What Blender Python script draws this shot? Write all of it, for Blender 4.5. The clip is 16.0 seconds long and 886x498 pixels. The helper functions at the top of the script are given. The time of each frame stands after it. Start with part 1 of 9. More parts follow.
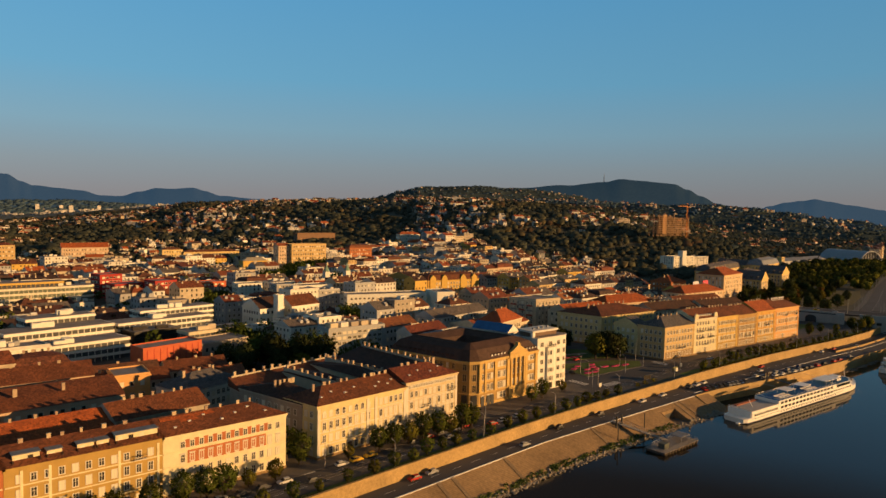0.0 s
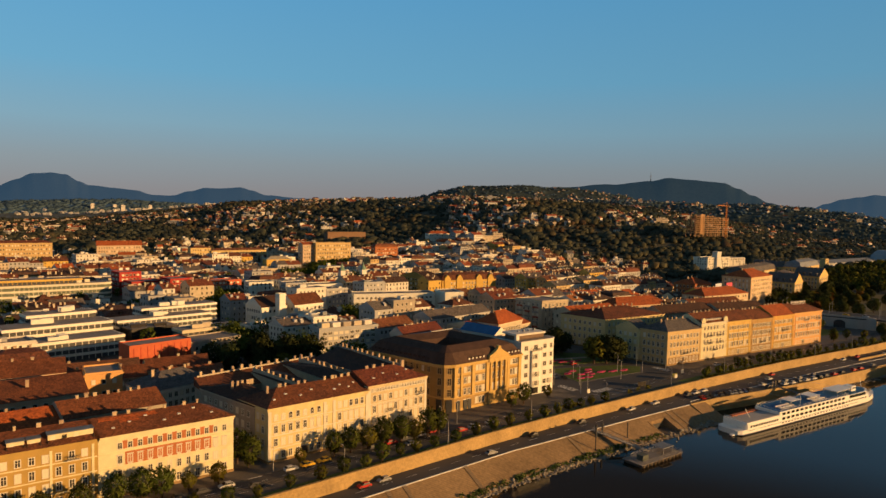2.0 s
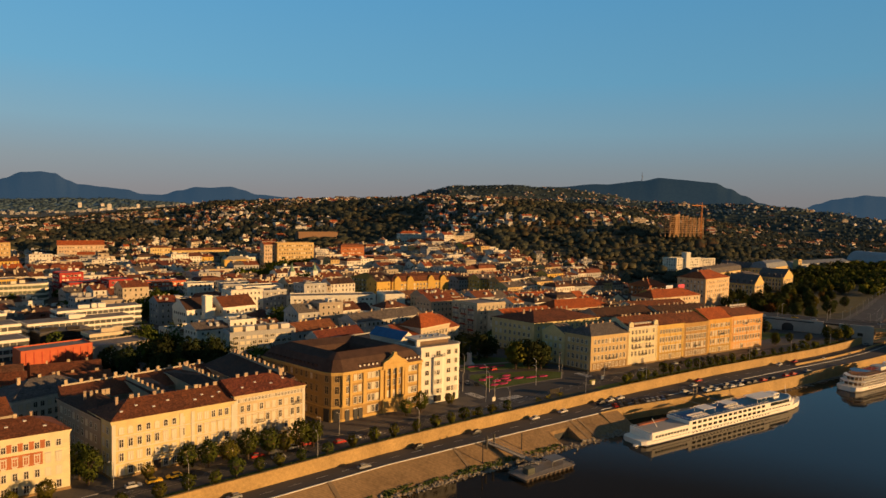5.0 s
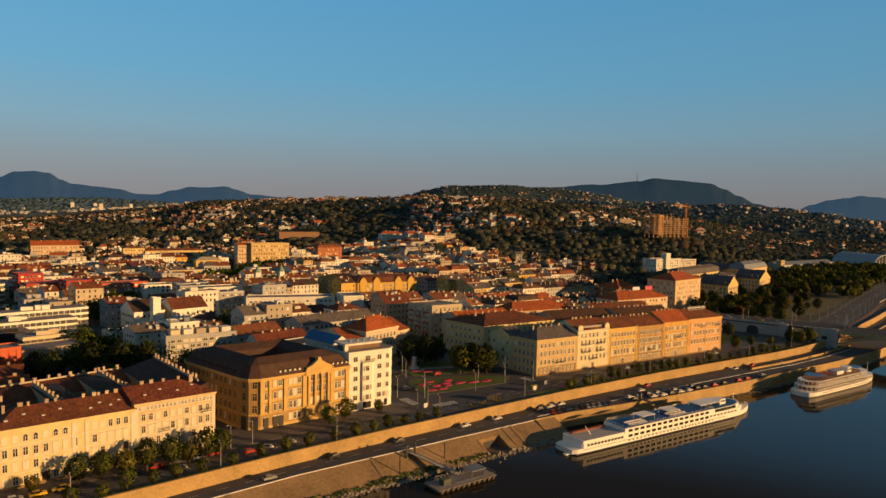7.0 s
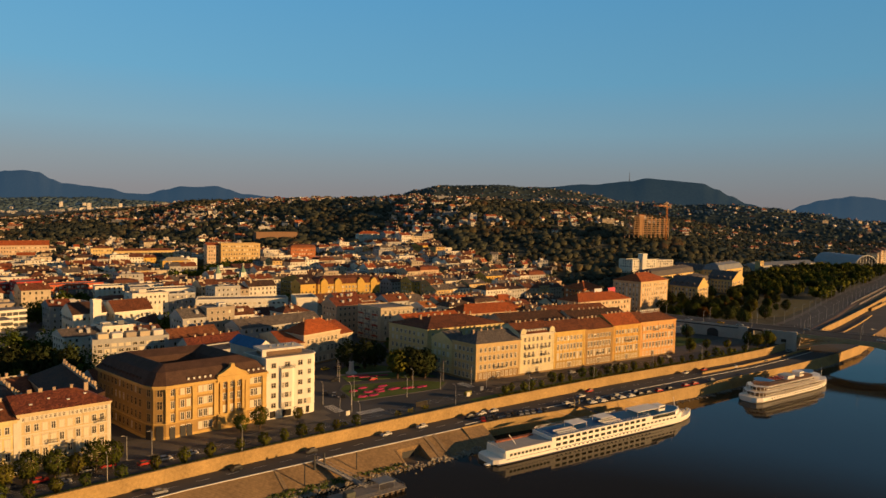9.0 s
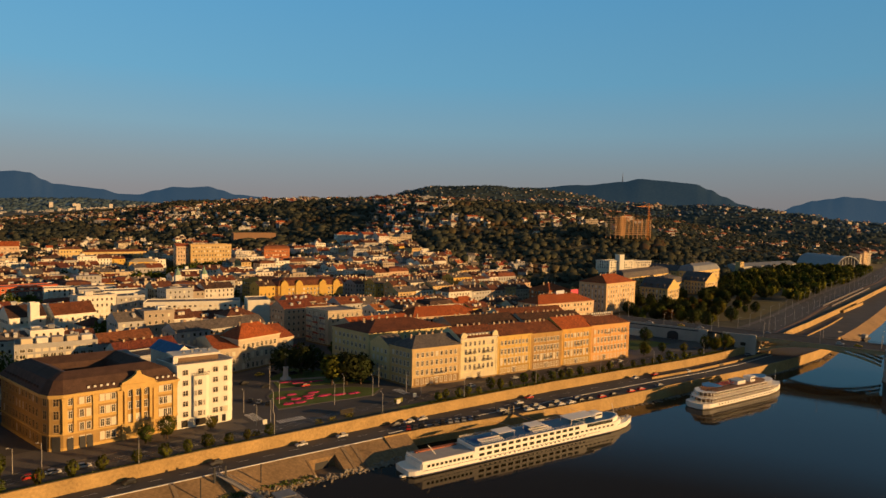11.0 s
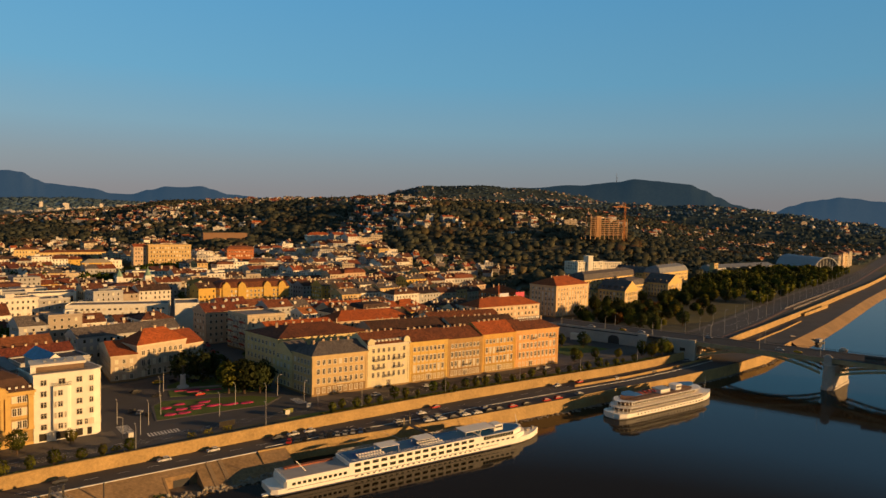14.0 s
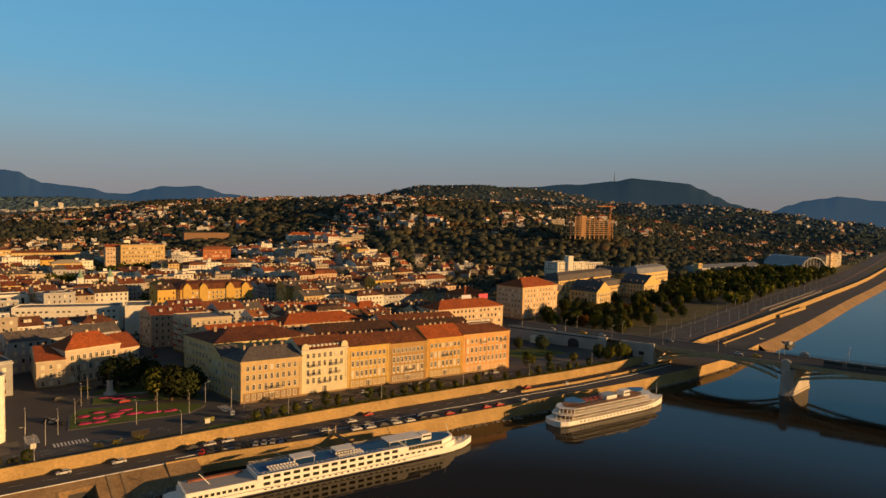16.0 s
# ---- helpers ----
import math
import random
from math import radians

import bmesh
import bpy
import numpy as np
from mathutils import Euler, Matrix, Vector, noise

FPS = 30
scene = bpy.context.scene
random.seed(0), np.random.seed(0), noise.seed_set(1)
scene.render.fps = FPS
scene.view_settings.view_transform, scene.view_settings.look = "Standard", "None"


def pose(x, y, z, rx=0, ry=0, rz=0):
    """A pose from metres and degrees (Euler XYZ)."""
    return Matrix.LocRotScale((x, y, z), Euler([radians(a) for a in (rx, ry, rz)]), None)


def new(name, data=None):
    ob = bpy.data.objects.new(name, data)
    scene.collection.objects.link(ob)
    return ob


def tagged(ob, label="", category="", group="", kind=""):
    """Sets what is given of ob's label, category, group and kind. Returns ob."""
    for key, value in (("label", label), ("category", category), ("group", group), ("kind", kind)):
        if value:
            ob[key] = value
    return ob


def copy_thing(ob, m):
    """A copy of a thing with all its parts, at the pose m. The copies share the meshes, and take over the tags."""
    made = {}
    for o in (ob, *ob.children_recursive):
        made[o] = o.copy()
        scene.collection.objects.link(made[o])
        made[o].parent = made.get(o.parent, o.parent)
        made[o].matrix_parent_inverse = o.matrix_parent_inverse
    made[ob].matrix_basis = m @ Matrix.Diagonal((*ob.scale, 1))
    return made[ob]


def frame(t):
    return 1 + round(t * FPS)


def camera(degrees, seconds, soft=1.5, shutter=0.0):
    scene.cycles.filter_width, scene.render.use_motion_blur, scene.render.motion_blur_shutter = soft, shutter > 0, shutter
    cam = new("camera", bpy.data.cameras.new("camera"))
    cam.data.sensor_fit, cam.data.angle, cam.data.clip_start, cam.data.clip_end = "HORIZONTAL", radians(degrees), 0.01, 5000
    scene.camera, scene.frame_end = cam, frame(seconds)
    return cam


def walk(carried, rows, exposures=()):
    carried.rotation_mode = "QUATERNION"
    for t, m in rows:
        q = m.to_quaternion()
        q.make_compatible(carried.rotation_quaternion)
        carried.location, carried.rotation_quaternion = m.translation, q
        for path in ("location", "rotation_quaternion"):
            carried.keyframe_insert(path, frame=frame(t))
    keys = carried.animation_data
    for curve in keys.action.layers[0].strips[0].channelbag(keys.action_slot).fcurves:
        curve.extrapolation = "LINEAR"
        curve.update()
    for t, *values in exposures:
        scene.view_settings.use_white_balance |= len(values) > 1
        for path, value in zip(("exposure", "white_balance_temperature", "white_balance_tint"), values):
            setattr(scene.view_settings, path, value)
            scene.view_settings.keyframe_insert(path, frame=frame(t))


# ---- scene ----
cam = camera(66.4, 16.0, 1.5)
METRES, EYE, TILT, LEAN, TURN = 229.7, 77.0, 2.3, 0.41, -41.0
ROWS = [
    (0.0, 0.0, 0.0, 0.0, 0.14, -5.55, -1.48),
    (0.5, 0.0299, 0.009, -0.0001, 1.31, -5.56, -1.46),
    (1.0, 0.0598, 0.0185, -0.0002, 2.38, -5.6, -1.43),
    (1.5, 0.0893, 0.0283, -0.0002, 3.37, -5.65, -1.39),
    (2.0, 0.1182, 0.0386, -0.0002, 4.07, -5.69, -1.37),
    (2.5, 0.1469, 0.0494, -0.0, 4.0, -5.72, -1.39),
    (3.0, 0.1756, 0.0607, -0.0, 3.91, -5.71, -1.44),
    (3.5, 0.204, 0.0719, 0.0006, 3.83, -5.72, -1.45),
    (4.0, 0.2311, 0.0826, 0.0013, 3.8, -5.75, -1.45),
    (6.5, 0.3701, 0.1353, 0.0038, 3.74, -5.65, -1.53),
    (7.0, 0.3992, 0.1477, 0.0041, 3.67, -5.7, -1.54),
    (7.5, 0.4284, 0.16, 0.0042, 3.59, -5.7, -1.57),
    (8.0, 0.4576, 0.1725, 0.0048, 3.5, -5.7, -1.56),
    (8.5, 0.4868, 0.1848, 0.0057, 3.43, -5.72, -1.6),
    (9.0, 0.5158, 0.1973, 0.0064, 3.33, -5.71, -1.61),
    (11.5, 0.6628, 0.2603, 0.0075, 3.06, -5.65, -1.62),
    (12.0, 0.6924, 0.2729, 0.0077, 3.08, -5.66, -1.63),
    (12.5, 0.7212, 0.2849, 0.0081, 3.09, -5.67, -1.65),
    (13.0, 0.7506, 0.2967, 0.0088, 3.04, -5.71, -1.66),
    (13.5, 0.78, 0.3085, 0.0095, 3.01, -5.68, -1.68),
    (14.0, 0.8096, 0.3203, 0.0102, 3.02, -5.64, -1.7),
    (14.5, 0.8389, 0.3326, 0.0109, 3.02, -5.65, -1.71),
    (15.0, 0.8688, 0.3449, 0.0122, 3.02, -5.69, -1.68),
    (15.5, 0.8983, 0.3578, 0.0131, 3.02, -5.69, -1.68),
    (16.0, 0.9281, 0.3706, 0.0141, 3.11, -5.7, -1.66),
]
walk(cam, [(t, pose(0, 0, EYE, TILT, LEAN, TURN) @ pose(METRES * x, METRES * y, METRES * z, 90 + pitch, roll, yaw)) for t, x, y, z, yaw, pitch, roll in ROWS])

# ---- world, sun, exposure ----
scene.view_settings.exposure = 0.3
SUN_AZ, SUN_EL = 38.0, 8.8      # degrees from -y towards +x, and above the horizon
world = bpy.data.worlds.new("sky")
scene.world = world
world.use_nodes = True
wn = world.node_tree.nodes
sky = wn.new("ShaderNodeTexSky")
sky.sky_type = "NISHITA"
sky.sun_disc = False
sky.sun_elevation = radians(SUN_EL)
sky.sun_rotation = radians(180.0 - SUN_AZ)
sky.altitude = 100.0
sky.air_density, sky.dust_density, sky.ozone_density = 1.0, 0.6, 1.0
# evening haze: grey at the horizon, blue above, overhead blue darkened to weaken fill
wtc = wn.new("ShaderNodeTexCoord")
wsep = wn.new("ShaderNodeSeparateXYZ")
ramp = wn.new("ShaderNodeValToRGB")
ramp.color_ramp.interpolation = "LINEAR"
# the dip between 0.30 and 0.55 also darkens the river's reflections
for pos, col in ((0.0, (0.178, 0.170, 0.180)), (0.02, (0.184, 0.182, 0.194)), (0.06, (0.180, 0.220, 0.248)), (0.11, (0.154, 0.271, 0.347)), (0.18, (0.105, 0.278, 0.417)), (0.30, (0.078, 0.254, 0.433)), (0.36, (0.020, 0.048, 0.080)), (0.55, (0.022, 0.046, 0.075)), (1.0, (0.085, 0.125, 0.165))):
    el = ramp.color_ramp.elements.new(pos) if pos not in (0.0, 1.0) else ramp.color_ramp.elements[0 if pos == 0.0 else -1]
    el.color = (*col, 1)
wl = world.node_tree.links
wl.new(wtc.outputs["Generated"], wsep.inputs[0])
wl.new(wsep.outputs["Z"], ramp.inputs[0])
wmul = wn.new("ShaderNodeMixRGB")
wmul.blend_type = "MULTIPLY"
wmul.inputs[0].default_value = 1.0
wmul.inputs[2].default_value = (0.065, 0.065, 0.065, 1)
wl.new(sky.outputs[0], wmul.inputs[1])
wmix = wn.new("ShaderNodeMixRGB")
wmix.inputs[0].default_value = 0.95
wl.new(wmul.outputs[0], wmix.inputs[1])
# a little brighter upstream, away from the open river
wdot = wn.new("ShaderNodeVectorMath")
wdot.operation = "DOT_PRODUCT"
wdot.inputs[1].default_value = (-0.8, 0.6, 0.0)
wl.new(wtc.outputs["Generated"], wdot.inputs[0])
wside = wn.new("ShaderNodeMath")
wside.operation = "MULTIPLY_ADD"
wside.inputs[1].default_value, wside.inputs[2].default_value = 0.22, 1.05
wl.new(wdot.outputs["Value"], wside.inputs[0])
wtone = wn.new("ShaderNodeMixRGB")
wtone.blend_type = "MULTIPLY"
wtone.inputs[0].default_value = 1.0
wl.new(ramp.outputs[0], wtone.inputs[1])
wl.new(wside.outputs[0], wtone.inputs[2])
# sky behind the river set dimmer and warmer than hill side to weaken fill
wview = wn.new("ShaderNodeVectorMath")
wview.operation = "DOT_PRODUCT"
wview.inputs[1].default_value = (0.61, 0.79, 0.0)
wl.new(wtc.outputs["Generated"], wview.inputs[0])
wfar = wn.new("ShaderNodeMapRange")
wfar.interpolation_type = "SMOOTHSTEP"
wfar.inputs[1].default_value, wfar.inputs[2].default_value = -0.9, 0.75
wl.new(wview.outputs["Value"], wfar.inputs[0])
wfill_cut = wn.new("ShaderNodeMixRGB")
wfill_cut.inputs[1].default_value, wfill_cut.inputs[2].default_value = (0.80, 0.74, 0.72, 1), (1, 1, 1, 1)
wl.new(wfar.outputs[0], wfill_cut.inputs[0])
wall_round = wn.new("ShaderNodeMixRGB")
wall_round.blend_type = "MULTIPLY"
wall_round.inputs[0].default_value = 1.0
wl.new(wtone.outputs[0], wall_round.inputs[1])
wl.new(wfill_cut.outputs[0], wall_round.inputs[2])
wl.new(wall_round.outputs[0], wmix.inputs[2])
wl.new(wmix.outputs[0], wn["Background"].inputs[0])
wn["Background"].inputs[1].default_value = 1.0
lamp = bpy.data.lights.new("sun", "SUN")
lamp.energy, lamp.angle, lamp.color = 5.0, radians(0.6), (1.0, 0.565, 0.215)
sun = new("sun", lamp)
a, e = radians(SUN_AZ), radians(SUN_EL)
to_sun = Vector((math.sin(a) * math.cos(e), -math.cos(a) * math.cos(e), math.sin(e)))
sun.rotation_euler = to_sun.to_track_quat("Z", "Y").to_euler()
sun.location = to_sun * 300

R = random.Random(7)


# ---- materials ----
MATS = {}


def mat(name, col, rough=0.8, var=0.25, scale=0.4, fine=6.0, metal=0.0, bump=0.0, tint=0.0, stripes=0.0, spec=0.3):
    """A procedural surface: base colour broken up at two scales, a fine relief, and a shift from object to object."""
    if name in MATS:
        return MATS[name]
    m = bpy.data.materials.new(name)
    m.use_nodes = True
    nt = m.node_tree
    n, ln = nt.nodes, nt.links
    b = n["Principled BSDF"]
    tc = n.new("ShaderNodeTexCoord")
    big = n.new("ShaderNodeTexNoise")
    big.inputs["Scale"].default_value, big.inputs["Detail"].default_value = scale, 4.0
    small = n.new("ShaderNodeTexNoise")
    small.inputs["Scale"].default_value, small.inputs["Detail"].default_value = fine, 3.0
    ln.new(tc.outputs["Object"], big.inputs["Vector"])
    ln.new(tc.outputs["Object"], small.inputs["Vector"])
    add = n.new("ShaderNodeMath")
    add.operation = "ADD"
    ln.new(big.outputs["Fac"], add.inputs[0])
    ln.new(small.outputs["Fac"], add.inputs[1])
    rng = n.new("ShaderNodeMapRange")
    rng.inputs[1].default_value, rng.inputs[2].default_value = 0.65, 1.35
    rng.inputs[3].default_value, rng.inputs[4].default_value = 1.0 - var, 1.0 + var * 0.6
    ln.new(add.outputs[0], rng.inputs[0])
    mul = n.new("ShaderNodeMixRGB")
    mul.blend_type = "MULTIPLY"
    mul.inputs[0].default_value = 1.0
    mul.inputs[1].default_value = (*col, 1)
    ln.new(rng.outputs[0], mul.inputs[2])
    out = mul.outputs[0]
    if stripes:
        wv = n.new("ShaderNodeTexWave")
        wv.bands_direction = "Z"
        wv.inputs["Scale"].default_value, wv.inputs["Distortion"].default_value = stripes, 1.2
        ln.new(tc.outputs["Object"], wv.inputs["Vector"])
        r2 = n.new("ShaderNodeMapRange")
        r2.inputs[3].default_value, r2.inputs[4].default_value = 0.82, 1.05
        ln.new(wv.outputs["Fac"], r2.inputs[0])
        m3 = n.new("ShaderNodeMixRGB")
        m3.blend_type = "MULTIPLY"
        m3.inputs[0].default_value = 1.0
        ln.new(out, m3.inputs[1])
        ln.new(r2.outputs[0], m3.inputs[2])
        out = m3.outputs[0]
    if tint:
        oi = n.new("ShaderNodeObjectInfo")
        hs = n.new("ShaderNodeHueSaturation")
        r1 = n.new("ShaderNodeMapRange")
        r1.inputs[3].default_value, r1.inputs[4].default_value = 1 - tint, 1 + tint
        ln.new(oi.outputs["Random"], r1.inputs[0])
        ln.new(r1.outputs[0], hs.inputs["Value"])
        r3 = n.new("ShaderNodeMapRange")
        r3.inputs[3].default_value, r3.inputs[4].default_value = 0.5 - tint * 0.06, 0.5 + tint * 0.06
        ln.new(oi.outputs["Random"], r3.inputs[0])
        ln.new(r3.outputs[0], hs.inputs["Hue"])
        ln.new(out, hs.inputs["Color"])
        out = hs.outputs[0]
    ln.new(out, b.inputs["Base Color"])
    b.inputs["Roughness"].default_value, b.inputs["Metallic"].default_value = rough, metal
    b.inputs["Specular IOR Level"].default_value = spec
    if bump:
        bp = n.new("ShaderNodeBump")
        bp.inputs["Strength"].default_value, bp.inputs["Distance"].default_value = min(1.0, bump * 2), bump
        ln.new(small.outputs["Fac"], bp.inputs["Height"])
        ln.new(bp.outputs[0], b.inputs["Normal"])
    MATS[name] = m
    return m


def aged(m, other, cell=2.6, patch=0.16, share=0.5):
    """Breaks a roof or wall into single tiles of differing tone and patches of another age."""
    nt = m.node_tree
    n, ln = nt.nodes, nt.links
    base = n["Principled BSDF"].inputs["Base Color"]
    src = base.links[0].from_socket
    tc = n.new("ShaderNodeTexCoord")
    vo = n.new("ShaderNodeTexVoronoi")
    vo.inputs["Scale"].default_value = cell
    nz = n.new("ShaderNodeTexNoise")
    nz.inputs["Scale"].default_value, nz.inputs["Detail"].default_value = patch, 5.0
    ln.new(tc.outputs["Object"], vo.inputs["Vector"])
    ln.new(tc.outputs["Object"], nz.inputs["Vector"])
    sep = n.new("ShaderNodeSeparateColor")
    ln.new(vo.outputs["Color"], sep.inputs[0])
    tone = n.new("ShaderNodeMapRange")
    tone.inputs[3].default_value, tone.inputs[4].default_value = 0.62, 1.35
    ln.new(sep.outputs[0], tone.inputs[0])
    add = n.new("ShaderNodeMath")
    add.operation = "MULTIPLY_ADD"
    add.inputs[1].default_value = 0.35
    ln.new(sep.outputs[1], add.inputs[0])
    ln.new(nz.outputs["Fac"], add.inputs[2])
    old = n.new("ShaderNodeMapRange")
    old.inputs[1].default_value, old.inputs[2].default_value = 0.60, 0.82
    old.inputs[4].default_value = share
    ln.new(add.outputs[0], old.inputs[0])
    mix = n.new("ShaderNodeMixRGB")
    mix.inputs[2].default_value = (*other, 1)
    ln.new(old.outputs[0], mix.inputs[0])
    ln.new(src, mix.inputs[1])
    mul = n.new("ShaderNodeMixRGB")
    mul.blend_type = "MULTIPLY"
    mul.inputs[0].default_value = 1.0
    ln.new(mix.outputs[0], mul.inputs[1])
    ln.new(tone.outputs[0], mul.inputs[2])
    ln.new(mul.outputs[0], base)
    return m


CREAM = mat("cream_stucco", (0.69, 0.55, 0.265), var=0.2, bump=0.02)
IVORY = mat("ivory_stucco", (0.74, 0.64, 0.385), var=0.18, bump=0.02)
OCHRE = mat("ochre_stucco", (0.44, 0.285, 0.078), var=0.18, bump=0.02)
TAN = mat("tan_stone", (0.302, 0.194, 0.086), var=0.22, bump=0.03)
WHITE = mat("white_render", (0.80, 0.76, 0.64), var=0.12, bump=0.01)
PINK = mat("apricot_stucco", (0.70, 0.385, 0.14), var=0.16, bump=0.02)
GREY = mat("grey_render", (0.425, 0.416, 0.391), var=0.2, bump=0.02)
YELLOW = mat("yellow_stucco", (0.637, 0.408, 0.093), var=0.16, bump=0.02)
REDWALL = mat("red_cladding", (0.52, 0.12, 0.05), var=0.18, bump=0.01)
CRIMSON = mat("crimson_render", (0.38, 0.04, 0.03), var=0.18)
BROWN_RENDER = mat("brown_render", (0.24, 0.14, 0.08), var=0.25)
BRICK = mat("red_brick", (0.46, 0.155, 0.055), var=0.25, fine=9.0, bump=0.02)
STUCCO = [mat("city_stucco_%d" % i, c, var=0.2, bump=0.02, tint=0.16) for i, c in enumerate(
    [(0.58, 0.48, 0.33), (0.72, 0.67, 0.57), (0.43, 0.36, 0.27), (0.60, 0.42, 0.18), (0.42, 0.41, 0.39), (0.60, 0.43, 0.28)])]
TRIM = mat("pale_trim", (0.663, 0.603, 0.476), var=0.12)
TILE = mat("brown_roof_tile", (0.135, 0.047, 0.022), var=0.5, fine=2.2, bump=0.05, stripes=3.0)
TILE_RED = mat("orange_roof_tile", (0.425, 0.102, 0.024), var=0.4, fine=3.0, bump=0.05, stripes=3.0)
TILE_DARK = mat("dark_roof_tile", (0.060, 0.032, 0.022), var=0.45, fine=3.0, bump=0.05, stripes=3.0)
SLATE = mat("grey_slate_roof", (0.11, 0.10, 0.10), var=0.35, fine=3.0, bump=0.04, stripes=3.0)
ROOFS = [mat("city_roof_%d" % i, c, var=0.4, fine=3.0, bump=0.05, tint=0.3, stripes=3.0) for i, c in enumerate(
    [(0.17, 0.056, 0.028), (0.33, 0.09, 0.032), (0.070, 0.042, 0.033), (0.12, 0.10, 0.09), (0.125, 0.052, 0.03)])]
aged(TILE, (0.24, 0.075, 0.026)), aged(TILE_RED, (0.22, 0.060, 0.024)), aged(TILE_DARK, (0.11, 0.045, 0.024)), aged(SLATE, (0.16, 0.13, 0.11))
for m, c in zip(ROOFS, ((0.27, 0.08, 0.03), (0.20, 0.065, 0.03), (0.12, 0.060, 0.035), (0.17, 0.14, 0.12), (0.20, 0.068, 0.03))):
    aged(m, c, 1.8, 0.12)
FLATROOF = mat("bitumen_flat_roof", (0.25, 0.22, 0.20), var=0.35, scale=0.25)
METALROOF = mat("weathered_sheet_roof", (0.22, 0.23, 0.24), rough=0.55, var=0.3, metal=0.2)
GLASS = mat("window_glass", (0.050, 0.044, 0.036), rough=0.12, var=0.3, spec=0.42, scale=0.8)
BLIND = mat("drawn_blind", (0.76, 0.68, 0.50), var=0.12)
CARGLASS = mat("car_glass", (0.02, 0.022, 0.025), rough=0.4, var=0.2, spec=0.2)
CHIM = mat("chimney_render", (0.46, 0.34, 0.22), var=0.3, tint=0.2)
ASPHALT = mat("asphalt", (0.085, 0.079, 0.075), var=0.35, scale=0.06, fine=2.5)
PAVING = mat("paving", (0.13, 0.115, 0.10), var=0.25, scale=0.15, fine=1.5)
STONE = mat("pale_ashlar", (0.460, 0.305, 0.119), var=0.36, scale=0.12, fine=1.2, bump=0.04, stripes=1.8)
STONE_SLOPE = mat("revetment_stone", (0.30, 0.195, 0.095), var=0.4, scale=0.08, fine=1.0, bump=0.06, stripes=1.2)
ROCK = mat("riprap_rock", (0.30, 0.26, 0.20), var=0.4, tint=0.2, bump=0.08)
GRASS = mat("lawn", (0.10, 0.135, 0.030), var=0.4, scale=0.1, fine=2.0, rough=0.95)
CONCRETE = mat("concrete", (0.34, 0.315, 0.281), var=0.25, scale=0.2, fine=2.0, bump=0.02)
LINE = mat("road_paint", (0.70, 0.68, 0.62), var=0.3)
PALESTONE = mat("pale_limestone", (0.48, 0.43, 0.37), var=0.2, scale=0.15, fine=1.5, bump=0.02)
STEEL = mat("painted_steel", (0.44, 0.35, 0.19), rough=0.55, var=0.25)
DARKMETAL = mat("dark_metal", (0.05, 0.05, 0.05), rough=0.5, var=0.2)
BARK = mat("bark", (0.10, 0.065, 0.04), var=0.3, fine=8.0)
LEAF = [mat("foliage_%d" % i, c, rough=0.95, var=0.5, scale=0.35, fine=1.6, tint=0.25, spec=0.03) for i, c in enumerate(
    [(0.080, 0.095, 0.017), (0.140, 0.128, 0.020), (0.050, 0.060, 0.020), (0.15, 0.078, 0.020), (0.128, 0.130, 0.021)])]
WOOD = [mat("woodland_%d" % i, c, rough=0.95, var=0.45, scale=0.03, fine=0.4, spec=0.0) for i, c in enumerate(
    [(0.096, 0.094, 0.060), (0.118, 0.098, 0.056), (0.074, 0.080, 0.058), (0.120, 0.080, 0.048)])]
SHIPWHITE = mat("ship_paint", (0.90, 0.86, 0.77), rough=0.35, var=0.08)
DECKBLUE = mat("blue_deck", (0.014, 0.115, 0.29), rough=0.7, var=0.2)


def ground_mat():
    m = mat("wooded_land", (0.090, 0.086, 0.056), var=0.5, scale=0.012, fine=0.12, rough=0.95, bump=0.6)
    return m


def water_mat():
    m = bpy.data.materials.new("river_water")
    m.use_nodes = True
    n, ln = m.node_tree.nodes, m.node_tree.links
    b = n["Principled BSDF"]
    b.inputs["Base Color"].default_value = (0.024, 0.019, 0.012, 1)
    b.inputs["Roughness"].default_value = 0.06
    b.inputs["IOR"].default_value = 1.33
    b.inputs["Specular IOR Level"].default_value = 0.17
    b.inputs["Specular Tint"].default_value = (1.0, 0.82, 0.62, 1)
    tc = n.new("ShaderNodeTexCoord")
    mp = n.new("ShaderNodeMapping")
    mp.inputs["Scale"].default_value = (0.25, 0.6, 1)
    nz = n.new("ShaderNodeTexNoise")
    nz.inputs["Scale"].default_value, nz.inputs["Detail"].default_value = 0.6, 4.0
    bp = n.new("ShaderNodeBump")
    bp.inputs["Strength"].default_value, bp.inputs["Distance"].default_value = 0.10, 0.06
    ln.new(tc.outputs["Object"], mp.inputs[0])
    ln.new(mp.outputs[0], nz.inputs["Vector"])
    ln.new(nz.outputs["Fac"], bp.inputs["Height"])
    ln.new(bp.outputs[0], b.inputs["Normal"])
    return m


WATER = water_mat()


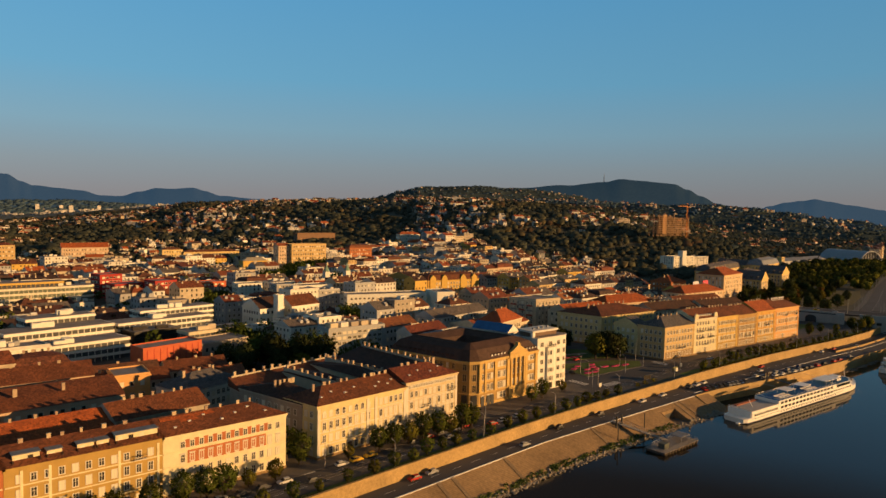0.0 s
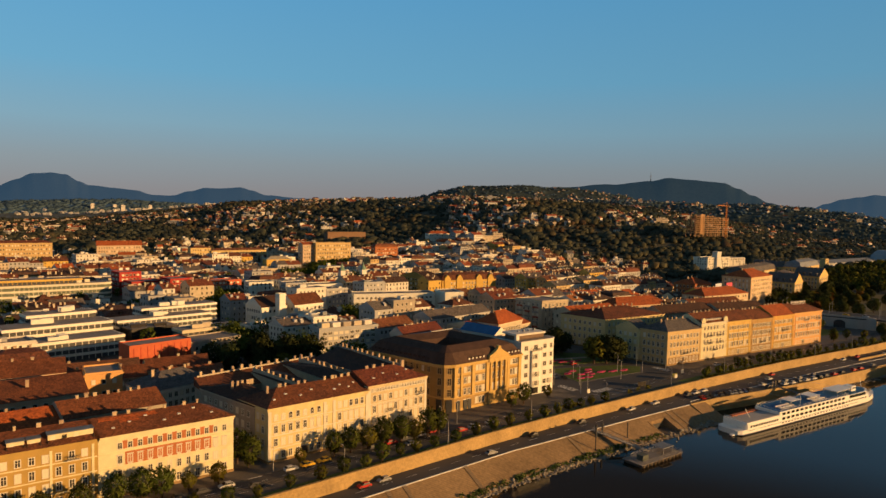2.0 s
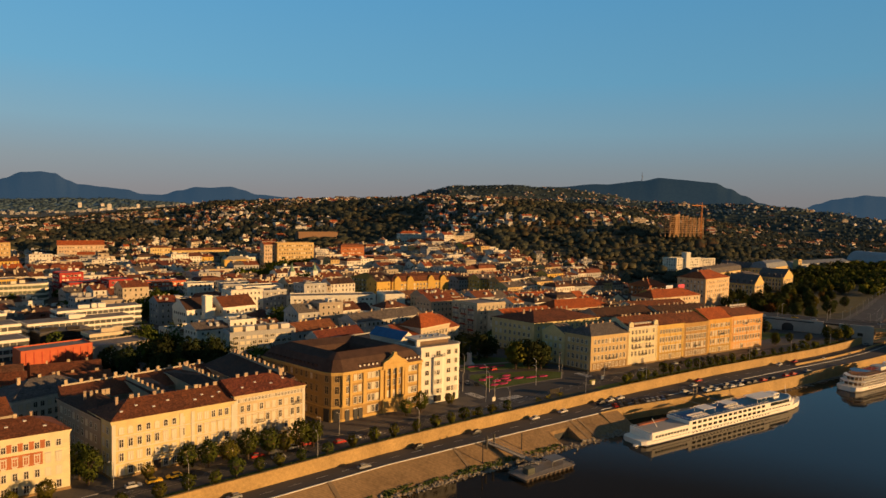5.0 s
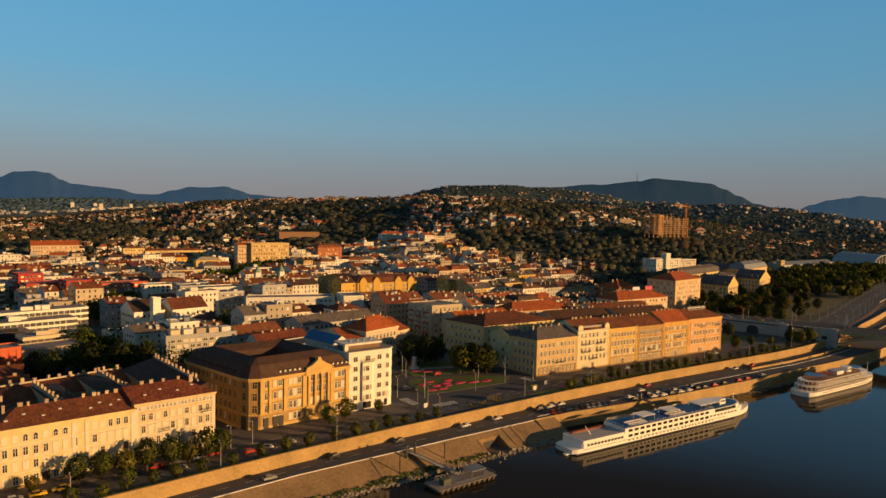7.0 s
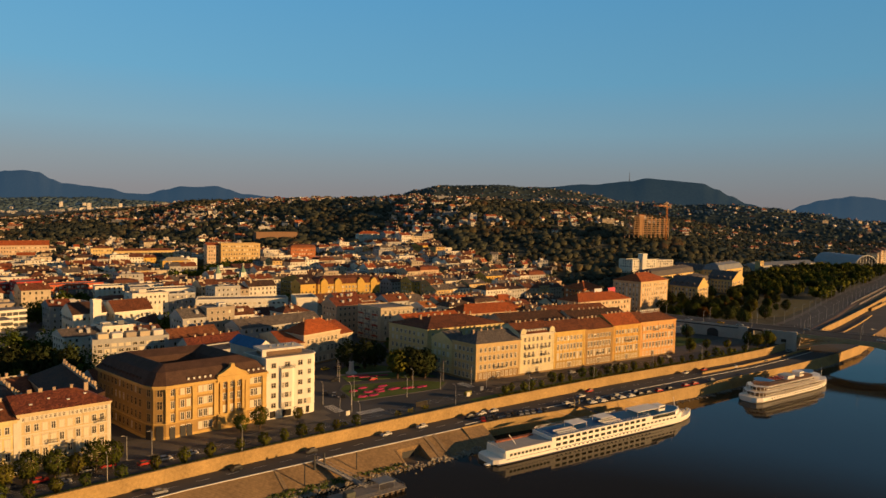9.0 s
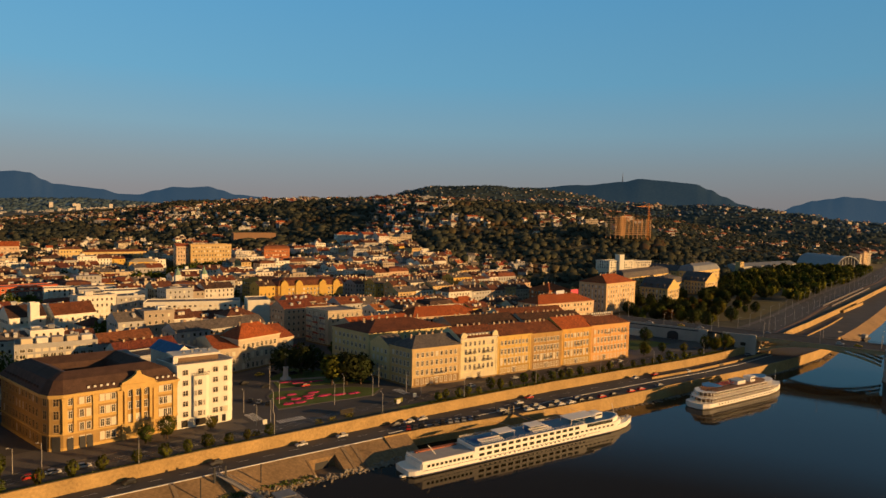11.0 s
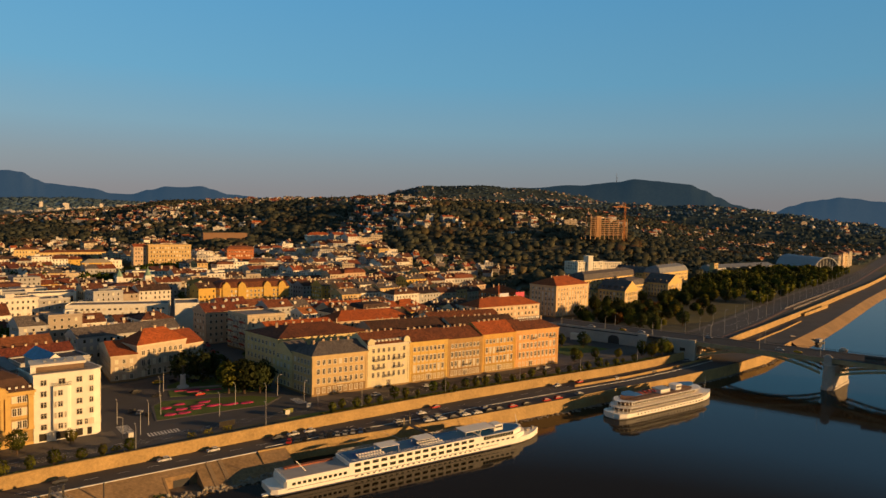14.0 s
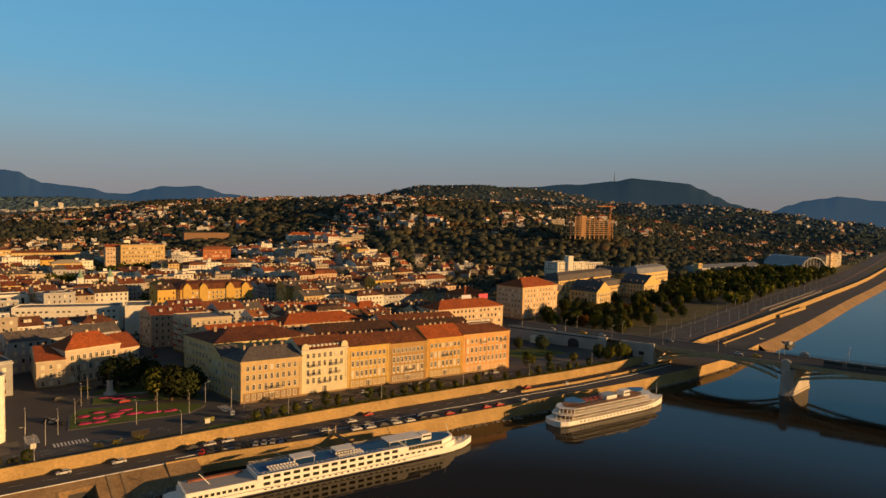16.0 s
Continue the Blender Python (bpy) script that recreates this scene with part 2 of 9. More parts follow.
# ---- mesh helpers ----
class MB:
    """Collects vertices and faces, with a material slot per face."""

    def __init__(self):
        self.v, self.f, self.m = [], [], []

    def face(self, pts, slot=0):
        i = len(self.v)
        self.v += [tuple(p) for p in pts]
        self.f.append(tuple(range(i, i + len(pts))))
        self.m.append(slot)

    def box(self, x0, y0, z0, x1, y1, z1, slot=0, t=None):
        c = [(x0, y0, z0), (x1, y0, z0), (x1, y1, z0), (x0, y1, z0), (x0, y0, z1), (x1, y0, z1), (x1, y1, z1), (x0, y1, z1)]
        if t is not None:
            c = [tuple(t @ Vector(p)) for p in c]
        i = len(self.v)
        self.v += c
        for q in ((3, 2, 1, 0), (4, 5, 6, 7), (0, 1, 5, 4), (1, 2, 6, 5), (2, 3, 7, 6), (3, 0, 4, 7)):
            self.f.append(tuple(i + k for k in q))
            self.m.append(slot)

    def prism(self, poly, z0, z1, slot=0, bottom=True, top=True):
        n, i = len(poly), len(self.v)
        self.v += [(p[0], p[1], z0) for p in poly] + [(p[0], p[1], z1) for p in poly]
        for k in range(n):
            j = (k + 1) % n
            self.f.append((i + k, i + j, i + n + j, i + n + k))
            self.m.append(slot)
        if top:
            self.f.append(tuple(i + n + k for k in range(n)))
            self.m.append(slot)
        if bottom:
            self.f.append(tuple(i + k for k in reversed(range(n))))
            self.m.append(slot)

    def tube(self, p, q, r0, r1=None, sides=6, slot=0, cap=True):
        p, q = Vector(p), Vector(q)
        r1 = r0 if r1 is None else r1
        d = (q - p).normalized()
        u = d.orthogonal().normalized()
        w = d.cross(u)
        i = len(self.v)
        for c, r in ((p, r0), (q, r1)):
            for k in range(sides):
                an = 2 * math.pi * k / sides
                self.v.append(tuple(c + u * (r * math.cos(an)) + w * (r * math.sin(an))))
        for k in range(sides):
            j = (k + 1) % sides
            self.f.append((i + k, i + j, i + sides + j, i + sides + k))
            self.m.append(slot)
        if cap:
            self.f.append(tuple(i + sides + k for k in range(sides)))
            self.m.append(slot)

    def mesh(self, name, mats):
        me = bpy.data.meshes.new(name)
        me.from_pydata(self.v, [], self.f)
        for x in (mats if isinstance(mats, (list, tuple)) else [mats]):
            me.materials.append(x)
        if any(self.m):
            me.polygons.foreach_set("material_index", self.m)
        me.update()
        return me


def part(name, mb, mats, parent=None, label="", at=None):
    """One mesh object from collected geometry, under a thing where one is given; its points are in the world's place."""
    o = Vector(at) if at is not None else (parent.matrix_basis.translation if parent else Vector())
    me = mb.mesh(name, mats)
    if o.length:
        me.transform(Matrix.Translation(-o))
    ob = new(name, me)
    if parent:
        ob.parent = parent
    else:
        ob.location = o
    if label:
        ob["label"] = label
    return ob


def root(name, at, label, category, group="", kind=""):
    ob = new(name)
    ob.empty_display_size = 0.5
    ob.location = at
    return tagged(ob, label, category, group, kind)


def structure(name, mb, mats, label, category="ground"):
    return tagged(part(name, mb, mats), label, category, kind="structure")


def lerp(a, b, t):
    return a + (b - a) * t


def piecewise(x, pts):
    if x <= pts[0][0]:
        return pts[0][1]
    for (x0, y0), (x1, y1) in zip(pts, pts[1:]):
        if x <= x1:
            return lerp(y0, y1, (x - x0) / (x1 - x0))
    return pts[-1][1]


def smooth(t):
    t = min(1.0, max(0.0, t))
    return t * t * (3 - 2 * t)

# ---- ground, river, embankment ----
WATER_Z, QUAY_Z = -8.5, -3.2
WALL = [(-400, 146), (90, 153.5), (140, 157), (180, 160), (222, 161.5), (310, 162), (380, 160), (430, 156.5), (476, 153), (513, 152.5), (580, 156), (634, 168.6), (683, 177.4), (803, 201), (885, 218), (990, 240), (1135, 270), (1280, 303), (2600, 640), (5200, 1330)]
QUAY = [(-400, 136), (90, 145), (180, 151), (240, 150.5), (284, 149.5), (300, 148.5), (323, 144.5), (363, 139.5), (419, 135), (455, 134), (494, 131), (548, 129.8), (600, 133.4), (660, 146), (718, 157), (781, 170.5), (803, 175.5), (990, 219), (1135, 250), (1280, 283), (2600, 620), (5200, 1310)]


def wall_y(x):
    return piecewise(x, WALL)


def quay_y(x):
    return piecewise(x, QUAY)


def hill(x, y, cx, cy, rx, ry, h, turn=0.0):
    dx, dy = x - cx, y - cy
    c, s = math.cos(turn), math.sin(turn)
    u, v = (dx * c + dy * s) / rx, (-dx * s + dy * c) / ry
    return h * math.exp(-(u * u + v * v))


RISE = [(0, 8), (4.4, 12), (8, 22), (11.6, 41), (15, 60), (17.7, 80), (22, 87), (31, 98), (36, 100), (43, 95), (52, 80), (58, 52), (63, 25), (70, 5)]


def land_z(x, y):
    """Height of the land: flat along the river, rising inland to the villa hills, which fall away upstream and towards the park."""
    q = y - wall_y(x)
    if q < 190:
        return 0.0
    far = math.hypot(x - 105, y + 39)
    b = math.degrees(math.atan2(x - 105, y + 39))
    z = piecewise(b, RISE) * smooth((far - piecewise(b, [(30, 700), (40, 620)])) / piecewise(b, [(4, 1800), (14, 1900), (27, 1350), (40, 950)])) * smooth((q - 250) / 450)
    z += hill(x, y, 1090, 660, 260, 170, 24) * smooth((q - 190) / 140)
    z += 10 * smooth((q - 450) / 500) * noise.noise(Vector((x / 330, y / 330, 3.0))) * min(1.0, z / 40)
    return max(0.0, z)


def grid_xs():
    xs = list(range(-400, 1400, 20)) + list(range(1400, 5000, 60))
    return [-3000, -2200, -1600, -1200, -900, -700, -550] + xs


def strip(name, mats, label, xs, lo, hi, category="ground", thick=0.0):
    """A band between two lines of (y, z) over x; with a thickness it closes below."""
    mb = MB()
    for x0, x1 in zip(xs, xs[1:]):
        a0, b0, a1, b1 = lo(x0), hi(x0), lo(x1), hi(x1)
        mb.face([(x0, *a0), (x1, *a1), (x1, *b1), (x0, *b0)])
        if thick:
            mb.face([(x0, a0[0], a0[1] - thick), (x1, a1[0], a1[1] - thick), (x1, *a1), (x0, *a0)])
            mb.face([(x0, *b0), (x1, *b1), (x1, b1[0], b1[1] - thick), (x0, b0[0], b0[1] - thick)])
    return structure(name, mb, mats, label, category)


def build_ground():
    xs = grid_xs()
    qs = [0.9]
    while qs[-1] < 4700:
        qs.append(qs[-1] + max(12.0, 0.035 * qs[-1]))
    me = bpy.data.meshes.new("ground")
    v, f = [], []
    for x in xs:
        for q in qs:
            y = wall_y(x) + q
            v.append((x, y, land_z(x, y)))
    n = len(qs)
    for i in range(len(xs) - 1):
        for j in range(n - 1):
            f.append((i * n + j, (i + 1) * n + j, (i + 1) * n + j + 1, i * n + j + 1))
    me.from_pydata(v, [], f)
    me.materials.append(ground_mat())
    for p in me.polygons:
        p.use_smooth = True
    tagged(new("ground", me), "dark green wooded land rising inland from the river", "ground", kind="structure")
    mb = MB()
    mb.face([(-3500, -1500, WATER_Z), (5200, -1500, WATER_Z), (5200, 1400, WATER_Z), (-3500, 200, WATER_Z)])
    structure("water", mb, WATER, "calm dark river water with soft reflections", "river")
    mb = MB()
    mb.prism([(-3500, -2400), (5200, -2400), (5200, -500), (-3500, -500)], -9, -3)
    structure("ground_far_bank", mb, ground_mat(), "plain far bank behind the river", "ground")


def build_embankment():
    xs = [x for x in grid_xs() if -400 <= x <= 2600]
    xs = sorted(set(xs + list(range(-400, 700, 10))))
    # lower quay road and the retaining wall with its coping
    strip("road_quay", ASPHALT, "dark asphalt road along the lower quay", xs,
          lambda x: (quay_y(x) + 0.5, QUAY_Z), lambda x: (wall_y(x), QUAY_Z), "road")
    strip("road_kerb", LINE, "pale painted kerb along the quay road edge", [x for x in xs if x <= 290],
          lambda x: (quay_y(x) + 0.1, QUAY_Z + 0.18), lambda x: (quay_y(x) + 0.55, QUAY_Z + 0.18), "kerb", thick=0.5)
    mb = MB()
    for x0, x1 in zip(xs, xs[1:]):
        for (ya, za), (yb, zb) in (((0, QUAY_Z - 0.3), (0.25, 0.75)), ((0.25, 0.75), (0.1, 0.75)), ((0.1, 0.75), (0.1, 1.0)), ((0.1, 1.0), (0.95, 1.0)), ((0.95, 1.0), (0.95, -0.2))):
            w0, w1 = wall_y(x0), wall_y(x1)
            mb.face([(x0, w0 + ya, za), (x1, w1 + ya, za), (x1, w1 + yb, zb), (x0, w0 + yb, zb)])
    structure("wall_embankment", mb, STONE, "long pale sunlit stone retaining wall above the quay", "wall")
    # stone revetment sloping to the river, and the sheer wall of the parking quay
    for name, part_xs, u in (("slope_near", [x for x in xs if x <= 240] + [248.8], 1.0), ("slope_culvert", [248.8, 259.2], 0.22), ("slope_bend", [259.2] + [x for x in xs if 260 <= x <= 290], 1.0), ("slope_far", [x for x in xs if x >= 660], 1.0)):
        strip("ground_" + name, STONE_SLOPE, "sloping stone revetment between quay and river", part_xs,
              lambda x: (quay_y(x) + 0.3 - (12.8 if x < 600 else 8.8) * u, QUAY_Z + 0.05 - (QUAY_Z - WATER_Z + 0.65) * u), lambda x: (quay_y(x) + 0.3, QUAY_Z + 0.05), "revetment")
    mb = MB()
    px = [x for x in xs if 280 <= x <= 660]
    for x0, x1 in zip(px, px[1:]):
        for (ya, za), (yb, zb) in (((-0.7, WATER_Z - 1), (0.0, QUAY_Z + 0.35)), ((0.0, QUAY_Z + 0.35), (0.6, QUAY_Z + 0.35)), ((0.6, QUAY_Z + 0.35), (0.6, QUAY_Z - 0.1))):
            mb.face([(x0, quay_y(x0) + ya, za), (x1, quay_y(x1) + ya, za), (x1, quay_y(x1) + yb, zb), (x0, quay_y(x0) + yb, zb)])
    mb.face([(px[0], quay_y(px[0]) + 0.6, QUAY_Z + 0.35), (px[0], quay_y(px[0]) + 0.6, WATER_Z - 1), (px[0], quay_y(px[0]) - 13, WATER_Z - 1), (px[0], quay_y(px[0]) - 0.4, QUAY_Z + 0.35)])
    structure("wall_quay", mb, STONE, "sheer stone quay wall of the riverside parking", "wall")
    # upper road, pavement and verge in front of the houses
    ux = [x for x in xs if -400 <= x <= 1400]
    strip("lawn_verge", GRASS, "grass verge with hedge on top of the embankment", [x for x in ux if x <= 245 or 0],
          lambda x: (wall_y(x) + 1.2, 0.05), lambda x: (wall_y(x) + 4.6, 0.05), "grass")
    strip("lawn_row", GRASS, "grass verge in front of the long house row", [x for x in ux if 300 <= x <= 520],
          lambda x: (wall_y(x) + 1.2, 0.05), lambda x: (wall_y(x) + 7.5, 0.05), "grass")
    strip("road_upper", ASPHALT, "asphalt street along the house fronts", ux,
          lambda x: (wall_y(x) + 4.8 + 3 * smooth((x - 240) / 60), 0.04), lambda x: (wall_y(x) + 16.5 + 3 * smooth((x - 240) / 60), 0.04), "road")
    mb = MB()
    mb.face([(-420, 176, 0.02), (560, 176, 0.02), (640, 560, 0.02), (-420, 540, 0.02)])
    structure("pavement_city", mb, ASPHALT, "asphalt streets and yards between the town houses", "street")
    for nm, a, b in (("pavement", -400, 240), ("pavement_row", 320, 560)):
        strip(nm, PAVING, "stone paved pavement before the houses", [x for x in ux if a <= x <= b],
              lambda x: (wall_y(x) + 16.3 + 3 * smooth((x - 240) / 60), 0.14), lambda x: (wall_y(x) + 34, 0.14), "pavement", 0.14)


build_ground()
build_embankment()

# ---- buildings ----
WINDOWS = {}


def window_meshes(w, h, kind):
    """Frame and pane meshes of a window, shared by all of its size; outward is -y."""
    key = (round(w, 2), round(h, 2), kind)
    if key in WINDOWS:
        return WINDOWS[key]
    fr, pn = MB(), MB()
    s = 0.18
    xs = [-w / 2 - s, -w / 2 + 0.05, -0.06, 0.06, w / 2 - 0.05, w / 2 + s]
    zs = [-s * 1.4, 0, h * 0.62, h * 0.62 + 0.07, h, h + s]
    top = 5
    if kind == "arch":
        zs, top = zs[:5], 4
    at = {}

    def vert(i, j, y):
        k = (i, j, y)
        if k not in at:
            at[k] = len(fr.v)
            fr.v.append((xs[i], y, zs[j]))
        return at[k]

    solid = lambda i, j: 0 <= i < 5 and 0 <= j < top and (i in (0, 2, 4) or j in (0, 2, 4))
    for i in range(5):
        for j in range(top):
            if not solid(i, j):
                continue
            y0 = -0.10
            fr.f.append((vert(i, j, y0), vert(i + 1, j, y0), vert(i + 1, j + 1, y0), vert(i, j + 1, y0)))
            for di, dj, p, q in ((-1, 0, (i, j + 1), (i, j)), (1, 0, (i + 1, j), (i + 1, j + 1)), (0, -1, (i, j), (i + 1, j)), (0, 1, (i + 1, j + 1), (i, j + 1))):
                if not solid(i + di, j + dj):
                    fr.f.append((vert(*p, 0.02), vert(*q, 0.02), vert(*q, y0), vert(*p, y0)))
    if kind == "hood":
        a, b = vert(0, 5, -0.10), vert(5, 5, -0.10)
        n = len(fr.v)
        fr.v += [(xs[0] - 0.14, -0.32, zs[5] + 0.12), (xs[5] + 0.14, -0.32, zs[5] + 0.12), (xs[5] + 0.14, 0.02, zs[5] + 0.32), (xs[0] - 0.14, 0.02, zs[5] + 0.32)]
        fr.f += [(a, b, n + 1, n), (n, n + 1, n + 2, n + 3), (a, n, n + 3), (b, n + 2, n + 1)]
        n = len(fr.v)
        fr.v += [(x, y, z) for y in (-0.13, 0.02) for x, z in ((-w / 2, -1.0), (w / 2, -1.0), (w / 2, -0.32), (-w / 2, -0.32))]
        fr.f += [(n, n + 1, n + 2, n + 3), (n, n + 4, n + 5, n + 1), (n + 3, n + 2, n + 6, n + 7), (n, n + 3, n + 7, n + 4), (n + 1, n + 5, n + 6, n + 2)]
    if kind == "arch":
        prev = None
        for k in range(7):
            t = math.pi * k / 6
            n = len(fr.v)
            fr.v += [(math.cos(t) * r, y, h + math.sin(t) * r) for r in (w / 2, w / 2 + s) for y in (-0.10,)]
            if prev is not None:
                fr.f.append((prev, prev + 1, n + 1, n))
            else:
                fr.f.append((vert(4, 4, -0.10), vert(5, 4, -0.10), n + 1, n))
            prev = n
        fr.f.append((vert(0, 4, -0.10), vert(1, 4, -0.10), prev, prev + 1))
    fr.m = [0] * len(fr.f)
    if kind == "arch":
        pn.face([(-w / 2, -0.03, 0), (w / 2, -0.03, 0)] + [(math.cos(math.pi * k / 6) * w / 2, -0.03, h + math.sin(math.pi * k / 6) * w / 2) for k in range(7)])
    else:
        pn.box(-w / 2, -0.03, 0, w / 2, 0.02, h)
    WINDOWS[key] = (fr.mesh("window", TRIM if kind != "stone" else mat("stone_surround", (0.46, 0.32, 0.15), var=0.2)), pn.mesh("pane", GLASS), pn.mesh("blind", BLIND))
    return WINDOWS[key]


def edge(p, q):
    d = Vector((q[0] - p[0], q[1] - p[1]))
    ln = d.length
    return d / ln, Vector((d.y, -d.x)) / ln, ln


def windows_on(parent, p, q, z0, floors, fh, bays, w=1.25, h=2.1, kind="plain", sill=1.0, skip=(), blinds=0.3, joined=None, margin=1.6, first=0):
    """Rows of windows on the wall from p to q: single windows with panes as parts, or joined into the given collector."""
    d, n, ln = edge(p, q)
    rot = math.atan2(d.y, d.x)
    o = parent.matrix_basis.translation if parent else Vector()
    span = (ln - 2 * margin) / bays
    for fl in range(first, floors):
        for b in range(bays):
            if (fl, b) in skip:
                continue
            s = margin + span * (b + 0.5)
            x, y, z = p[0] + d.x * s, p[1] + d.y * s, z0 + fl * fh + sill
            hh = h * (0.85 if fl == floors - 1 and floors > 2 else 1.0)
            closed = R.random() < blinds
            if joined is not None:
                t = Matrix.Translation((x, y, z)) @ Matrix.Rotation(rot, 4, "Z")
                joined.box(-w / 2 - 0.12, -0.10, -0.16, w / 2 + 0.12, 0.02, 0.0, 1, t)
                joined.box(-w / 2 - 0.12, -0.06, 0.0, w / 2 + 0.12, 0.02, hh + 0.12, 1, t)
                joined.box(-w / 2, -0.09, 0.0, w / 2, 0.0, hh, 2 if closed else 0, t)
                continue
            kd = kind if not (kind == "hood" and fl in (0, floors - 1)) else "plain"
            fr, pn, bl = window_meshes(w, hh, kd)
            wo = new("window", fr)
            wo.parent = parent
            wo.location, wo.rotation_euler = Vector((x, y, z)) - o, (0, 0, rot)
            po = new("pane", bl if closed else pn)
            po.parent = wo


def offset_poly(poly, dist):
    """The polygon (counter-clockwise) moved inwards by dist."""
    out, n = [], len(poly)
    for i in range(n):
        a, b, c = poly[i - 1], poly[i], poly[(i + 1) % n]
        d0, n0, _ = edge(a, b)
        d1, n1, _ = edge(b, c)
        p0 = Vector((b[0], b[1])) - n0 * dist
        cr = d0.x * d1.y - d0.y * d1.x
        if abs(cr) < 1e-4:
            out.append((p0.x, p0.y))
            continue
        q0 = Vector((b[0], b[1])) - n1 * dist
        t = ((q0.x - p0.x) * d1.y - (q0.y - p0.y) * d1.x) / cr
        out.append((p0.x + d0.x * t, p0.y + d0.y * t))
    return out


def roof_on(mb, poly, z, kind, rise, over=0.5, slot=0, gable=None):
    """A roof over a four-cornered plan whose first side is the front: gable, hip, mansard, flat or shed."""
    e = offset_poly(poly, -over) if over else poly
    A, B, C, D = [Vector((p[0], p[1], z)) for p in e]
    up = Vector((0, 0, rise))
    if kind == "flat":
        mb.prism(poly, z, z + 0.25, slot)
        return
    if kind == "shed":
        mb.face([A, B, C + up, D + up], slot)
        mb.face([B, C, C + up], slot), mb.face([A, D + up, D], slot), mb.face([D, D + up, C + up, C], slot)
        mb.face([D, C, B, A], slot)
        return
    if kind == "mansard":
        i = [Vector((p[0], p[1], z + rise * 0.7)) for p in offset_poly(poly, rise * 0.28)]
        for k in range(4):
            mb.face([(A, B, C, D)[k], (A, B, C, D)[(k + 1) % 4], i[(k + 1) % 4], i[k]], slot)
        A, B, C, D = i
        up = Vector((0, 0, rise * 0.3))
        kind = "hip"
    M, N = (A + D) / 2 + up, (B + C) / 2 + up
    if kind == "hip":
        half = min((A - D).length, (B - C).length) / 2
        ax = (N - M).normalized()
        k = min(half, (N - M).length * 0.45)
        M, N = M + ax * k, N - ax * k
    elif kind == "hipl":
        M = M + (N - M).normalized() * ((A - D).length / 2)
    elif kind == "hipr":
        N = N - (N - M).normalized() * ((B - C).length / 2)
    mb.face([A, B, N, M], slot), mb.face([C, D, M, N], slot)
    ends = gable if kind == "gable" and gable is not None else slot
    mb.face([D, A, M], ends), mb.face([B, C, N], ends)
    mb.face([D, C, B, A], slot)


def chimneys(parent, p, q, z, count, size=(0.55, 0.95, 0.55)):
    d, n, ln = edge(p, q)
    rot = math.atan2(d.y, d.x)
    for k in range(count):
        s = ln * (k + R.uniform(0.25, 0.75)) / count
        w, l, h = size[0] * R.uniform(0.8, 1.2), size[1] * R.uniform(0.6, 1.3), size[2] * R.uniform(0.7, 1.2)
        t = Matrix.Translation((p[0] + d.x * s, p[1] + d.y * s, z)) @ Matrix.Rotation(rot, 4, "Z")
        mb = MB()
        prev = None
        for gx, gz in ((0, -1.6), (0, h + 0.25), (0.07, h + 0.25), (0.07, h + 0.4)):
            n = len(mb.v)
            mb.v += [tuple(t @ Vector((a * (l / 2 + gx), b * (w / 2 + gx), gz))) for a, b in ((-1, -1), (1, -1), (1, 1), (-1, 1))]
            if prev is not None:
                mb.f += [(prev + k, prev + (k + 1) % 4, n + (k + 1) % 4, n + k) for k in range(4)]
            prev = n
        mb.f.append((prev, prev + 1, prev + 2, prev + 3))
        mb.m = [0] * len(mb.f)
        part("chimney", mb, CHIM, parent)


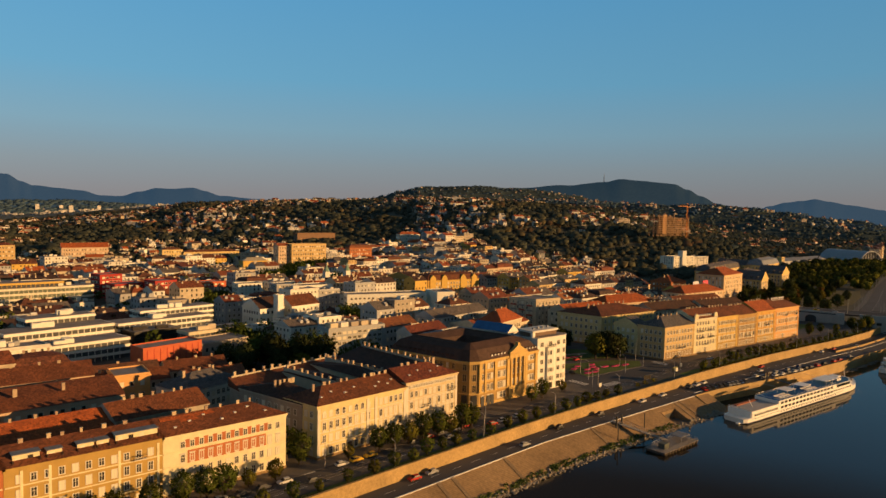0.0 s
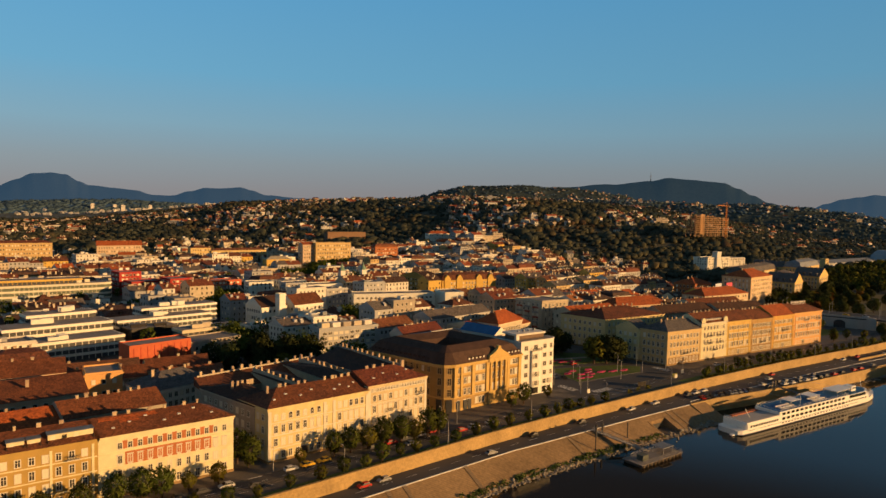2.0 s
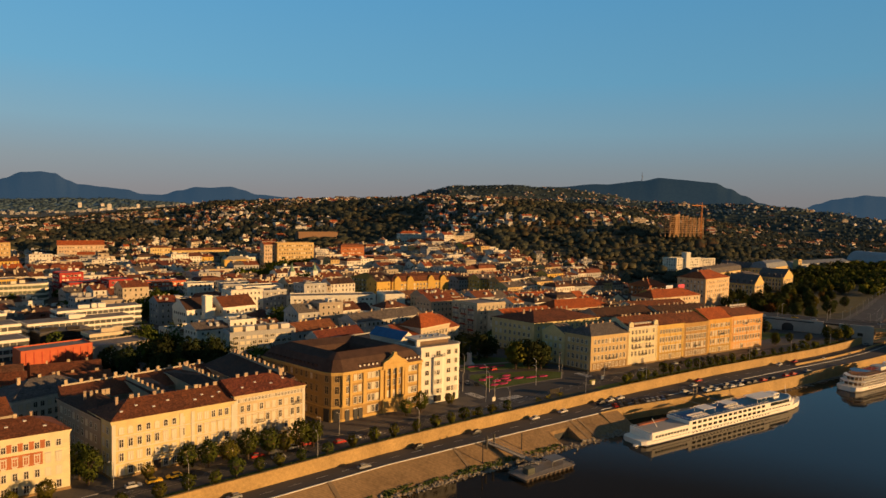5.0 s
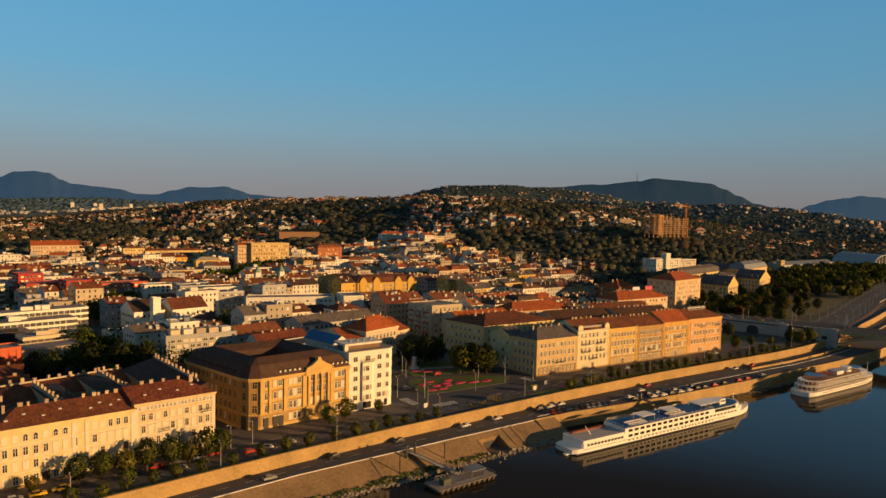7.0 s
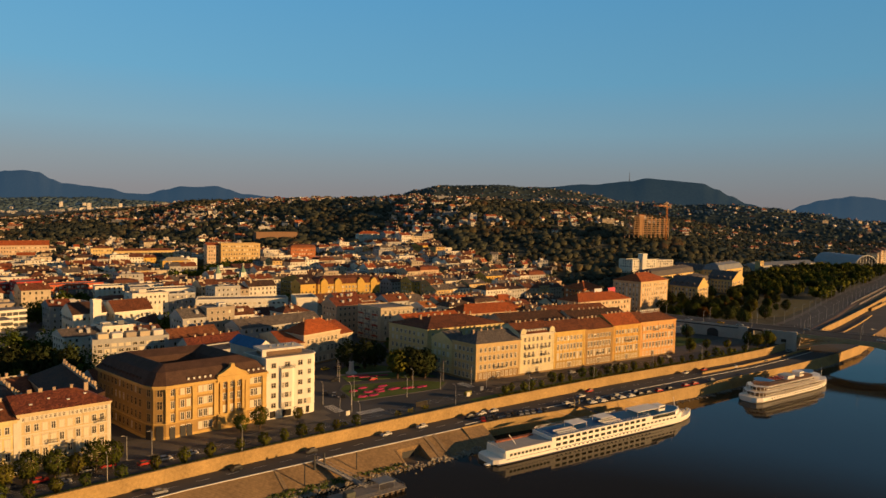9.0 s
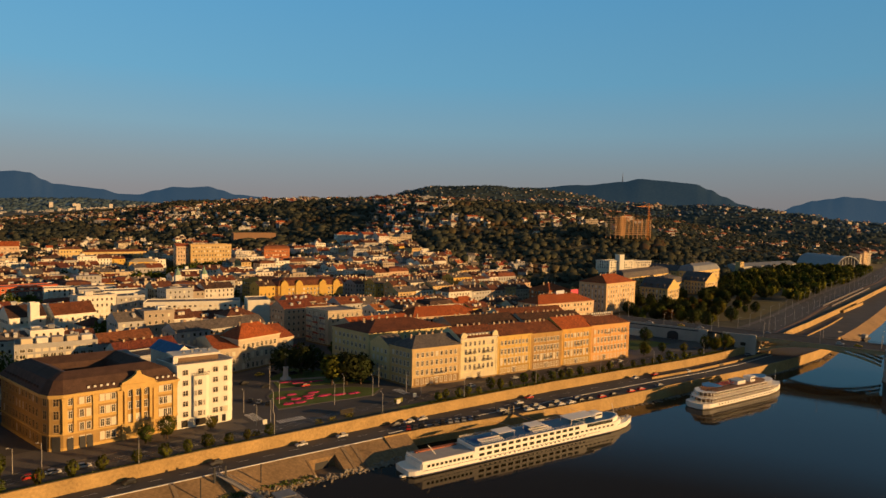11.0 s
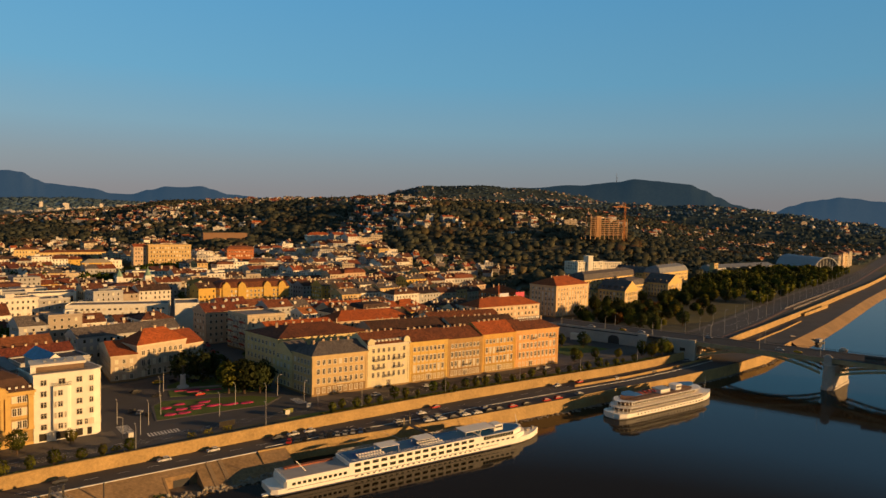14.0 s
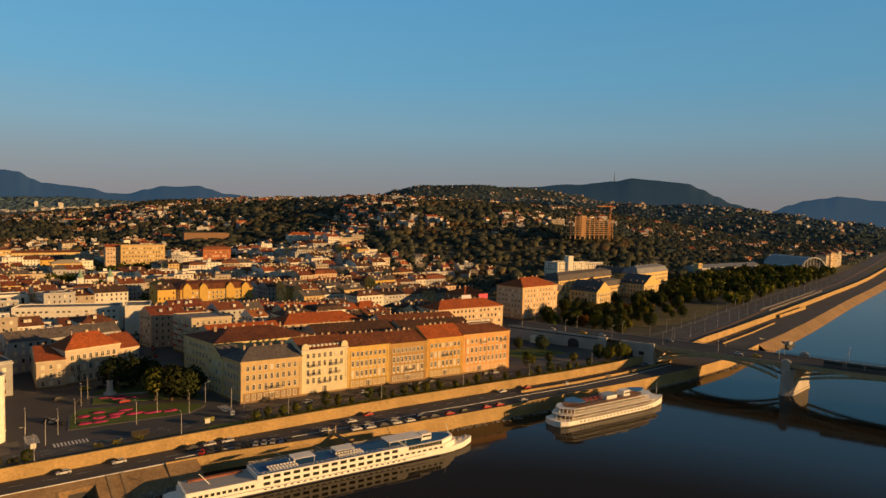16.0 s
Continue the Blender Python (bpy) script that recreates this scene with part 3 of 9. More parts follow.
def city_house(poly, h, wall, roofmat, roof="gable", rise=4.0, label="", category="building", floors=None, fh=3.5, detail=1, sides=(0,), bays=None,
               z0=0.0, kind="plain", win=(1.2, 1.9), blinds=0.3, chim=3, cornice=0.35, group="", name="town_house", trim=None, over=0.5, first=0):
    """A house on a four-cornered plan (counter-clockwise, the front first): walls with plinth, string course and cornice, roof, windows and chimneys."""
    c = [sum(p[i] for p in poly) / len(poly) for i in (0, 1)]
    ob = root(name, (c[0], c[1], z0), label, category, group)
    mb = MB()
    mb.prism(poly, z0 - 2.0 if z0 > 0.5 else z0, z0 + h)
    part("wall", mb, wall, ob)
    if cornice:
        bands = [("cornice", cornice, h - 0.5, h, trim or wall)]
        if detail > 1:
            bands += [("frieze", cornice * 0.4, h - 1.1, h - 0.5, trim or wall), ("plinth", 0.12, 0.0, 0.9, TAN)]
        for nm, off, za, zb, bm_ in bands:
            mb = MB()
            mb.prism(offset_poly(poly, -off), z0 + za, z0 + zb)
            part(nm, mb, bm_, ob)
    mb = MB()
    if roof == "flat":
        roof_on(mb, offset_poly(poly, 0.3), z0 + h, "flat", 0, 0)
        part("roof", mb, roofmat, ob)
        mb = MB()
        inner = offset_poly(poly, 0.35)
        for k in range(4):
            j = (k + 1) % 4
            mb.prism([poly[k], poly[j], inner[j], inner[k]], z0 + h, z0 + h + 0.8)
        part("parapet", mb, wall, ob)
    else:
        roof_on(mb, poly, z0 + h, roof, rise, over, 0, 1)
        part("roof", mb, [roofmat, wall], ob)
    floors = floors or max(1, int(h / fh))
    fh = h / floors if detail < 2 else (h - 1.3) / floors
    jn = MB() if detail < 2 else None
    for s in sides:
        p, q = poly[s], poly[(s + 1) % 4]
        ln = edge(p, q)[2]
        nb = bays[s] if bays and s < len(bays) and bays[s] else max(2, int(ln / 3.2))
        if ln > 5:
            windows_on(ob, p, q, z0 + (0.3 if detail > 1 else 0), floors, fh, nb, win[0], win[1], kind, 1.0, blinds=blinds, joined=jn, margin=min(1.6, ln * 0.08), first=first)
    if jn is not None and jn.v:
        tagged(part("glazing", jn, [GLASS, TRIM, BLIND], ob), kind="stuff")
    if chim and roof != "flat":
        A, B, C, D = [Vector(p) for p in poly]
        M, N = (A + D) / 2, (B + C) / 2
        M, N = lerp(M, N, 0.12), lerp(M, N, 0.88)
        chimneys(ob, M, N, z0 + h + rise, chim)
    return ob


def on_wall(p, q, s):
    """The place and turn at s metres along the wall from p to q; outward is -y."""
    d, n, ln = edge(p, q)
    return Matrix.Translation((p[0] + d.x * s, p[1] + d.y * s, 0)) @ Matrix.Rotation(math.atan2(d.y, d.x), 4, "Z")


def wall_part(ob, name, p, q, s, x0, y0, z0, x1, y1, z1, material, label=""):
    mb = MB()
    mb.box(x0, y0, z0, x1, y1, z1, 0, on_wall(p, q, s))
    return part(name, mb, material, ob, label)


def balcony(ob, p, q, s, z, w=3.0):
    wall_part(ob, "balcony", p, q, s, -w / 2, -1.1, z - 0.25, w / 2, 0.05, z, TRIM)
    mb = MB()
    t = on_wall(p, q, s)
    for k in range(int(w / 0.35) + 1):
        mb.box(-w / 2 + k * 0.35, -1.08, z, -w / 2 + k * 0.35 + 0.07, -1.0, z + 0.95, 0, t)
    mb.box(-w / 2, -1.1, z + 0.92, w / 2, -0.98, z + 1.0, 0, t)
    for x in (-w / 2, w / 2 - 0.08):
        mb.box(x, -1.08, z + 0.9, x + 0.08, 0, z + 1.0, 0, t)
    tagged(part("balcony_rail", mb, DARKMETAL, ob), kind="stuff")


def street_door(ob, p, q, s, w=2.0, h=3.4):
    wall_part(ob, "door", p, q, s, -w / 2, -0.06, 0, w / 2, 0.05, h, BARK, "dark wooden street door")
    wall_part(ob, "door_frame", p, q, s, -w / 2 - 0.3, -0.14, h, w / 2 + 0.3, 0.05, h + 0.4, TRIM)


def rect(x, y, w, d, turn=0.0):
    """Plan of a rectangle whose front left corner is at x, y; turn in degrees."""
    c, s = math.cos(radians(turn)), math.sin(radians(turn))
    return [(x + u * c - v * s, y + u * s + v * c) for u, v in ((0, 0), (w, 0), (w, d), (0, d))]


def par(x0, y0, x1, y1, d, lean=-0.2):
    """Plan with the front from one point to the other and the sides running inland with the street grid's lean."""
    return [(x0, y0), (x1, y1), (x1 + lean * d, y1 + d), (x0 + lean * d, y0 + d)]

# ---- trees ----
def leaf_cloud(rng, centre, rad, clumps, per, size):
    """Corners of many small leaf faces, gathered in clumps near the shell of an uneven crown."""
    d = rng.normal(size=(clumps, 3))
    d /= np.linalg.norm(d, axis=1)[:, None]
    lobes = rng.normal(size=(5, 3))
    lobes /= np.linalg.norm(lobes, axis=1)[:, None]
    bulge = 0.80 + 0.35 * np.clip((d @ lobes.T).max(axis=1), 0, 1) * rng.uniform(0.6, 1.15, clumps)
    rr = rng.uniform(0.35, 1.0, clumps) ** 0.45 * bulge
    c = d * rr[:, None] * np.array(rad)[None, :]
    c = np.repeat(c, per, axis=0) + rng.normal(size=(clumps * per, 3)) * size * 0.9
    n = len(c)
    u = rng.normal(size=(n, 3))
    u /= np.linalg.norm(u, axis=1)[:, None]
    v = np.cross(u, rng.normal(size=(n, 3)))
    v /= np.linalg.norm(v, axis=1)[:, None]
    s = size * rng.uniform(0.6, 1.3, n)[:, None]
    flip = np.sign((np.cross(u, v) * c).sum(axis=1) + 1e-9)[:, None]
    v = v * flip
    c = c + np.array(centre)[None, :]
    return np.stack([c - u * s - v * s * 0.7, c + u * s - v * s * 0.7, c + u * s + v * s * 0.7, c - u * s + v * s * 0.7], axis=1).reshape(-1, 3)


def crown_normals(pts, centre, rad, own_share=0.45):
    """Soft shading of a crown: leaf normals lean outwards from its middle."""
    out = (pts - np.array(centre)) / np.array(rad) ** 2
    out /= np.linalg.norm(out, axis=1)[:, None] + 1e-9
    q = pts.reshape(-1, 4, 3)
    own = np.cross(q[:, 1] - q[:, 0], q[:, 3] - q[:, 0])
    own /= np.linalg.norm(own, axis=1)[:, None] + 1e-9
    n = out + own_share * np.repeat(own, 4, axis=0)
    return n / (np.linalg.norm(n, axis=1)[:, None] + 1e-9)


def quad_mesh(name, pts, material, normals=None):
    n = len(pts) // 4
    me = bpy.data.meshes.new(name)
    me.vertices.add(n * 4)
    me.vertices.foreach_set("co", np.ascontiguousarray(pts, dtype=np.float32).ravel())
    me.loops.add(n * 4)
    me.loops.foreach_set("vertex_index", np.arange(n * 4, dtype=np.int32))
    me.polygons.add(n)
    me.polygons.foreach_set("loop_start", np.arange(0, n * 4, 4, dtype=np.int32))
    me.materials.append(material)
    me.update(calc_edges=True)
    if normals is not None:
        me.polygons.foreach_set("use_smooth", np.ones(n, dtype=bool))
        me.normals_split_custom_set_from_vertices(normals.tolist())
    return me


def tree_proto(h, r, leaf, seed, label, clumps=170, per=6, size=0.34):
    rng = np.random.default_rng(seed)
    ob = root("tree", (0, -900, -200), label, "tree")
    tr = MB()
    th = h * 0.42
    base = Vector((0, -900, -200))
    tr.tube(base, base + Vector((0.1, 0, th)), 0.035 * h, 0.022 * h, 7)
    for k in range(7):
        an = 2 * math.pi * k / 7 + rng.uniform(-0.3, 0.3)
        a = base + Vector((0.08, 0, th * rng.uniform(0.7, 1.0)))
        b = base + Vector((math.cos(an) * r * 0.6, math.sin(an) * r * 0.6, h * rng.uniform(0.55, 0.85)))
        m = a.lerp(b, 0.5) + Vector((0, 0, 0.06 * h))
        tr.tube(a, m, 0.014 * h, 0.010 * h, 5), tr.tube(m, b, 0.010 * h, 0.004 * h, 5)
    part("trunk", tr, BARK, ob)
    pts = leaf_cloud(rng, (0, 0, h * 0.58), (r, r, h * 0.44), clumps, per, size)
    cr = new("crown", quad_mesh("crown", pts, leaf, crown_normals(pts, (0, 0, h * 0.50), (r, r, h * 0.44), 0.22)))
    cr.parent = ob
    return ob


TREES = {
    "small": tree_proto(5.0, 1.9, LEAF[4], 1, "small round street tree with yellow-green leaves", 170, 6, 0.16),
    "young": tree_proto(6.2, 2.3, LEAF[0], 2, "young street tree with green leaves", 180, 6, 0.17),
    "street": tree_proto(10.5, 4.1, LEAF[0], 3, "broad street tree with dense green crown", 330, 6, 0.23),
    "street2": tree_proto(9.5, 3.7, LEAF[1], 4, "street tree with sunlit olive crown", 320, 6, 0.23),
    "park": tree_proto(15.0, 6.3, LEAF[2], 5, "tall dark green park tree", 400, 6, 0.36),
    "park2": tree_proto(13.0, 5.4, LEAF[1], 6, "park tree with olive green crown", 440, 6, 0.30),
    "autumn": tree_proto(9.0, 3.9, LEAF[3], 7, "park tree turning autumn brown", 150, 6, 0.36),
}


def plant(kind, x, y, z=0.0, scale=1.0, group="street trees"):
    src = TREES[kind]
    ob = copy_thing(src, pose(x, y, z, 0, 0, R.uniform(0, 360)))
    ob.scale = (scale * R.uniform(0.9, 1.1), scale * R.uniform(0.9, 1.1), scale * R.uniform(0.9, 1.12))
    ob["group"] = group
    return ob


# ---- landmark buildings ----
EXCL = []


def keep_clear(x0, y0, x1, y1):
    EXCL.append((x0, y0, x1, y1))


def lm(poly, h, wall, roofm, roof, rise, label, **kw):
    keep_clear(min(p[0] for p in poly) - 3, min(p[1] for p in poly) - 3, max(p[0] for p in poly) + 3, max(p[1] for p in poly) + 3)
    kw.setdefault("fh", 3.6)
    kw.setdefault("sides", [0, 3])
    return city_house(poly, h, wall, roofm, roof, rise, label, **kw)


def banded_block(poly, h, floors, wall, glass, label, name="office_building", z0=0.0, roofm=None, lift=True):
    """Modern block: continuous white parapet bands and recessed window bands, floor by floor."""
    keep_clear(min(p[0] for p in poly) - 3, min(p[1] for p in poly) - 3, max(p[0] for p in poly) + 3, max(p[1] for p in poly) + 3)
    c = [sum(p[i] for p in poly) / len(poly) for i in (0, 1)]
    ob = root(name, (c[0], c[1], z0), label, "building")
    fh = h / floors
    for k in range(floors):
        mb = MB()
        mb.prism(offset_poly(poly, 0.35), z0 + k * fh, z0 + k * fh + fh * 0.62, top=False)
        part("window_band", mb, glass, ob)
        mb = MB()
        mb.prism(poly, z0 + k * fh + fh * 0.60, z0 + (k + 1) * fh)
        part("parapet_band", mb, wall, ob)
        mu = MB()
        n = len(poly)
        for i in range(n):
            p, q = offset_poly(poly, 0.33)[i], offset_poly(poly, 0.33)[(i + 1) % n]
            d, nn, ln = edge(p, q)
            for m in range(1, int(ln / 3.0)):
                t = Matrix.Translation((p[0] + d.x * m * 3.0, p[1] + d.y * m * 3.0, 0)) @ Matrix.Rotation(math.atan2(d.y, d.x), 4, "Z")
                mu.box(-0.14, -0.1, z0 + k * fh, 0.14, 0.1, z0 + k * fh + fh * 0.62, 0, t)
        if mu.v:
            tagged(part("mullion", mu, wall, ob), kind="stuff")
    mb = MB()
    mb.prism(offset_poly(poly, 0.8), z0 + h, z0 + h + 0.12)
    part("roof", mb, roofm or FLATROOF, ob)
    if lift:
        for k in range(3):
            x, y = c[0] + R.uniform(-8, 8), c[1] + R.uniform(-4, 4)
            mb = MB()
            mb.box(x - R.uniform(1.5, 3.5), y - 1.6, z0 + h, x + R.uniform(1.5, 3.5), y + 1.6, z0 + h + R.uniform(1.6, 2.8))
            part("roof_plant", mb, wall, ob)
    return ob


OFFGLASS = mat("office_glass", (0.10, 0.10, 0.095), rough=0.15, spec=0.6, var=0.3, scale=0.3)
BLACKBOX = mat("black_cladding", (0.03, 0.025, 0.022), rough=0.4)
STUCCO_ROOF = mat("pale_sheet_hip", (0.42, 0.36, 0.25), var=0.25)
BLUEROOF = mat("blue_glass_roof", (0.03, 0.15, 0.34), rough=0.25, var=0.3)


def landmarks():
    # school with the orange roof on the square
    lm([(257, 258), (268, 257.5), (270, 290), (259, 291)], 12.2, STUCCO[0], TILE_RED, "gable", 4.0, "long school wing with orange tiled roof", detail=2, sides=[0, 3], bays=[3, 0, 0, 9], floors=3, chim=2, name="school_wing")
    lm([(268.2, 258.5), (292, 265), (288, 279), (264.2, 272.5)], 15.8, STUCCO[0], TILE_RED, "hip", 6.0, "pale school building with bright orange hipped roof and small dormers", detail=2, sides=[0], bays=[8], floors=3, fh=4.6, win=(1.4, 2.5), chim=3, name="school_building")
    lm([(292.2, 265.4), (301, 268), (297, 300), (288.5, 298)], 13.0, STUCCO[0], TILE_RED, "gable", 4.5, "school side wing with red roof", detail=2, sides=[0, 1], bays=[3, 9], floors=3, chim=2, name="school_wing")
    # cream house and balcony flats behind the long row
    lm([(325, 233), (374, 229), (369, 258), (320.5, 262)], 17.4, CREAM, TILE, "hip", 4.5, "cream corner house with brown tiled roof", detail=2, sides=[0, 3], bays=[13, 0, 0, 8], floors=4, chim=8)
    ob = lm([(333, 290), (354, 287.5), (350.5, 308), (329.5, 310.5)], 19.8, STUCCO[0], FLATROOF, "flat", 0, "grey apartment block with red balcony fronts", detail=2, sides=[0, 3], bays=[6, 0, 0, 5], floors=6, name="apartment_block")
    d, n, ln = edge((329.5, 310.5), (333, 290))
    for fl in range(1, 6):
        for k in range(3):
            s = 4 + k * 6.2
            t = Matrix.Translation((329.5 + d.x * s, 310.5 + d.y * s, fl * 3.1)) @ Matrix.Rotation(math.atan2(d.y, d.x), 4, "Z")
            mb = MB()
            mb.box(-2.2, -1.3, 0, 2.2, 0.05, 0.15, 0, t), mb.box(-2.2, -1.3, 0.15, 2.2, -1.2, 1.1, 0, t)
            part("balcony", mb, mat("balcony_red", (0.42, 0.10, 0.06)) if (fl + k) % 2 else CONCRETE, ob)
    # orange roofs in the block behind
    lm([(374, 264), (420, 257), (417, 273), (371, 280)], 17.2, STUCCO[5], TILE_RED, "hip", 5.0, "house with a broad bright orange tiled roof", chim=5)
    lm([(335, 264), (372, 261), (369, 276), (332, 279)], 15.0, STUCCO[0], TILE_RED, "gable", 4.5, "house with orange tiled roof", chim=6)
    lm([(424, 240), (470, 232), (467, 247), (421, 255)], 16.5, STUCCO[0], TILE, "gable", 4.6, "house with brown tiled roof behind the river row", chim=8)
    lm([(378, 232), (422, 226), (419, 240), (375, 246)], 16.5, STUCCO[2], TILE_DARK, "gable", 4.6, "house with dark tiled roof behind the river row", chim=8)
    lm([(424, 222), (466, 215), (463, 229), (421, 236)], 16.0, STUCCO[2], TILE_DARK, "gable", 4.6, "house with dark tiled roof behind the river row", chim=8)
    lm([(486, 272), (540, 268), (538, 286), (484, 290)], 16.0, STUCCO[5], TILE_RED, "hip", 5.0, "house with orange roof and billboards", chim=3)
    # billboards on the roof
    for x, col, lab in ((515.5, (0.62, 0.64, 0.68), "pale billboard on a roof"), (531, (0.62, 0.10, 0.15), "pink-red billboard with pale stripe on a roof")):
        bb = root("billboard", (x, 279, 20), lab, "billboard")
        mb = MB()
        mb.box(x - 4.2, 278.8, 20.0, x + 4.2, 279.2, 23.4)
        part("panel", mb, mat("panel_%d" % x, col, var=0.08), bb)
        for dx in (-3.5, 0, 3.5):
            mb = MB()
            mb.box(x + dx - 0.12, 279.2, 16.0, x + dx + 0.12, 279.5, 23)
            part("post", mb, DARKMETAL, bb)
    # tall corner house, baths and the long grey-roofed block
    lm([(577, 286), (618.7, 289.4), (614, 313), (572, 309.5)], 24.5, mat("rose_cream_stucco", (0.66, 0.46, 0.25), var=0.16, bump=0.02), TILE_RED, "hip", 6.0, "tall rose-cream corner house with orange hipped roof", detail=2, sides=[0, 3], bays=[11, 0, 0, 7], floors=6, fh=3.7, chim=4, blinds=0.2, kind="hood", win=(1.2, 2.1))
    lm([(548, 320), (570, 318), (566, 336), (544, 338)], 17, BRICK, TILE_RED, "hip", 5.0, "brick-red house with tiled roof", chim=4)
    bath = mat("bath_stucco", (0.68, 0.47, 0.17), var=0.18, bump=0.02)
    for x0, y0, x1, y1, dx, dy in ((677, 297.3, 701.3, 301.4, -4.5, 26.0), (771, 316.7, 803, 322, -4.5, 25.0)):
        bo = lm([(x1, y1), (x1 + dx, y1 + dy), (x0 + dx, y0 + dy), (x0, y0)], 13.8, bath, SLATE, "gable", 8.4, "yellow bath house with tall gabled front and steep slate roof", detail=2, sides=[3, 2], bays=[0, 0, 7, 6], floors=3, fh=4.4, chim=3, name="bath_house", win=(1.5, 2.7), kind="hood", blinds=0.05)
        p, q = (x0, y0), (x1, y1)
        ln = edge(p, q)[2]
        for s in (0.6, ln * 0.33, ln * 0.67, ln - 0.6):
            wall_part(bo, "lesene", p, q, s, -0.4, -0.2, 0.9, 0.4, 0.05, 13.2, PALESTONE)
        for k in range(4):
            wall_part(bo, "dormer", (x0 + dx, y0 + dy), p, 4 + k * 6, -0.9, 1.2, 14.6, 0.9, 4.5, 17.4, SLATE)
    lm([(640, 322), (668, 326), (664, 348), (636, 344)], 13.0, bath, SLATE, "mansard", 7.0, "yellow bath house wing with slate mansard roof", detail=2, sides=[0, 3], floors=3, fh=4.2, chim=3, name="bath_house", win=(1.5, 2.6), blinds=0.05)
    lm([(728, 331), (764, 337), (760, 356), (724, 350)], 12.5, bath, SLATE, "mansard", 7.0, "yellow bath house wing with slate mansard roof", detail=2, sides=[0, 3], floors=3, fh=4.2, chim=3, name="bath_house", win=(1.5, 2.6), blinds=0.05)
    lm([(817, 357.6), (890, 370), (887, 388), (814, 375.6)], 18.5, bath, METALROOF, "mansard", 8.0, "long cream block with pale mansard roof", detail=2, sides=[0, 3], bays=[20, 0, 0, 4], floors=4, fh=4.4, chim=6, name="long_block", win=(1.5, 2.5), blinds=0.05)
    lm([(827, 378), (829, 415), (811, 412), (813.8, 376)], 17.5, bath, SLATE, "gable", 6.5, "slate-roofed side wing of the long block", sides=[2], floors=4, chim=6, name="long_block")
    lm([(700, 362), (806, 380), (803, 397), (697, 379)], 16.0, bath, SLATE, "mansard", 7.5, "long bath building with dark slate mansard roof", sides=[0, 3], floors=4, chim=9, name="long_block", win=(1.4, 2.3))
    lm([(830, 482), (868, 474), (864, 492), (826, 500)], 20.5, WHITE, FLATROOF, "flat", 0, "white block of flats with flat roof", floors=6, chim=0, name="apartment_block")
    lm([(868.2, 476), (898, 469), (894, 487), (864, 494)], 19.5, STUCCO[1], FLATROOF, "flat", 0, "white block of flats with flat roof", floors=6, chim=0, name="apartment_block")
    lm([(843, 476.5), (850, 475), (849, 481.5), (842, 483)], 28, WHITE, FLATROOF, "flat", 0, "white lift tower rising over the flats", sides=[], chim=0, name="stair_tower")
    # yellow palace
    ob = lm([(376, 452), (430, 444), (430, 461), (376, 469)], 15.6, YELLOW, TILE, "mansard", 6.2, "bright yellow palace with dark mansard roof and gabled bays", detail=2, sides=[0, 3], bays=[17, 0, 0, 5], floors=4, chim=8, name="palace")
    for s in (5, 17, 37, 49):
        d, n, ln = edge((376, 452), (430, 444))
        t = Matrix.Translation((376 + d.x * s, 452 + d.y * s, 0)) @ Matrix.Rotation(math.atan2(d.y, d.x), 4, "Z")
        mb = MB()
        mb.box(-3.0, -0.7, 0, 3.0, 0.1, 16.2, 0, t)
        pts = [(-3.2, 16.2), (3.2, 16.2), (2.2, 18.4), (0, 20.4), (-2.2, 18.4)]
        mb.face([t @ Vector((x, -0.7, z)) for x, z in pts]), mb.face([t @ Vector((x, 2.2, z)) for x, z in reversed(pts)])
        for (xa, za), (xb, zb) in zip(pts, pts[1:] + pts[:1]):
            mb.face([t @ Vector(c) for c in ((xa, -0.7, za), (xa, 2.2, za), (xb, 2.2, zb), (xb, -0.7, zb))])
        part("gabled_bay", mb, YELLOW, ob)
    lm([(376, 469.2), (390, 467), (382, 505), (368, 507)], 15.6, OCHRE, TILE_DARK, "gable", 5, "long palace wing with dark roof", sides=[3], chim=4, name="palace_wing")
    # white modern complex
    lm([(262, 404), (318, 384), (323, 398), (268, 418)], 15.5, WHITE, FLATROOF, "flat", 0, "white modern office building with small windows", floors=4, chim=0, name="office_building", win=(1.5, 1.2), blinds=0.4, cornice=0)
    lm([(318.5, 372), (332, 368), (338, 388), (324, 392)], 17, WHITE, FLATROOF, "flat", 0, "windowless white stair tower block", sides=[], chim=0, name="office_building")
    # grey flats and the garden walls beside
    ob = lm([(181, 296), (214, 293), (215.5, 307), (182.5, 310)], 15.0, GREY, FLATROOF, "flat", 0, "grey apartment block with white balconies", detail=2, sides=[0, 3], bays=[10, 0, 0, 4], floors=5, win=(2.0, 1.4), blinds=0.5, chim=0, name="apartment_block", cornice=0)
    for k in range(5):
        mb = MB()
        mb.box(184 + k * 6, 299 - k * 0.5, 15.2, 188.5 + k * 6, 304 - k * 0.5, 17.6)
        part("penthouse", mb, STUCCO[k % 3], ob)
    lm([(214.4, 294.5), (240, 298), (238.5, 312), (215.9, 309)], 13, STUCCO[4], ROOFS[0], "gable", 4, "grey rendered house with tiled roof", chim=4)
    lm([(222, 250), (248, 254), (245, 268), (219, 264)], 14.0, STUCCO[4], ROOFS[3], "flat", 0, "town house with flat roof and many chimneys", chim=0)
    # house with a blue roof behind the white corner house
    lm([(221.5, 232), (225.2, 213), (232.4, 213.5), (228.7, 232.5)], 21.6, STUCCO[1], BLUEROOF, "gable", 3.3, "house with a blue glazed pitched roof and cream gable", sides=[], chim=0)
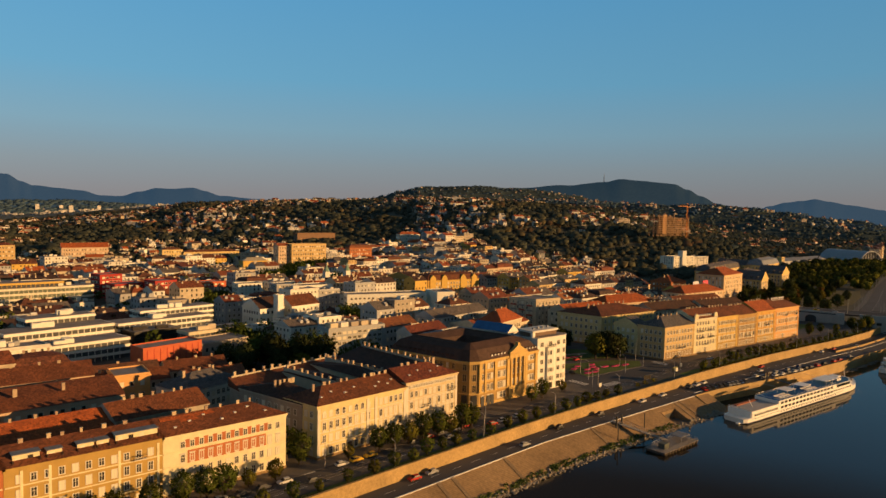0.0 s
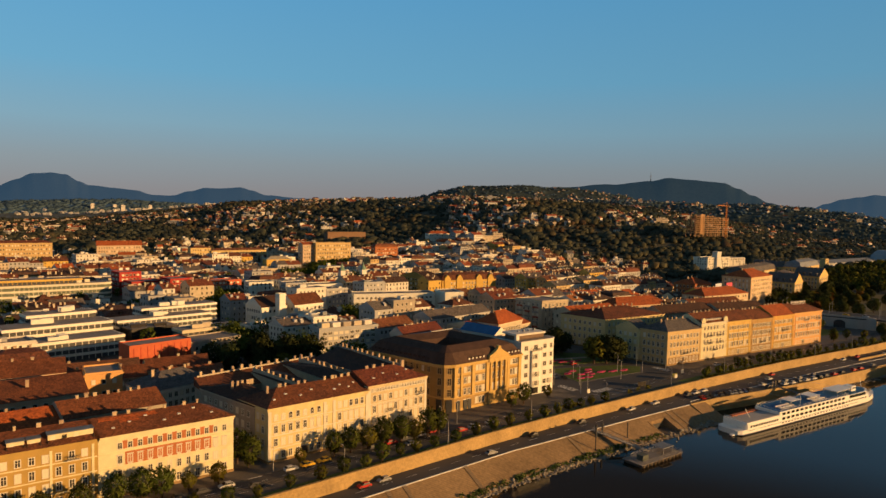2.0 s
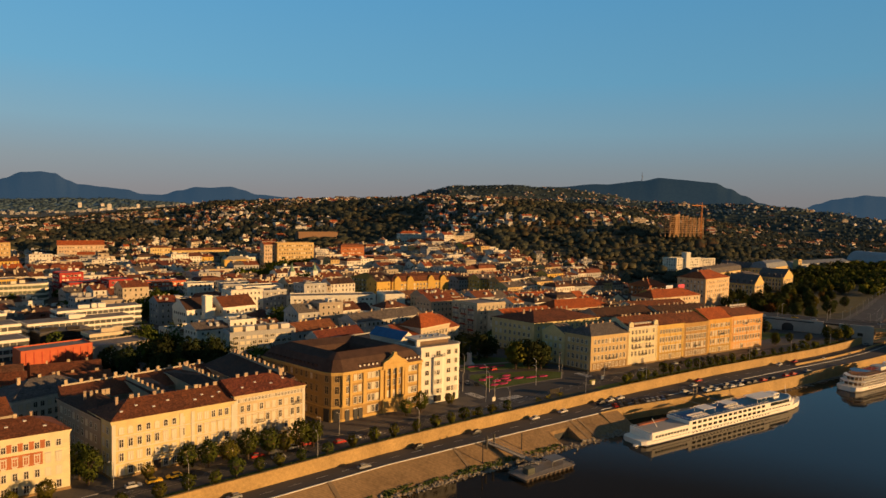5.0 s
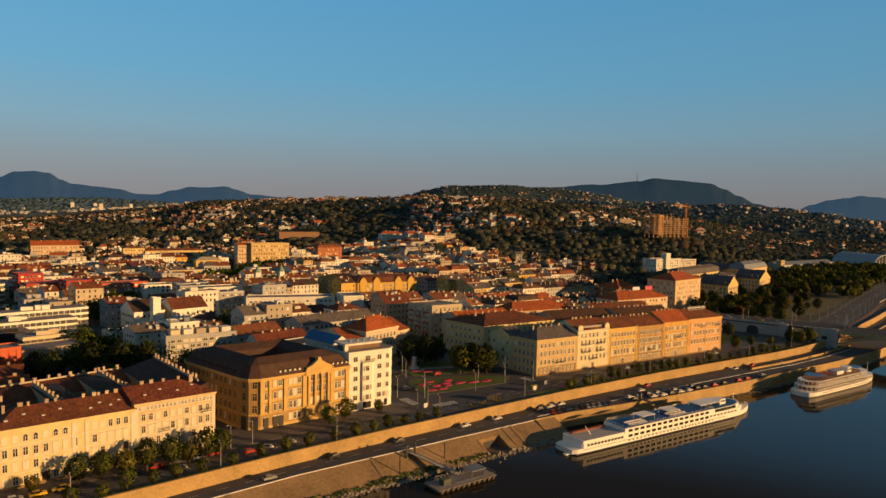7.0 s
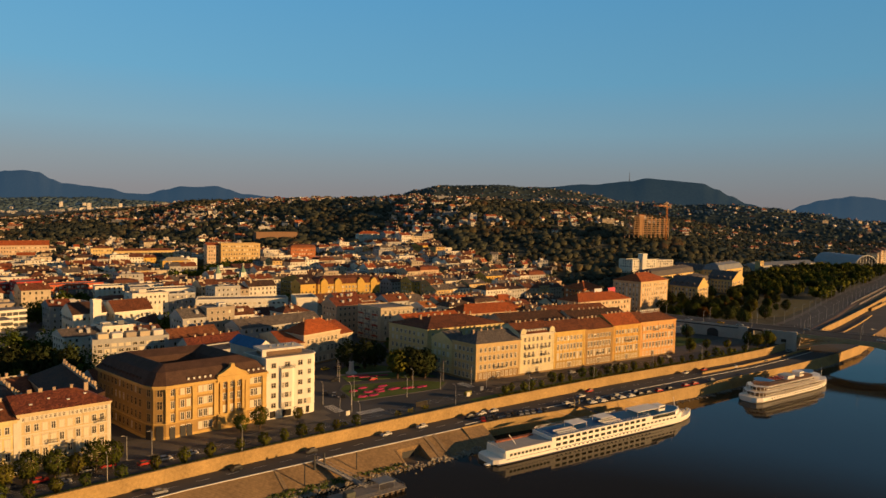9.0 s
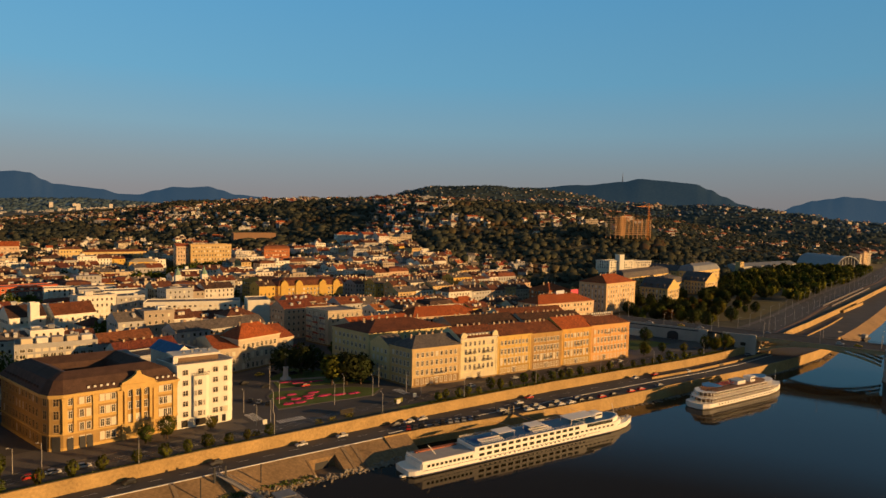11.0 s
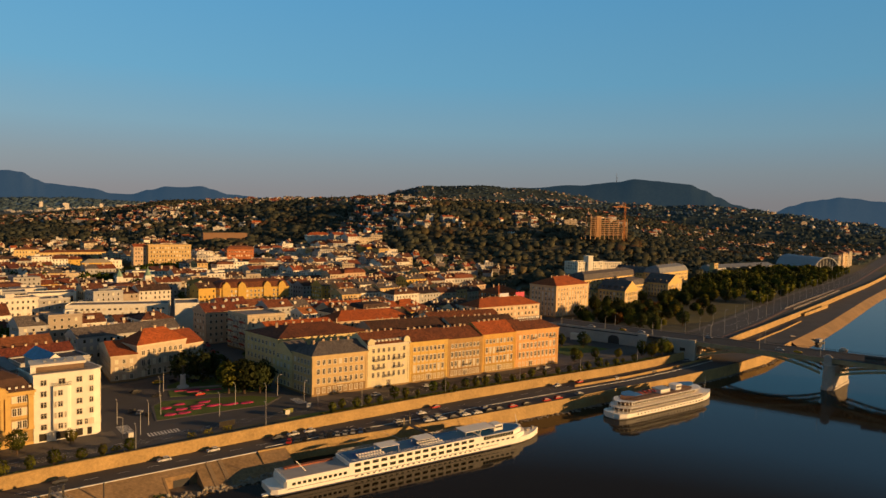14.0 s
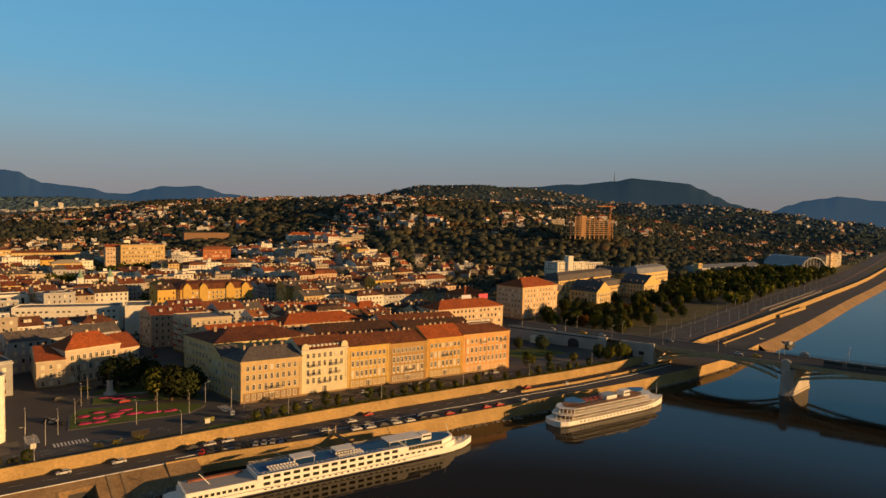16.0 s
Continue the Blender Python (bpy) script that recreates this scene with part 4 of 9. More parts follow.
    lm([(231, 208), (239, 208.4), (236, 226), (228, 225.6)], 18.0, STUCCO[2], FLATROOF, "flat", 0, "grey-brown rear house with flat roof", sides=[1], chim=0)
    lm([(172, 240), (202, 243), (199, 254), (169, 251)], 10.0, STUCCO[4], TILE, "gable", 4.0, "house with brown tiled roof behind the public building", chim=5)
    lm([(207, 234), (219, 235), (216, 249), (204, 248)], 16.0, STUCCO[4], METALROOF, "shed", 2.5, "courtyard house with grey sheet roof", chim=2)
    lm([(218, 274), (246, 279), (243, 290), (216, 285)], 12.0, STUCCO[1], ROOFS[0], "gable", 4.0, "pale house with tiled roof and chimneys", chim=5)
    lm([(250, 294), (300, 302), (297, 316), (247, 308)], 15.0, STUCCO[4], ROOFS[3], "gable", 4.0, "grey house with slate roof behind the school", chim=5)
    # white gable houses and stair tower
    lm([(188, 388), (206, 391), (203, 410), (185, 407)], 14, WHITE, TILE_DARK, "gable", 6, "white modern house with steep dark roof", chim=1)
    lm([(210, 388), (232, 392), (229, 410), (207, 406)], 14, WHITE, TILE, "gable", 6, "white modern house with steep red roof", chim=1)
    lm([(197.5, 383), (202, 384), (201, 388), (196.5, 387)], 22, WHITE, FLATROOF, "flat", 0, "slender white stair tower", sides=[], chim=0, name="stair_tower")
    # red box, dark offices, white terraces, glass office
    ob = lm([(96, 314), (125, 320), (123, 332), (94, 326)], 12.0, REDWALL, FLATROOF, "flat", 0, "orange-red clad box building with blind front", sides=[], chim=0, name="office_building", cornice=0)
    for k in range(9):
        d, n, ln = edge((96, 314), (125, 320))
        t = Matrix.Translation((96 + d.x * (2 + k * 3.2), 314 + d.y * (2 + k * 3.2), 0)) @ Matrix.Rotation(math.atan2(d.y, d.x), 4, "Z")
        mb = MB()
        mb.box(-0.12, -0.12, 0, 0.12, 0.05, 11.6, 0, t)
        part("cladding_joint", mb, CRIMSON, ob)
    lm([(125.5, 322), (152, 327), (149, 343), (122.5, 338)], 9.5, STUCCO[2], FLATROOF, "flat", 0, "low brown office wing", chim=0, name="office_building")
    banded_block([(110, 374), (136, 379), (133, 393), (107, 388)], 9.5, 3, BLACKBOX, BLACKBOX, "black clad office block")
    banded_block([(106, 388.5), (160, 396), (157, 412), (103, 404)], 12.5, 4, WHITE, OFFGLASS, "white terraced office with ribbon windows")
    banded_block([(122, 404), (168, 411), (166, 424), (120, 417)], 16.0, 5, WHITE, OFFGLASS, "white terraced office with ribbon windows")
    banded_block([(48, 352), (104, 360), (101, 376), (45, 368)], 10.2, 3, WHITE, OFFGLASS, "white terraced office with ribbon windows")
    banded_block([(52, 377), (103, 384), (100, 402), (49, 395)], 14.0, 4, WHITE, OFFGLASS, "white terraced office with set-back floors")
    banded_block([(64, 396), (98, 401), (96, 414), (62, 409)], 17.5, 5, WHITE, OFFGLASS, "white terraced office with set-back floors")
    banded_block([(128, 345), (160, 350), (158, 362), (126, 357)], 12.0, 3, STUCCO[0], OFFGLASS, "cream office wing with ribbon windows")
    # curved glass office
    arc = [(132 + 7 * math.sin(a), 574 - 7 * math.cos(a)) for a in [math.pi * k / 10 for k in range(11)]]
    banded_block([(20, 570)] + [(70, 567)] + arc + [(20, 588)], 15.0, 4, mat("cream_panel", (0.72, 0.66, 0.50), var=0.1), mat("green_glass", (0.16, 0.18, 0.13), rough=0.2, var=0.3), "long glass office with rounded end", lift=True)
    banded_block([(24, 573), (118, 571), (118, 585), (24, 586)], 18.6, 5, YELLOW, OFFGLASS, "set-back glazed floor of the glass office", lift=False)
    # red apartment blocks
    for x0, y0, w, d0, h in ((150, 600, 18, 16, 18.5), (152, 566, 24, 16, 13.8), (176, 545, 18, 18, 17), (196, 548, 40, 14, 13.5)):
        ob = lm([(x0, y0), (x0 + w, y0 + 3), (x0 + w - 3, y0 + d0 + 3), (x0 - 3, y0 + d0)], h, CRIMSON if w < 30 else REDWALL, FLATROOF, "flat", 0, "dark red modern apartment block with white balconies", floors=int(h / 3.1), win=(1.8, 1.6), blinds=0.4, chim=0, name="apartment_block", cornice=0)
    # barracks, church, brick school
    lm([(303.2, 834), (373, 830), (375, 846), (305.2, 850)], 20, STUCCO[3], ROOFS[0], "hip", 2.5, "long beige barracks building", floors=4, chim=4, name="barracks")
    lm([(279, 838), (303, 836.5), (305, 854), (281, 856)], 23.5, STUCCO[3], ROOFS[0], "hip", 2.5, "beige barracks pavilion with hipped roof", floors=5, chim=2, name="barracks")
    lm([(199, 977), (254, 973), (256, 989), (201, 993)], 20, STUCCO[5], TILE_RED, "gable", 6.0, "long house with a bright red gabled roof", floors=4, chim=5)
    lm([(86, 972), (147, 969), (148, 986), (87, 989)], 25, STUCCO[3], ROOFS[0], "hip", 3.0, "long apricot building with red-brown roof", floors=5, chim=6)
    lm([(326.5, 716), (355, 714), (356, 728), (327.5, 730)], 16.5, YELLOW, STUCCO_ROOF, "hip", 3.5, "yellow hall with pale hipped roof among trees", floors=2, chim=0, name="hall")
    lm([(383, 742), (397, 741), (398, 756), (384, 757)], 31, STUCCO[5], TILE_RED, "gable", 3.0, "tall ochre apartment house with red roof", floors=7, chim=3, name="apartment_block")
    lm([(397.2, 736), (443.5, 733), (444.5, 748), (398.2, 751)], 32.5, STUCCO[3], FLATROOF, "flat", 0, "tall ochre apartment house with flat roof", floors=7, chim=0, name="apartment_block")
    lm([(543, 987), (612, 983), (613, 997), (544, 1001)], 35, BROWN_RENDER, TILE, "flat", 0, "long brown block on the slope", floors=3, chim=0, name="long_block")
    wf = lm([(247.3, 446), (275, 444), (276, 459), (248.3, 461)], 18.6, WHITE, FLATROOF, "flat", 0, "white apartment block with dark vertical window strips", sides=[3], floors=6, blinds=0.1, chim=0, name="apartment_block", cornice=0)
    for k in range(6):
        wall_part(wf, "window_strip", (247.3, 446), (275, 444), 2.6 + k * 4.5, -0.8, -0.06, 1.5, 0.8, 0.05, 17.0, GLASS)
    lm([(234, 456), (246.8, 454), (248, 468), (235.2, 470)], 19.5, STUCCO[4], FLATROOF, "flat", 0, "grey apartment block with set-back top", floors=6, blinds=0.2, chim=0, name="apartment_block", cornice=0)
    lm([(217.6, 486), (236.4, 484), (237.4, 497), (218.6, 499)], 18.0, WHITE, FLATROOF, "flat", 0, "white stepped apartment block", floors=6, chim=0, name="apartment_block", cornice=0)
    lm([(605, 802), (640, 799), (642, 812), (607, 815)], 20, STUCCO[1], TILE_RED, "gable", 4.0, "pale terrace of houses on the hill street", floors=5, chim=4)
    lm([(641, 812), (668, 808), (671, 822), (644, 826)], 27, WHITE, TILE_RED, "mansard", 5.0, "white corner house with red mansard on the hill street", floors=6, chim=3)
    lm([(656, 861), (694, 857), (697, 871), (659, 875)], 38, WHITE, TILE_RED, "hip", 4.0, "tall white house climbing the hill street", floors=8, chim=3)
    lm([(497, 762), (530, 758), (532, 772), (499, 776)], 25, BRICK, ROOFS[0], "mansard", 4.5, "red-brown town house with mansard roof", floors=5, chim=4)
    lm([(487, 692), (533, 688), (534.5, 704), (488.5, 708)], 16.8, BRICK, ROOFS[1], "flat", 0, "brick-red public building with flat roof", floors=4, chim=0, name="school_building")
    lm([(408, 620), (424, 622), (422, 636), (406, 634)], 14.5, WHITE, FLATROOF, "flat", 0, "white cubic house with flat roof", floors=4, chim=0)
    for x in (321, 343):
        tw = root("church_tower", (x, 530, 0), "pale church tower with green copper cap", "church tower")
        mb = MB()
        mb.box(x - 2.4, 527.6, 0, x + 2.4, 532.4, 20)
        part("tower", mb, STUCCO[1], tw)
        mb = MB()
        for (r0, z0), (r1, z1) in (((3.0, 20), (2.2, 22.0)), ((2.2, 22.0), (0.9, 24.5)), ((0.9, 24.5), (0.1, 27.5))):
            mb.tube((x, 530, z0), (x, 530, z1), r0, r1, 8)
        part("cap", mb, mat("copper_green", (0.22, 0.33, 0.24), var=0.2), tw)
        keep_clear(x - 6, 524, x + 6, 536)
    # grey hipped school near the river, ochre firewall blocks
    lm([(86, 235), (111, 243), (106.5, 260), (81.5, 252)], 11.5, STUCCO[1], SLATE, "hip", 4.5, "grey public building with slate hipped roof", detail=2, sides=[0, 1], bays=[10, 4], floors=3, chim=3)
    lm([(69.5, 261), (82, 260), (83.5, 274), (71, 275)], 14.0, PINK, FLATROOF, "flat", 0, "apricot flat-roofed block with small windows", sides=[0], chim=0)
    lm([(24, 239), (67, 240), (66.5, 252), (23, 251)], 13.2, STUCCO[5], TILE, "shed", 4.5, "long house with a deep brown tiled roof", chim=2)
    lm([(-20, 228), (23, 226), (24, 242), (-19, 244)], 17, OCHRE, FLATROOF, "flat", 0, "ochre block with blind wall and chimneys", chim=0)
    lm([(20, 268), (64, 266), (65, 280), (21, 282)], 15, STUCCO[5], TILE, "gable", 4.5, "house with deep brown tiled roof", chim=4)
    lm([(-6, 207), (55, 209), (52, 222), (-9, 220)], 12.8, STUCCO[0], TILE_RED, "gable", 4.2, "courtyard house with bright orange tiled roof", chim=7)
    lm([(56, 208), (84, 210), (81, 223), (53, 221)], 14.0, STUCCO[2], TILE, "gable", 4.2, "courtyard house with brown tiled roof", chim=7)
    # low courtyard houses before the red box
    for x, y, w, h, rf in ((64, 277, 30, 8.0, TILE), (98, 267, 24, 7.0, ROOFS[0]), (62, 289, 32, 8.5, ROOFS[4]), (97, 286, 25, 7.5, TILE)):
        lm(rect(x, y, w, 13, -6), h, STUCCO[2], rf, "gable", 3.6, "low courtyard house with brown tiled roof", chim=3)
    # market hall and arched hall beyond the park
    lm([(1075, 446), (1240, 440), (1244, 464), (1079, 470)], 8, STUCCO[4], METALROOF, "gable", 4, "long pale hall with grey sheet roof", floors=1, chim=0, name="hall")
    lm([(1068, 440), (1076, 439), (1077, 447), (1069, 448)], 15, STUCCO[3], FLATROOF, "flat", 0, "small ochre tower beside the hall", sides=[0], chim=0, name="stair_tower")
    # barrel-roofed hall with its glazed front towards the river, and flats beyond
    ob = root("arched_hall", (1330, 430, 0), "glazed hall with pale barrel roof and arched front", "hall")
    a, b, back = Vector((1290, 402, 0)), Vector((1328, 382, 0)), Vector((42, 80, 0))
    ring = [(0.5 - 0.5 * math.cos(math.pi * k / 14), 21 * math.sin(math.pi * k / 14)) for k in range(15)]
    at = lambda u, z, v: a.lerp(b, u) + back * v + Vector((0, 0, z))
    mb = MB()
    for (u0, z0), (u1, z1) in zip(ring, ring[1:]):
        mb.face([at(u0, z0, 0), at(u1, z1, 0), at(u1, z1, 1), at(u0, z0, 1)])
    part("barrel_roof", mb, mat("pale_sheet_roof", (0.36, 0.38, 0.40), rough=0.45, var=0.2, metal=0.2), ob)
    mb = MB()
    mb.face([at(u, z, 0.02) for u, z in ring])
    part("glazed_front", mb, OFFGLASS, ob)
    mb = MB()
    for (u0, z0), (u1, z1) in zip(ring, ring[1:]):
        mb.tube(at(u0, z0, -0.01), at(u1, z1, -0.01), 0.8, sides=5)
    part("front_arch", mb, WHITE, ob)
    for k in range(1, 8):
        mb = MB()
        u = k / 8
        mb.tube(at(u, 0, 0.0), at(u, 21 * math.sqrt(max(0.0, 1 - (2 * u - 1) ** 2)), 0.0), 0.3, sides=4)
        part("mullion", mb, WHITE, ob)
    keep_clear(1285, 378, 1375, 485)
    for x, y, w, h, wl in ((1352, 392, 26, 24, STUCCO[0]), (1379, 396, 22, 27, STUCCO[5]), (1402, 402, 28, 25, STUCCO[3]), (1432, 410, 24, 22, STUCCO[0]), (1458, 417, 30, 26, STUCCO[2]), (1490, 428, 26, 23, STUCCO[5])):
        lm(rect(x, y, w, 15, 14), h, wl, ROOFS[4], "hip", 4, "beige block of flats by the river road", floors=7, chim=2, name="apartment_block")


def construction_site():
    """Concrete frame of a tower under construction, with its crane, on the hill."""
    z = 44.0
    ob = root("building_frame", (1066, 628, z), "orange-lit concrete frame of an unfinished building on the hill", "construction site")
    con = mat("raw_concrete_frame", (0.50, 0.30, 0.15), var=0.25)
    ax = Vector((0.997, -0.075))
    sd = Vector((0.075, 0.997))
    t = Matrix(((ax.x, sd.x, 0, 1020), (ax.y, sd.y, 0, 621.8), (0, 0, 1, z), (0, 0, 0, 1)))
    for k in range(9):
        mb = MB()
        mb.box(0, 0, k * 3.3 + 2.8, 85 if k < 8 else 46, 20, k * 3.3 + 3.4, 0, t)
        part("floor_slab", mb, con, ob)
    for i in range(9):
        for j in range(3):
            mb = MB()
            mb.box(i * 10.5, j * 9.6, -4, i * 10.5 + 0.7, j * 9.6 + 0.7, 28.5 if i > 4 else 32.5, 0, t)
            part("column", mb, con, ob)
    mb = MB()
    mb.box(20, 6, 0, 30, 16, 33, 0, t)
    part("lift_core", mb, con, ob)
    for cx, cy, ch, cj, an in ((1092, 612, 48, 40, 188),):
        zc = 44.0
        cr = root("tower_crane", (cx, cy, zc), "orange tower crane beside the unfinished building", "crane")
        cm = mat("crane_orange", (0.55, 0.22, 0.05), var=0.15)
        mb = MB()
        for dx in (-0.9, 0.9):
            for dy in (-0.9, 0.9):
                mb.tube((cx + dx, cy + dy, zc - 16), (cx + dx, cy + dy, zc + ch), 0.22, sides=4)
        for k in range(int(ch / 2)):
            a = zc + k * 2
            mb.tube((cx - 0.9, cy - 0.9, a), (cx + 0.9, cy - 0.9, a + 2), 0.15, sides=3, cap=False)
            mb.tube((cx - 0.9, cy + 0.9, a + 2), (cx + 0.9, cy + 0.9, a), 0.15, sides=3, cap=False)
        part("mast", mb, cm, cr)
        d = Vector((math.cos(radians(an)), math.sin(radians(an)), 0))
        b = Vector((cx, cy, zc + ch))
        mb = MB()
        mb.tube(b - d * 12, b + d * cj, 0.5, 0.35, 4), mb.tube(b + Vector((0, 0, 1.6)), b + d * cj, 0.25, 0.2, 4)
        part("jib", mb, cm, cr)
        mb = MB()
        mb.tube(b, b + Vector((0, 0, 6)), 0.5, 0.2, 4)
        mb.tube(b + Vector((0, 0, 6)), b + d * cj * 0.7, 0.12, sides=3), mb.tube(b + Vector((0, 0, 6)), b - d * 11, 0.12, sides=3)
        part("tower_head", mb, cm, cr)
        mb = MB()
        mb.box(cx - d.x * 11 - 1.2, cy - d.y * 11 - 1.2, zc + ch - 2.5, cx - d.x * 11 + 1.2, cy - d.y * 11 + 1.2, zc + ch)
        part("counterweight", mb, CONCRETE, cr)


landmarks()
construction_site()

# ---- river-front houses ----
def front_row():
    """The long row east of the square, six houses wall to wall."""
    lean = -0.13
    xs = [(321, 190.0), (347, 187.6), (368.5, 185.7), (389.5, 183.8), (410, 181.9), (431, 180.0), (460, 177.3)]
    specs = [(17.6, mat("sand_cream_facade", (0.60, 0.43, 0.20), var=0.2, bump=0.02), SLATE, "hipl", 9, 4, "plain", "cream corner house with grey slate hipped roof on the square"),
             (20.0, IVORY, TILE, "gable", 7, 5, "plain", "ivory white house with balconies and two round attic gables"),
             (19.4, mat("yellow_facade", (0.66, 0.44, 0.125), var=0.18, bump=0.02), TILE, "gable", 8, 4, "hood", "pale yellow ornate house with brown tiled roof"),
             (19.0, mat("sand_facade", (0.46, 0.285, 0.10), var=0.2, bump=0.02), TILE, "gable", 8, 4, "hood", "sand coloured ornate house with brown tiled roof"),
             (19.6, mat("gold_facade", (0.64, 0.37, 0.090), var=0.18, bump=0.02), TILE_RED, "gable", 8, 4, "hood", "golden house with bright orange tiled roof"),
             (20.0, PINK, TILE, "hipr", 10, 4, "hood", "apricot corner house with bays and brown tiled roof")]
    for i, (h, wall, rf, kind, bays, floors, wk, label) in enumerate(specs):
        (x0, y0), (x1, y1) = xs[i], xs[i + 1]
        poly = par(x0, y0, x1 - 0.05, y1, 15.0, lean)
        sides, nb = [0], [bays, 0, 0, 0]
        if i == 0:
            sides, nb = [0, 3], [bays, 0, 0, 5]
        ob = city_house(poly, h, wall, rf, kind, 4.6 if i != 4 else 5.4, label, "town house", floors, 4.2, 2, sides, nb, kind=wk, win=(1.15, 2.2), blinds=0.12, chim=5, group="river-front house row", trim=TRIM if i in (1,) else wall)
        p, q = poly[0], poly[1]
        ln = edge(p, q)[2]
        fh = (h - 1.3) / floors
        for fl in range(2, floors):
            wall_part(ob, "string_course", p, q, 0, 0.3, -0.16, 0.3 + fl * fh + 0.15, ln - 0.3, 0.05, 0.3 + fl * fh + 0.45, wall)
        for s in (0.45, ln - 0.45):
            wall_part(ob, "corner_pilaster", p, q, s, -0.4, -0.14, 0.9, 0.4, 0.05, h - 1.1, wall)
        wall_part(ob, "rusticated_base", p, q, 0, 0.1, -0.05, 0.9, ln - 0.1, 0.03, 0.3 + fh - 0.25, (TAN, IVORY, OCHRE, TAN, OCHRE, PINK)[i])
        street_door(ob, p, q, ln * (0.5 if i != 5 else 0.35))
        if i > 1:
            wall_part(ob, "attic_band", p, q, 0, 0.2, -0.22, h - 2.2, ln - 0.2, 0.05, h - 1.75, wall)
            for b in range(0, bays + 1, 2 if i != 5 else 5):
                wall_part(ob, "lesene", p, q, 1.6 + (ln - 3.2) * b / bays, -0.22, -0.18, 0.3 + fh, 0.22, 0.05, h - 1.1, wall)
        if i in (0, 3, 4):
            balcony(ob, p, q, ln * 0.55, 0.3 + fh * (1 if i != 4 else 2) + 0.9, 6.5 if i == 0 else 4.5)
        if i == 1:
            for s, fl in ((ln * 0.28, 3), (ln * 0.28, 2), (ln * 0.72, 3), (ln * 0.72, 2), (ln * 0.5, 1)):
                balcony(ob, p, q, s, 0.3 + fl * fh + 0.95, 4.6)
            for s in (1.6, ln - 1.6):
                mb = MB()
                t = on_wall(p, q, s)
                pts = [(-1.6, h)] + [(1.6 * math.cos(math.pi - math.pi * k / 8), h + 1.0 + 1.7 * math.sin(math.pi * k / 8)) for k in range(9)] + [(1.6, h)]
                mb.face([t @ Vector((x, -0.35, z)) for x, z in reversed(pts)]), mb.face([t @ Vector((x, 0.35, z)) for x, z in pts])
                for (xa, za), (xb, zb) in zip(pts, pts[1:] + pts[:1]):
                    mb.face([t @ Vector(c) for c in ((xa, -0.35, za), (xa, 0.35, za), (xb, 0.35, zb), (xb, -0.35, zb))])
                part("attic_gable", mb, IVORY, ob)
            for k in range(8):
                wall_part(ob, "dormer", p, q, 4.2 + k * 1.9, -0.6, 1.0, h + 0.2, 0.6, 3.0, h + 1.7, TRIM)
        if i == 5:
            for s, fl in ((ln * 0.42, 3), (ln * 0.86, 3)):
                balcony(ob, p, q, s, 0.3 + fl * fh + 0.6, 3.4)
            sg = root("roof_sign", (x0 + 12, y0 + 4, h + 4), "dark roof sign frame with two rows of unreadable letters", "sign")
            for row in range(2):
                for k in range(9 if row else 10):
                    mb = MB()
                    t = on_wall(p, q, 6.5 + k * 1.5 + row)
                    mb.box(-0.45, 6.0, h + 4.6 - row * 1.5, 0.45, 6.15, h + 5.6 - row * 1.5, 0, t)
                    part("letter_bar", mb, LINE, sg)
            mb = MB()
            for k in range(6):
                mb.box(6 + k * 3, 6.15, h + 1.5, 6.15 + k * 3, 6.3, h + 5.8, 0, on_wall(p, q, 0))
            mb.box(6, 6.15, h + 5.7, 21.2, 6.3, h + 5.85, 0, on_wall(p, q, 0))
            part("sign_frame", mb, DARKMETAL, sg)
    # wing that closes the block along the square's side street
    city_house([(319.0, 205.2), (328, 205.2), (326.5, 219), (317.3, 219)], 16.6, CREAM, SLATE, "gable", 4.0, "cream side wing with slate roof", "town house", 4, 4.0, 2, [3], [0, 0, 0, 4], chim=0)


def storey_windows(ob, p, q, z, bays, w, h, kind="plain", blinds=0.3, margin=1.4, skip=()):
    """One row of windows; "hood" ones are drawn as an upper storey."""
    if kind == "hood":
        windows_on(ob, p, q, z - 0.01, 3, 0.01, bays, w, h, kind, 0.0, skip={(2, b) for b in range(bays)} | {(1, b) for b in skip}, blinds=blinds, margin=margin, first=1)
    else:
        windows_on(ob, p, q, z, 1, 3.0, bays, w, h, kind, 0.0, skip={(0, b) for b in skip}, blinds=blinds, margin=margin)


def firewall(ob, p, q, z0, z1, count):
    """A party wall that stands over the roofs, with a row of boxy chimney stacks on it."""
    ln = edge(p, q)[2]
    wall_part(ob, "firewall", p, q, 0, 0, 0, z0, ln, 0.35, z1, STUCCO[2])
    for k in range(count):
        s0 = ln * (k + R.uniform(0.35, 0.65)) / count
        l, up = R.uniform(0.35, 0.6), R.uniform(0.9, 1.5)
        wall_part(ob, "chimney", p, q, s0, -l, -0.15, z1 - 0.1, l, 0.55, z1 + up, CHIM)


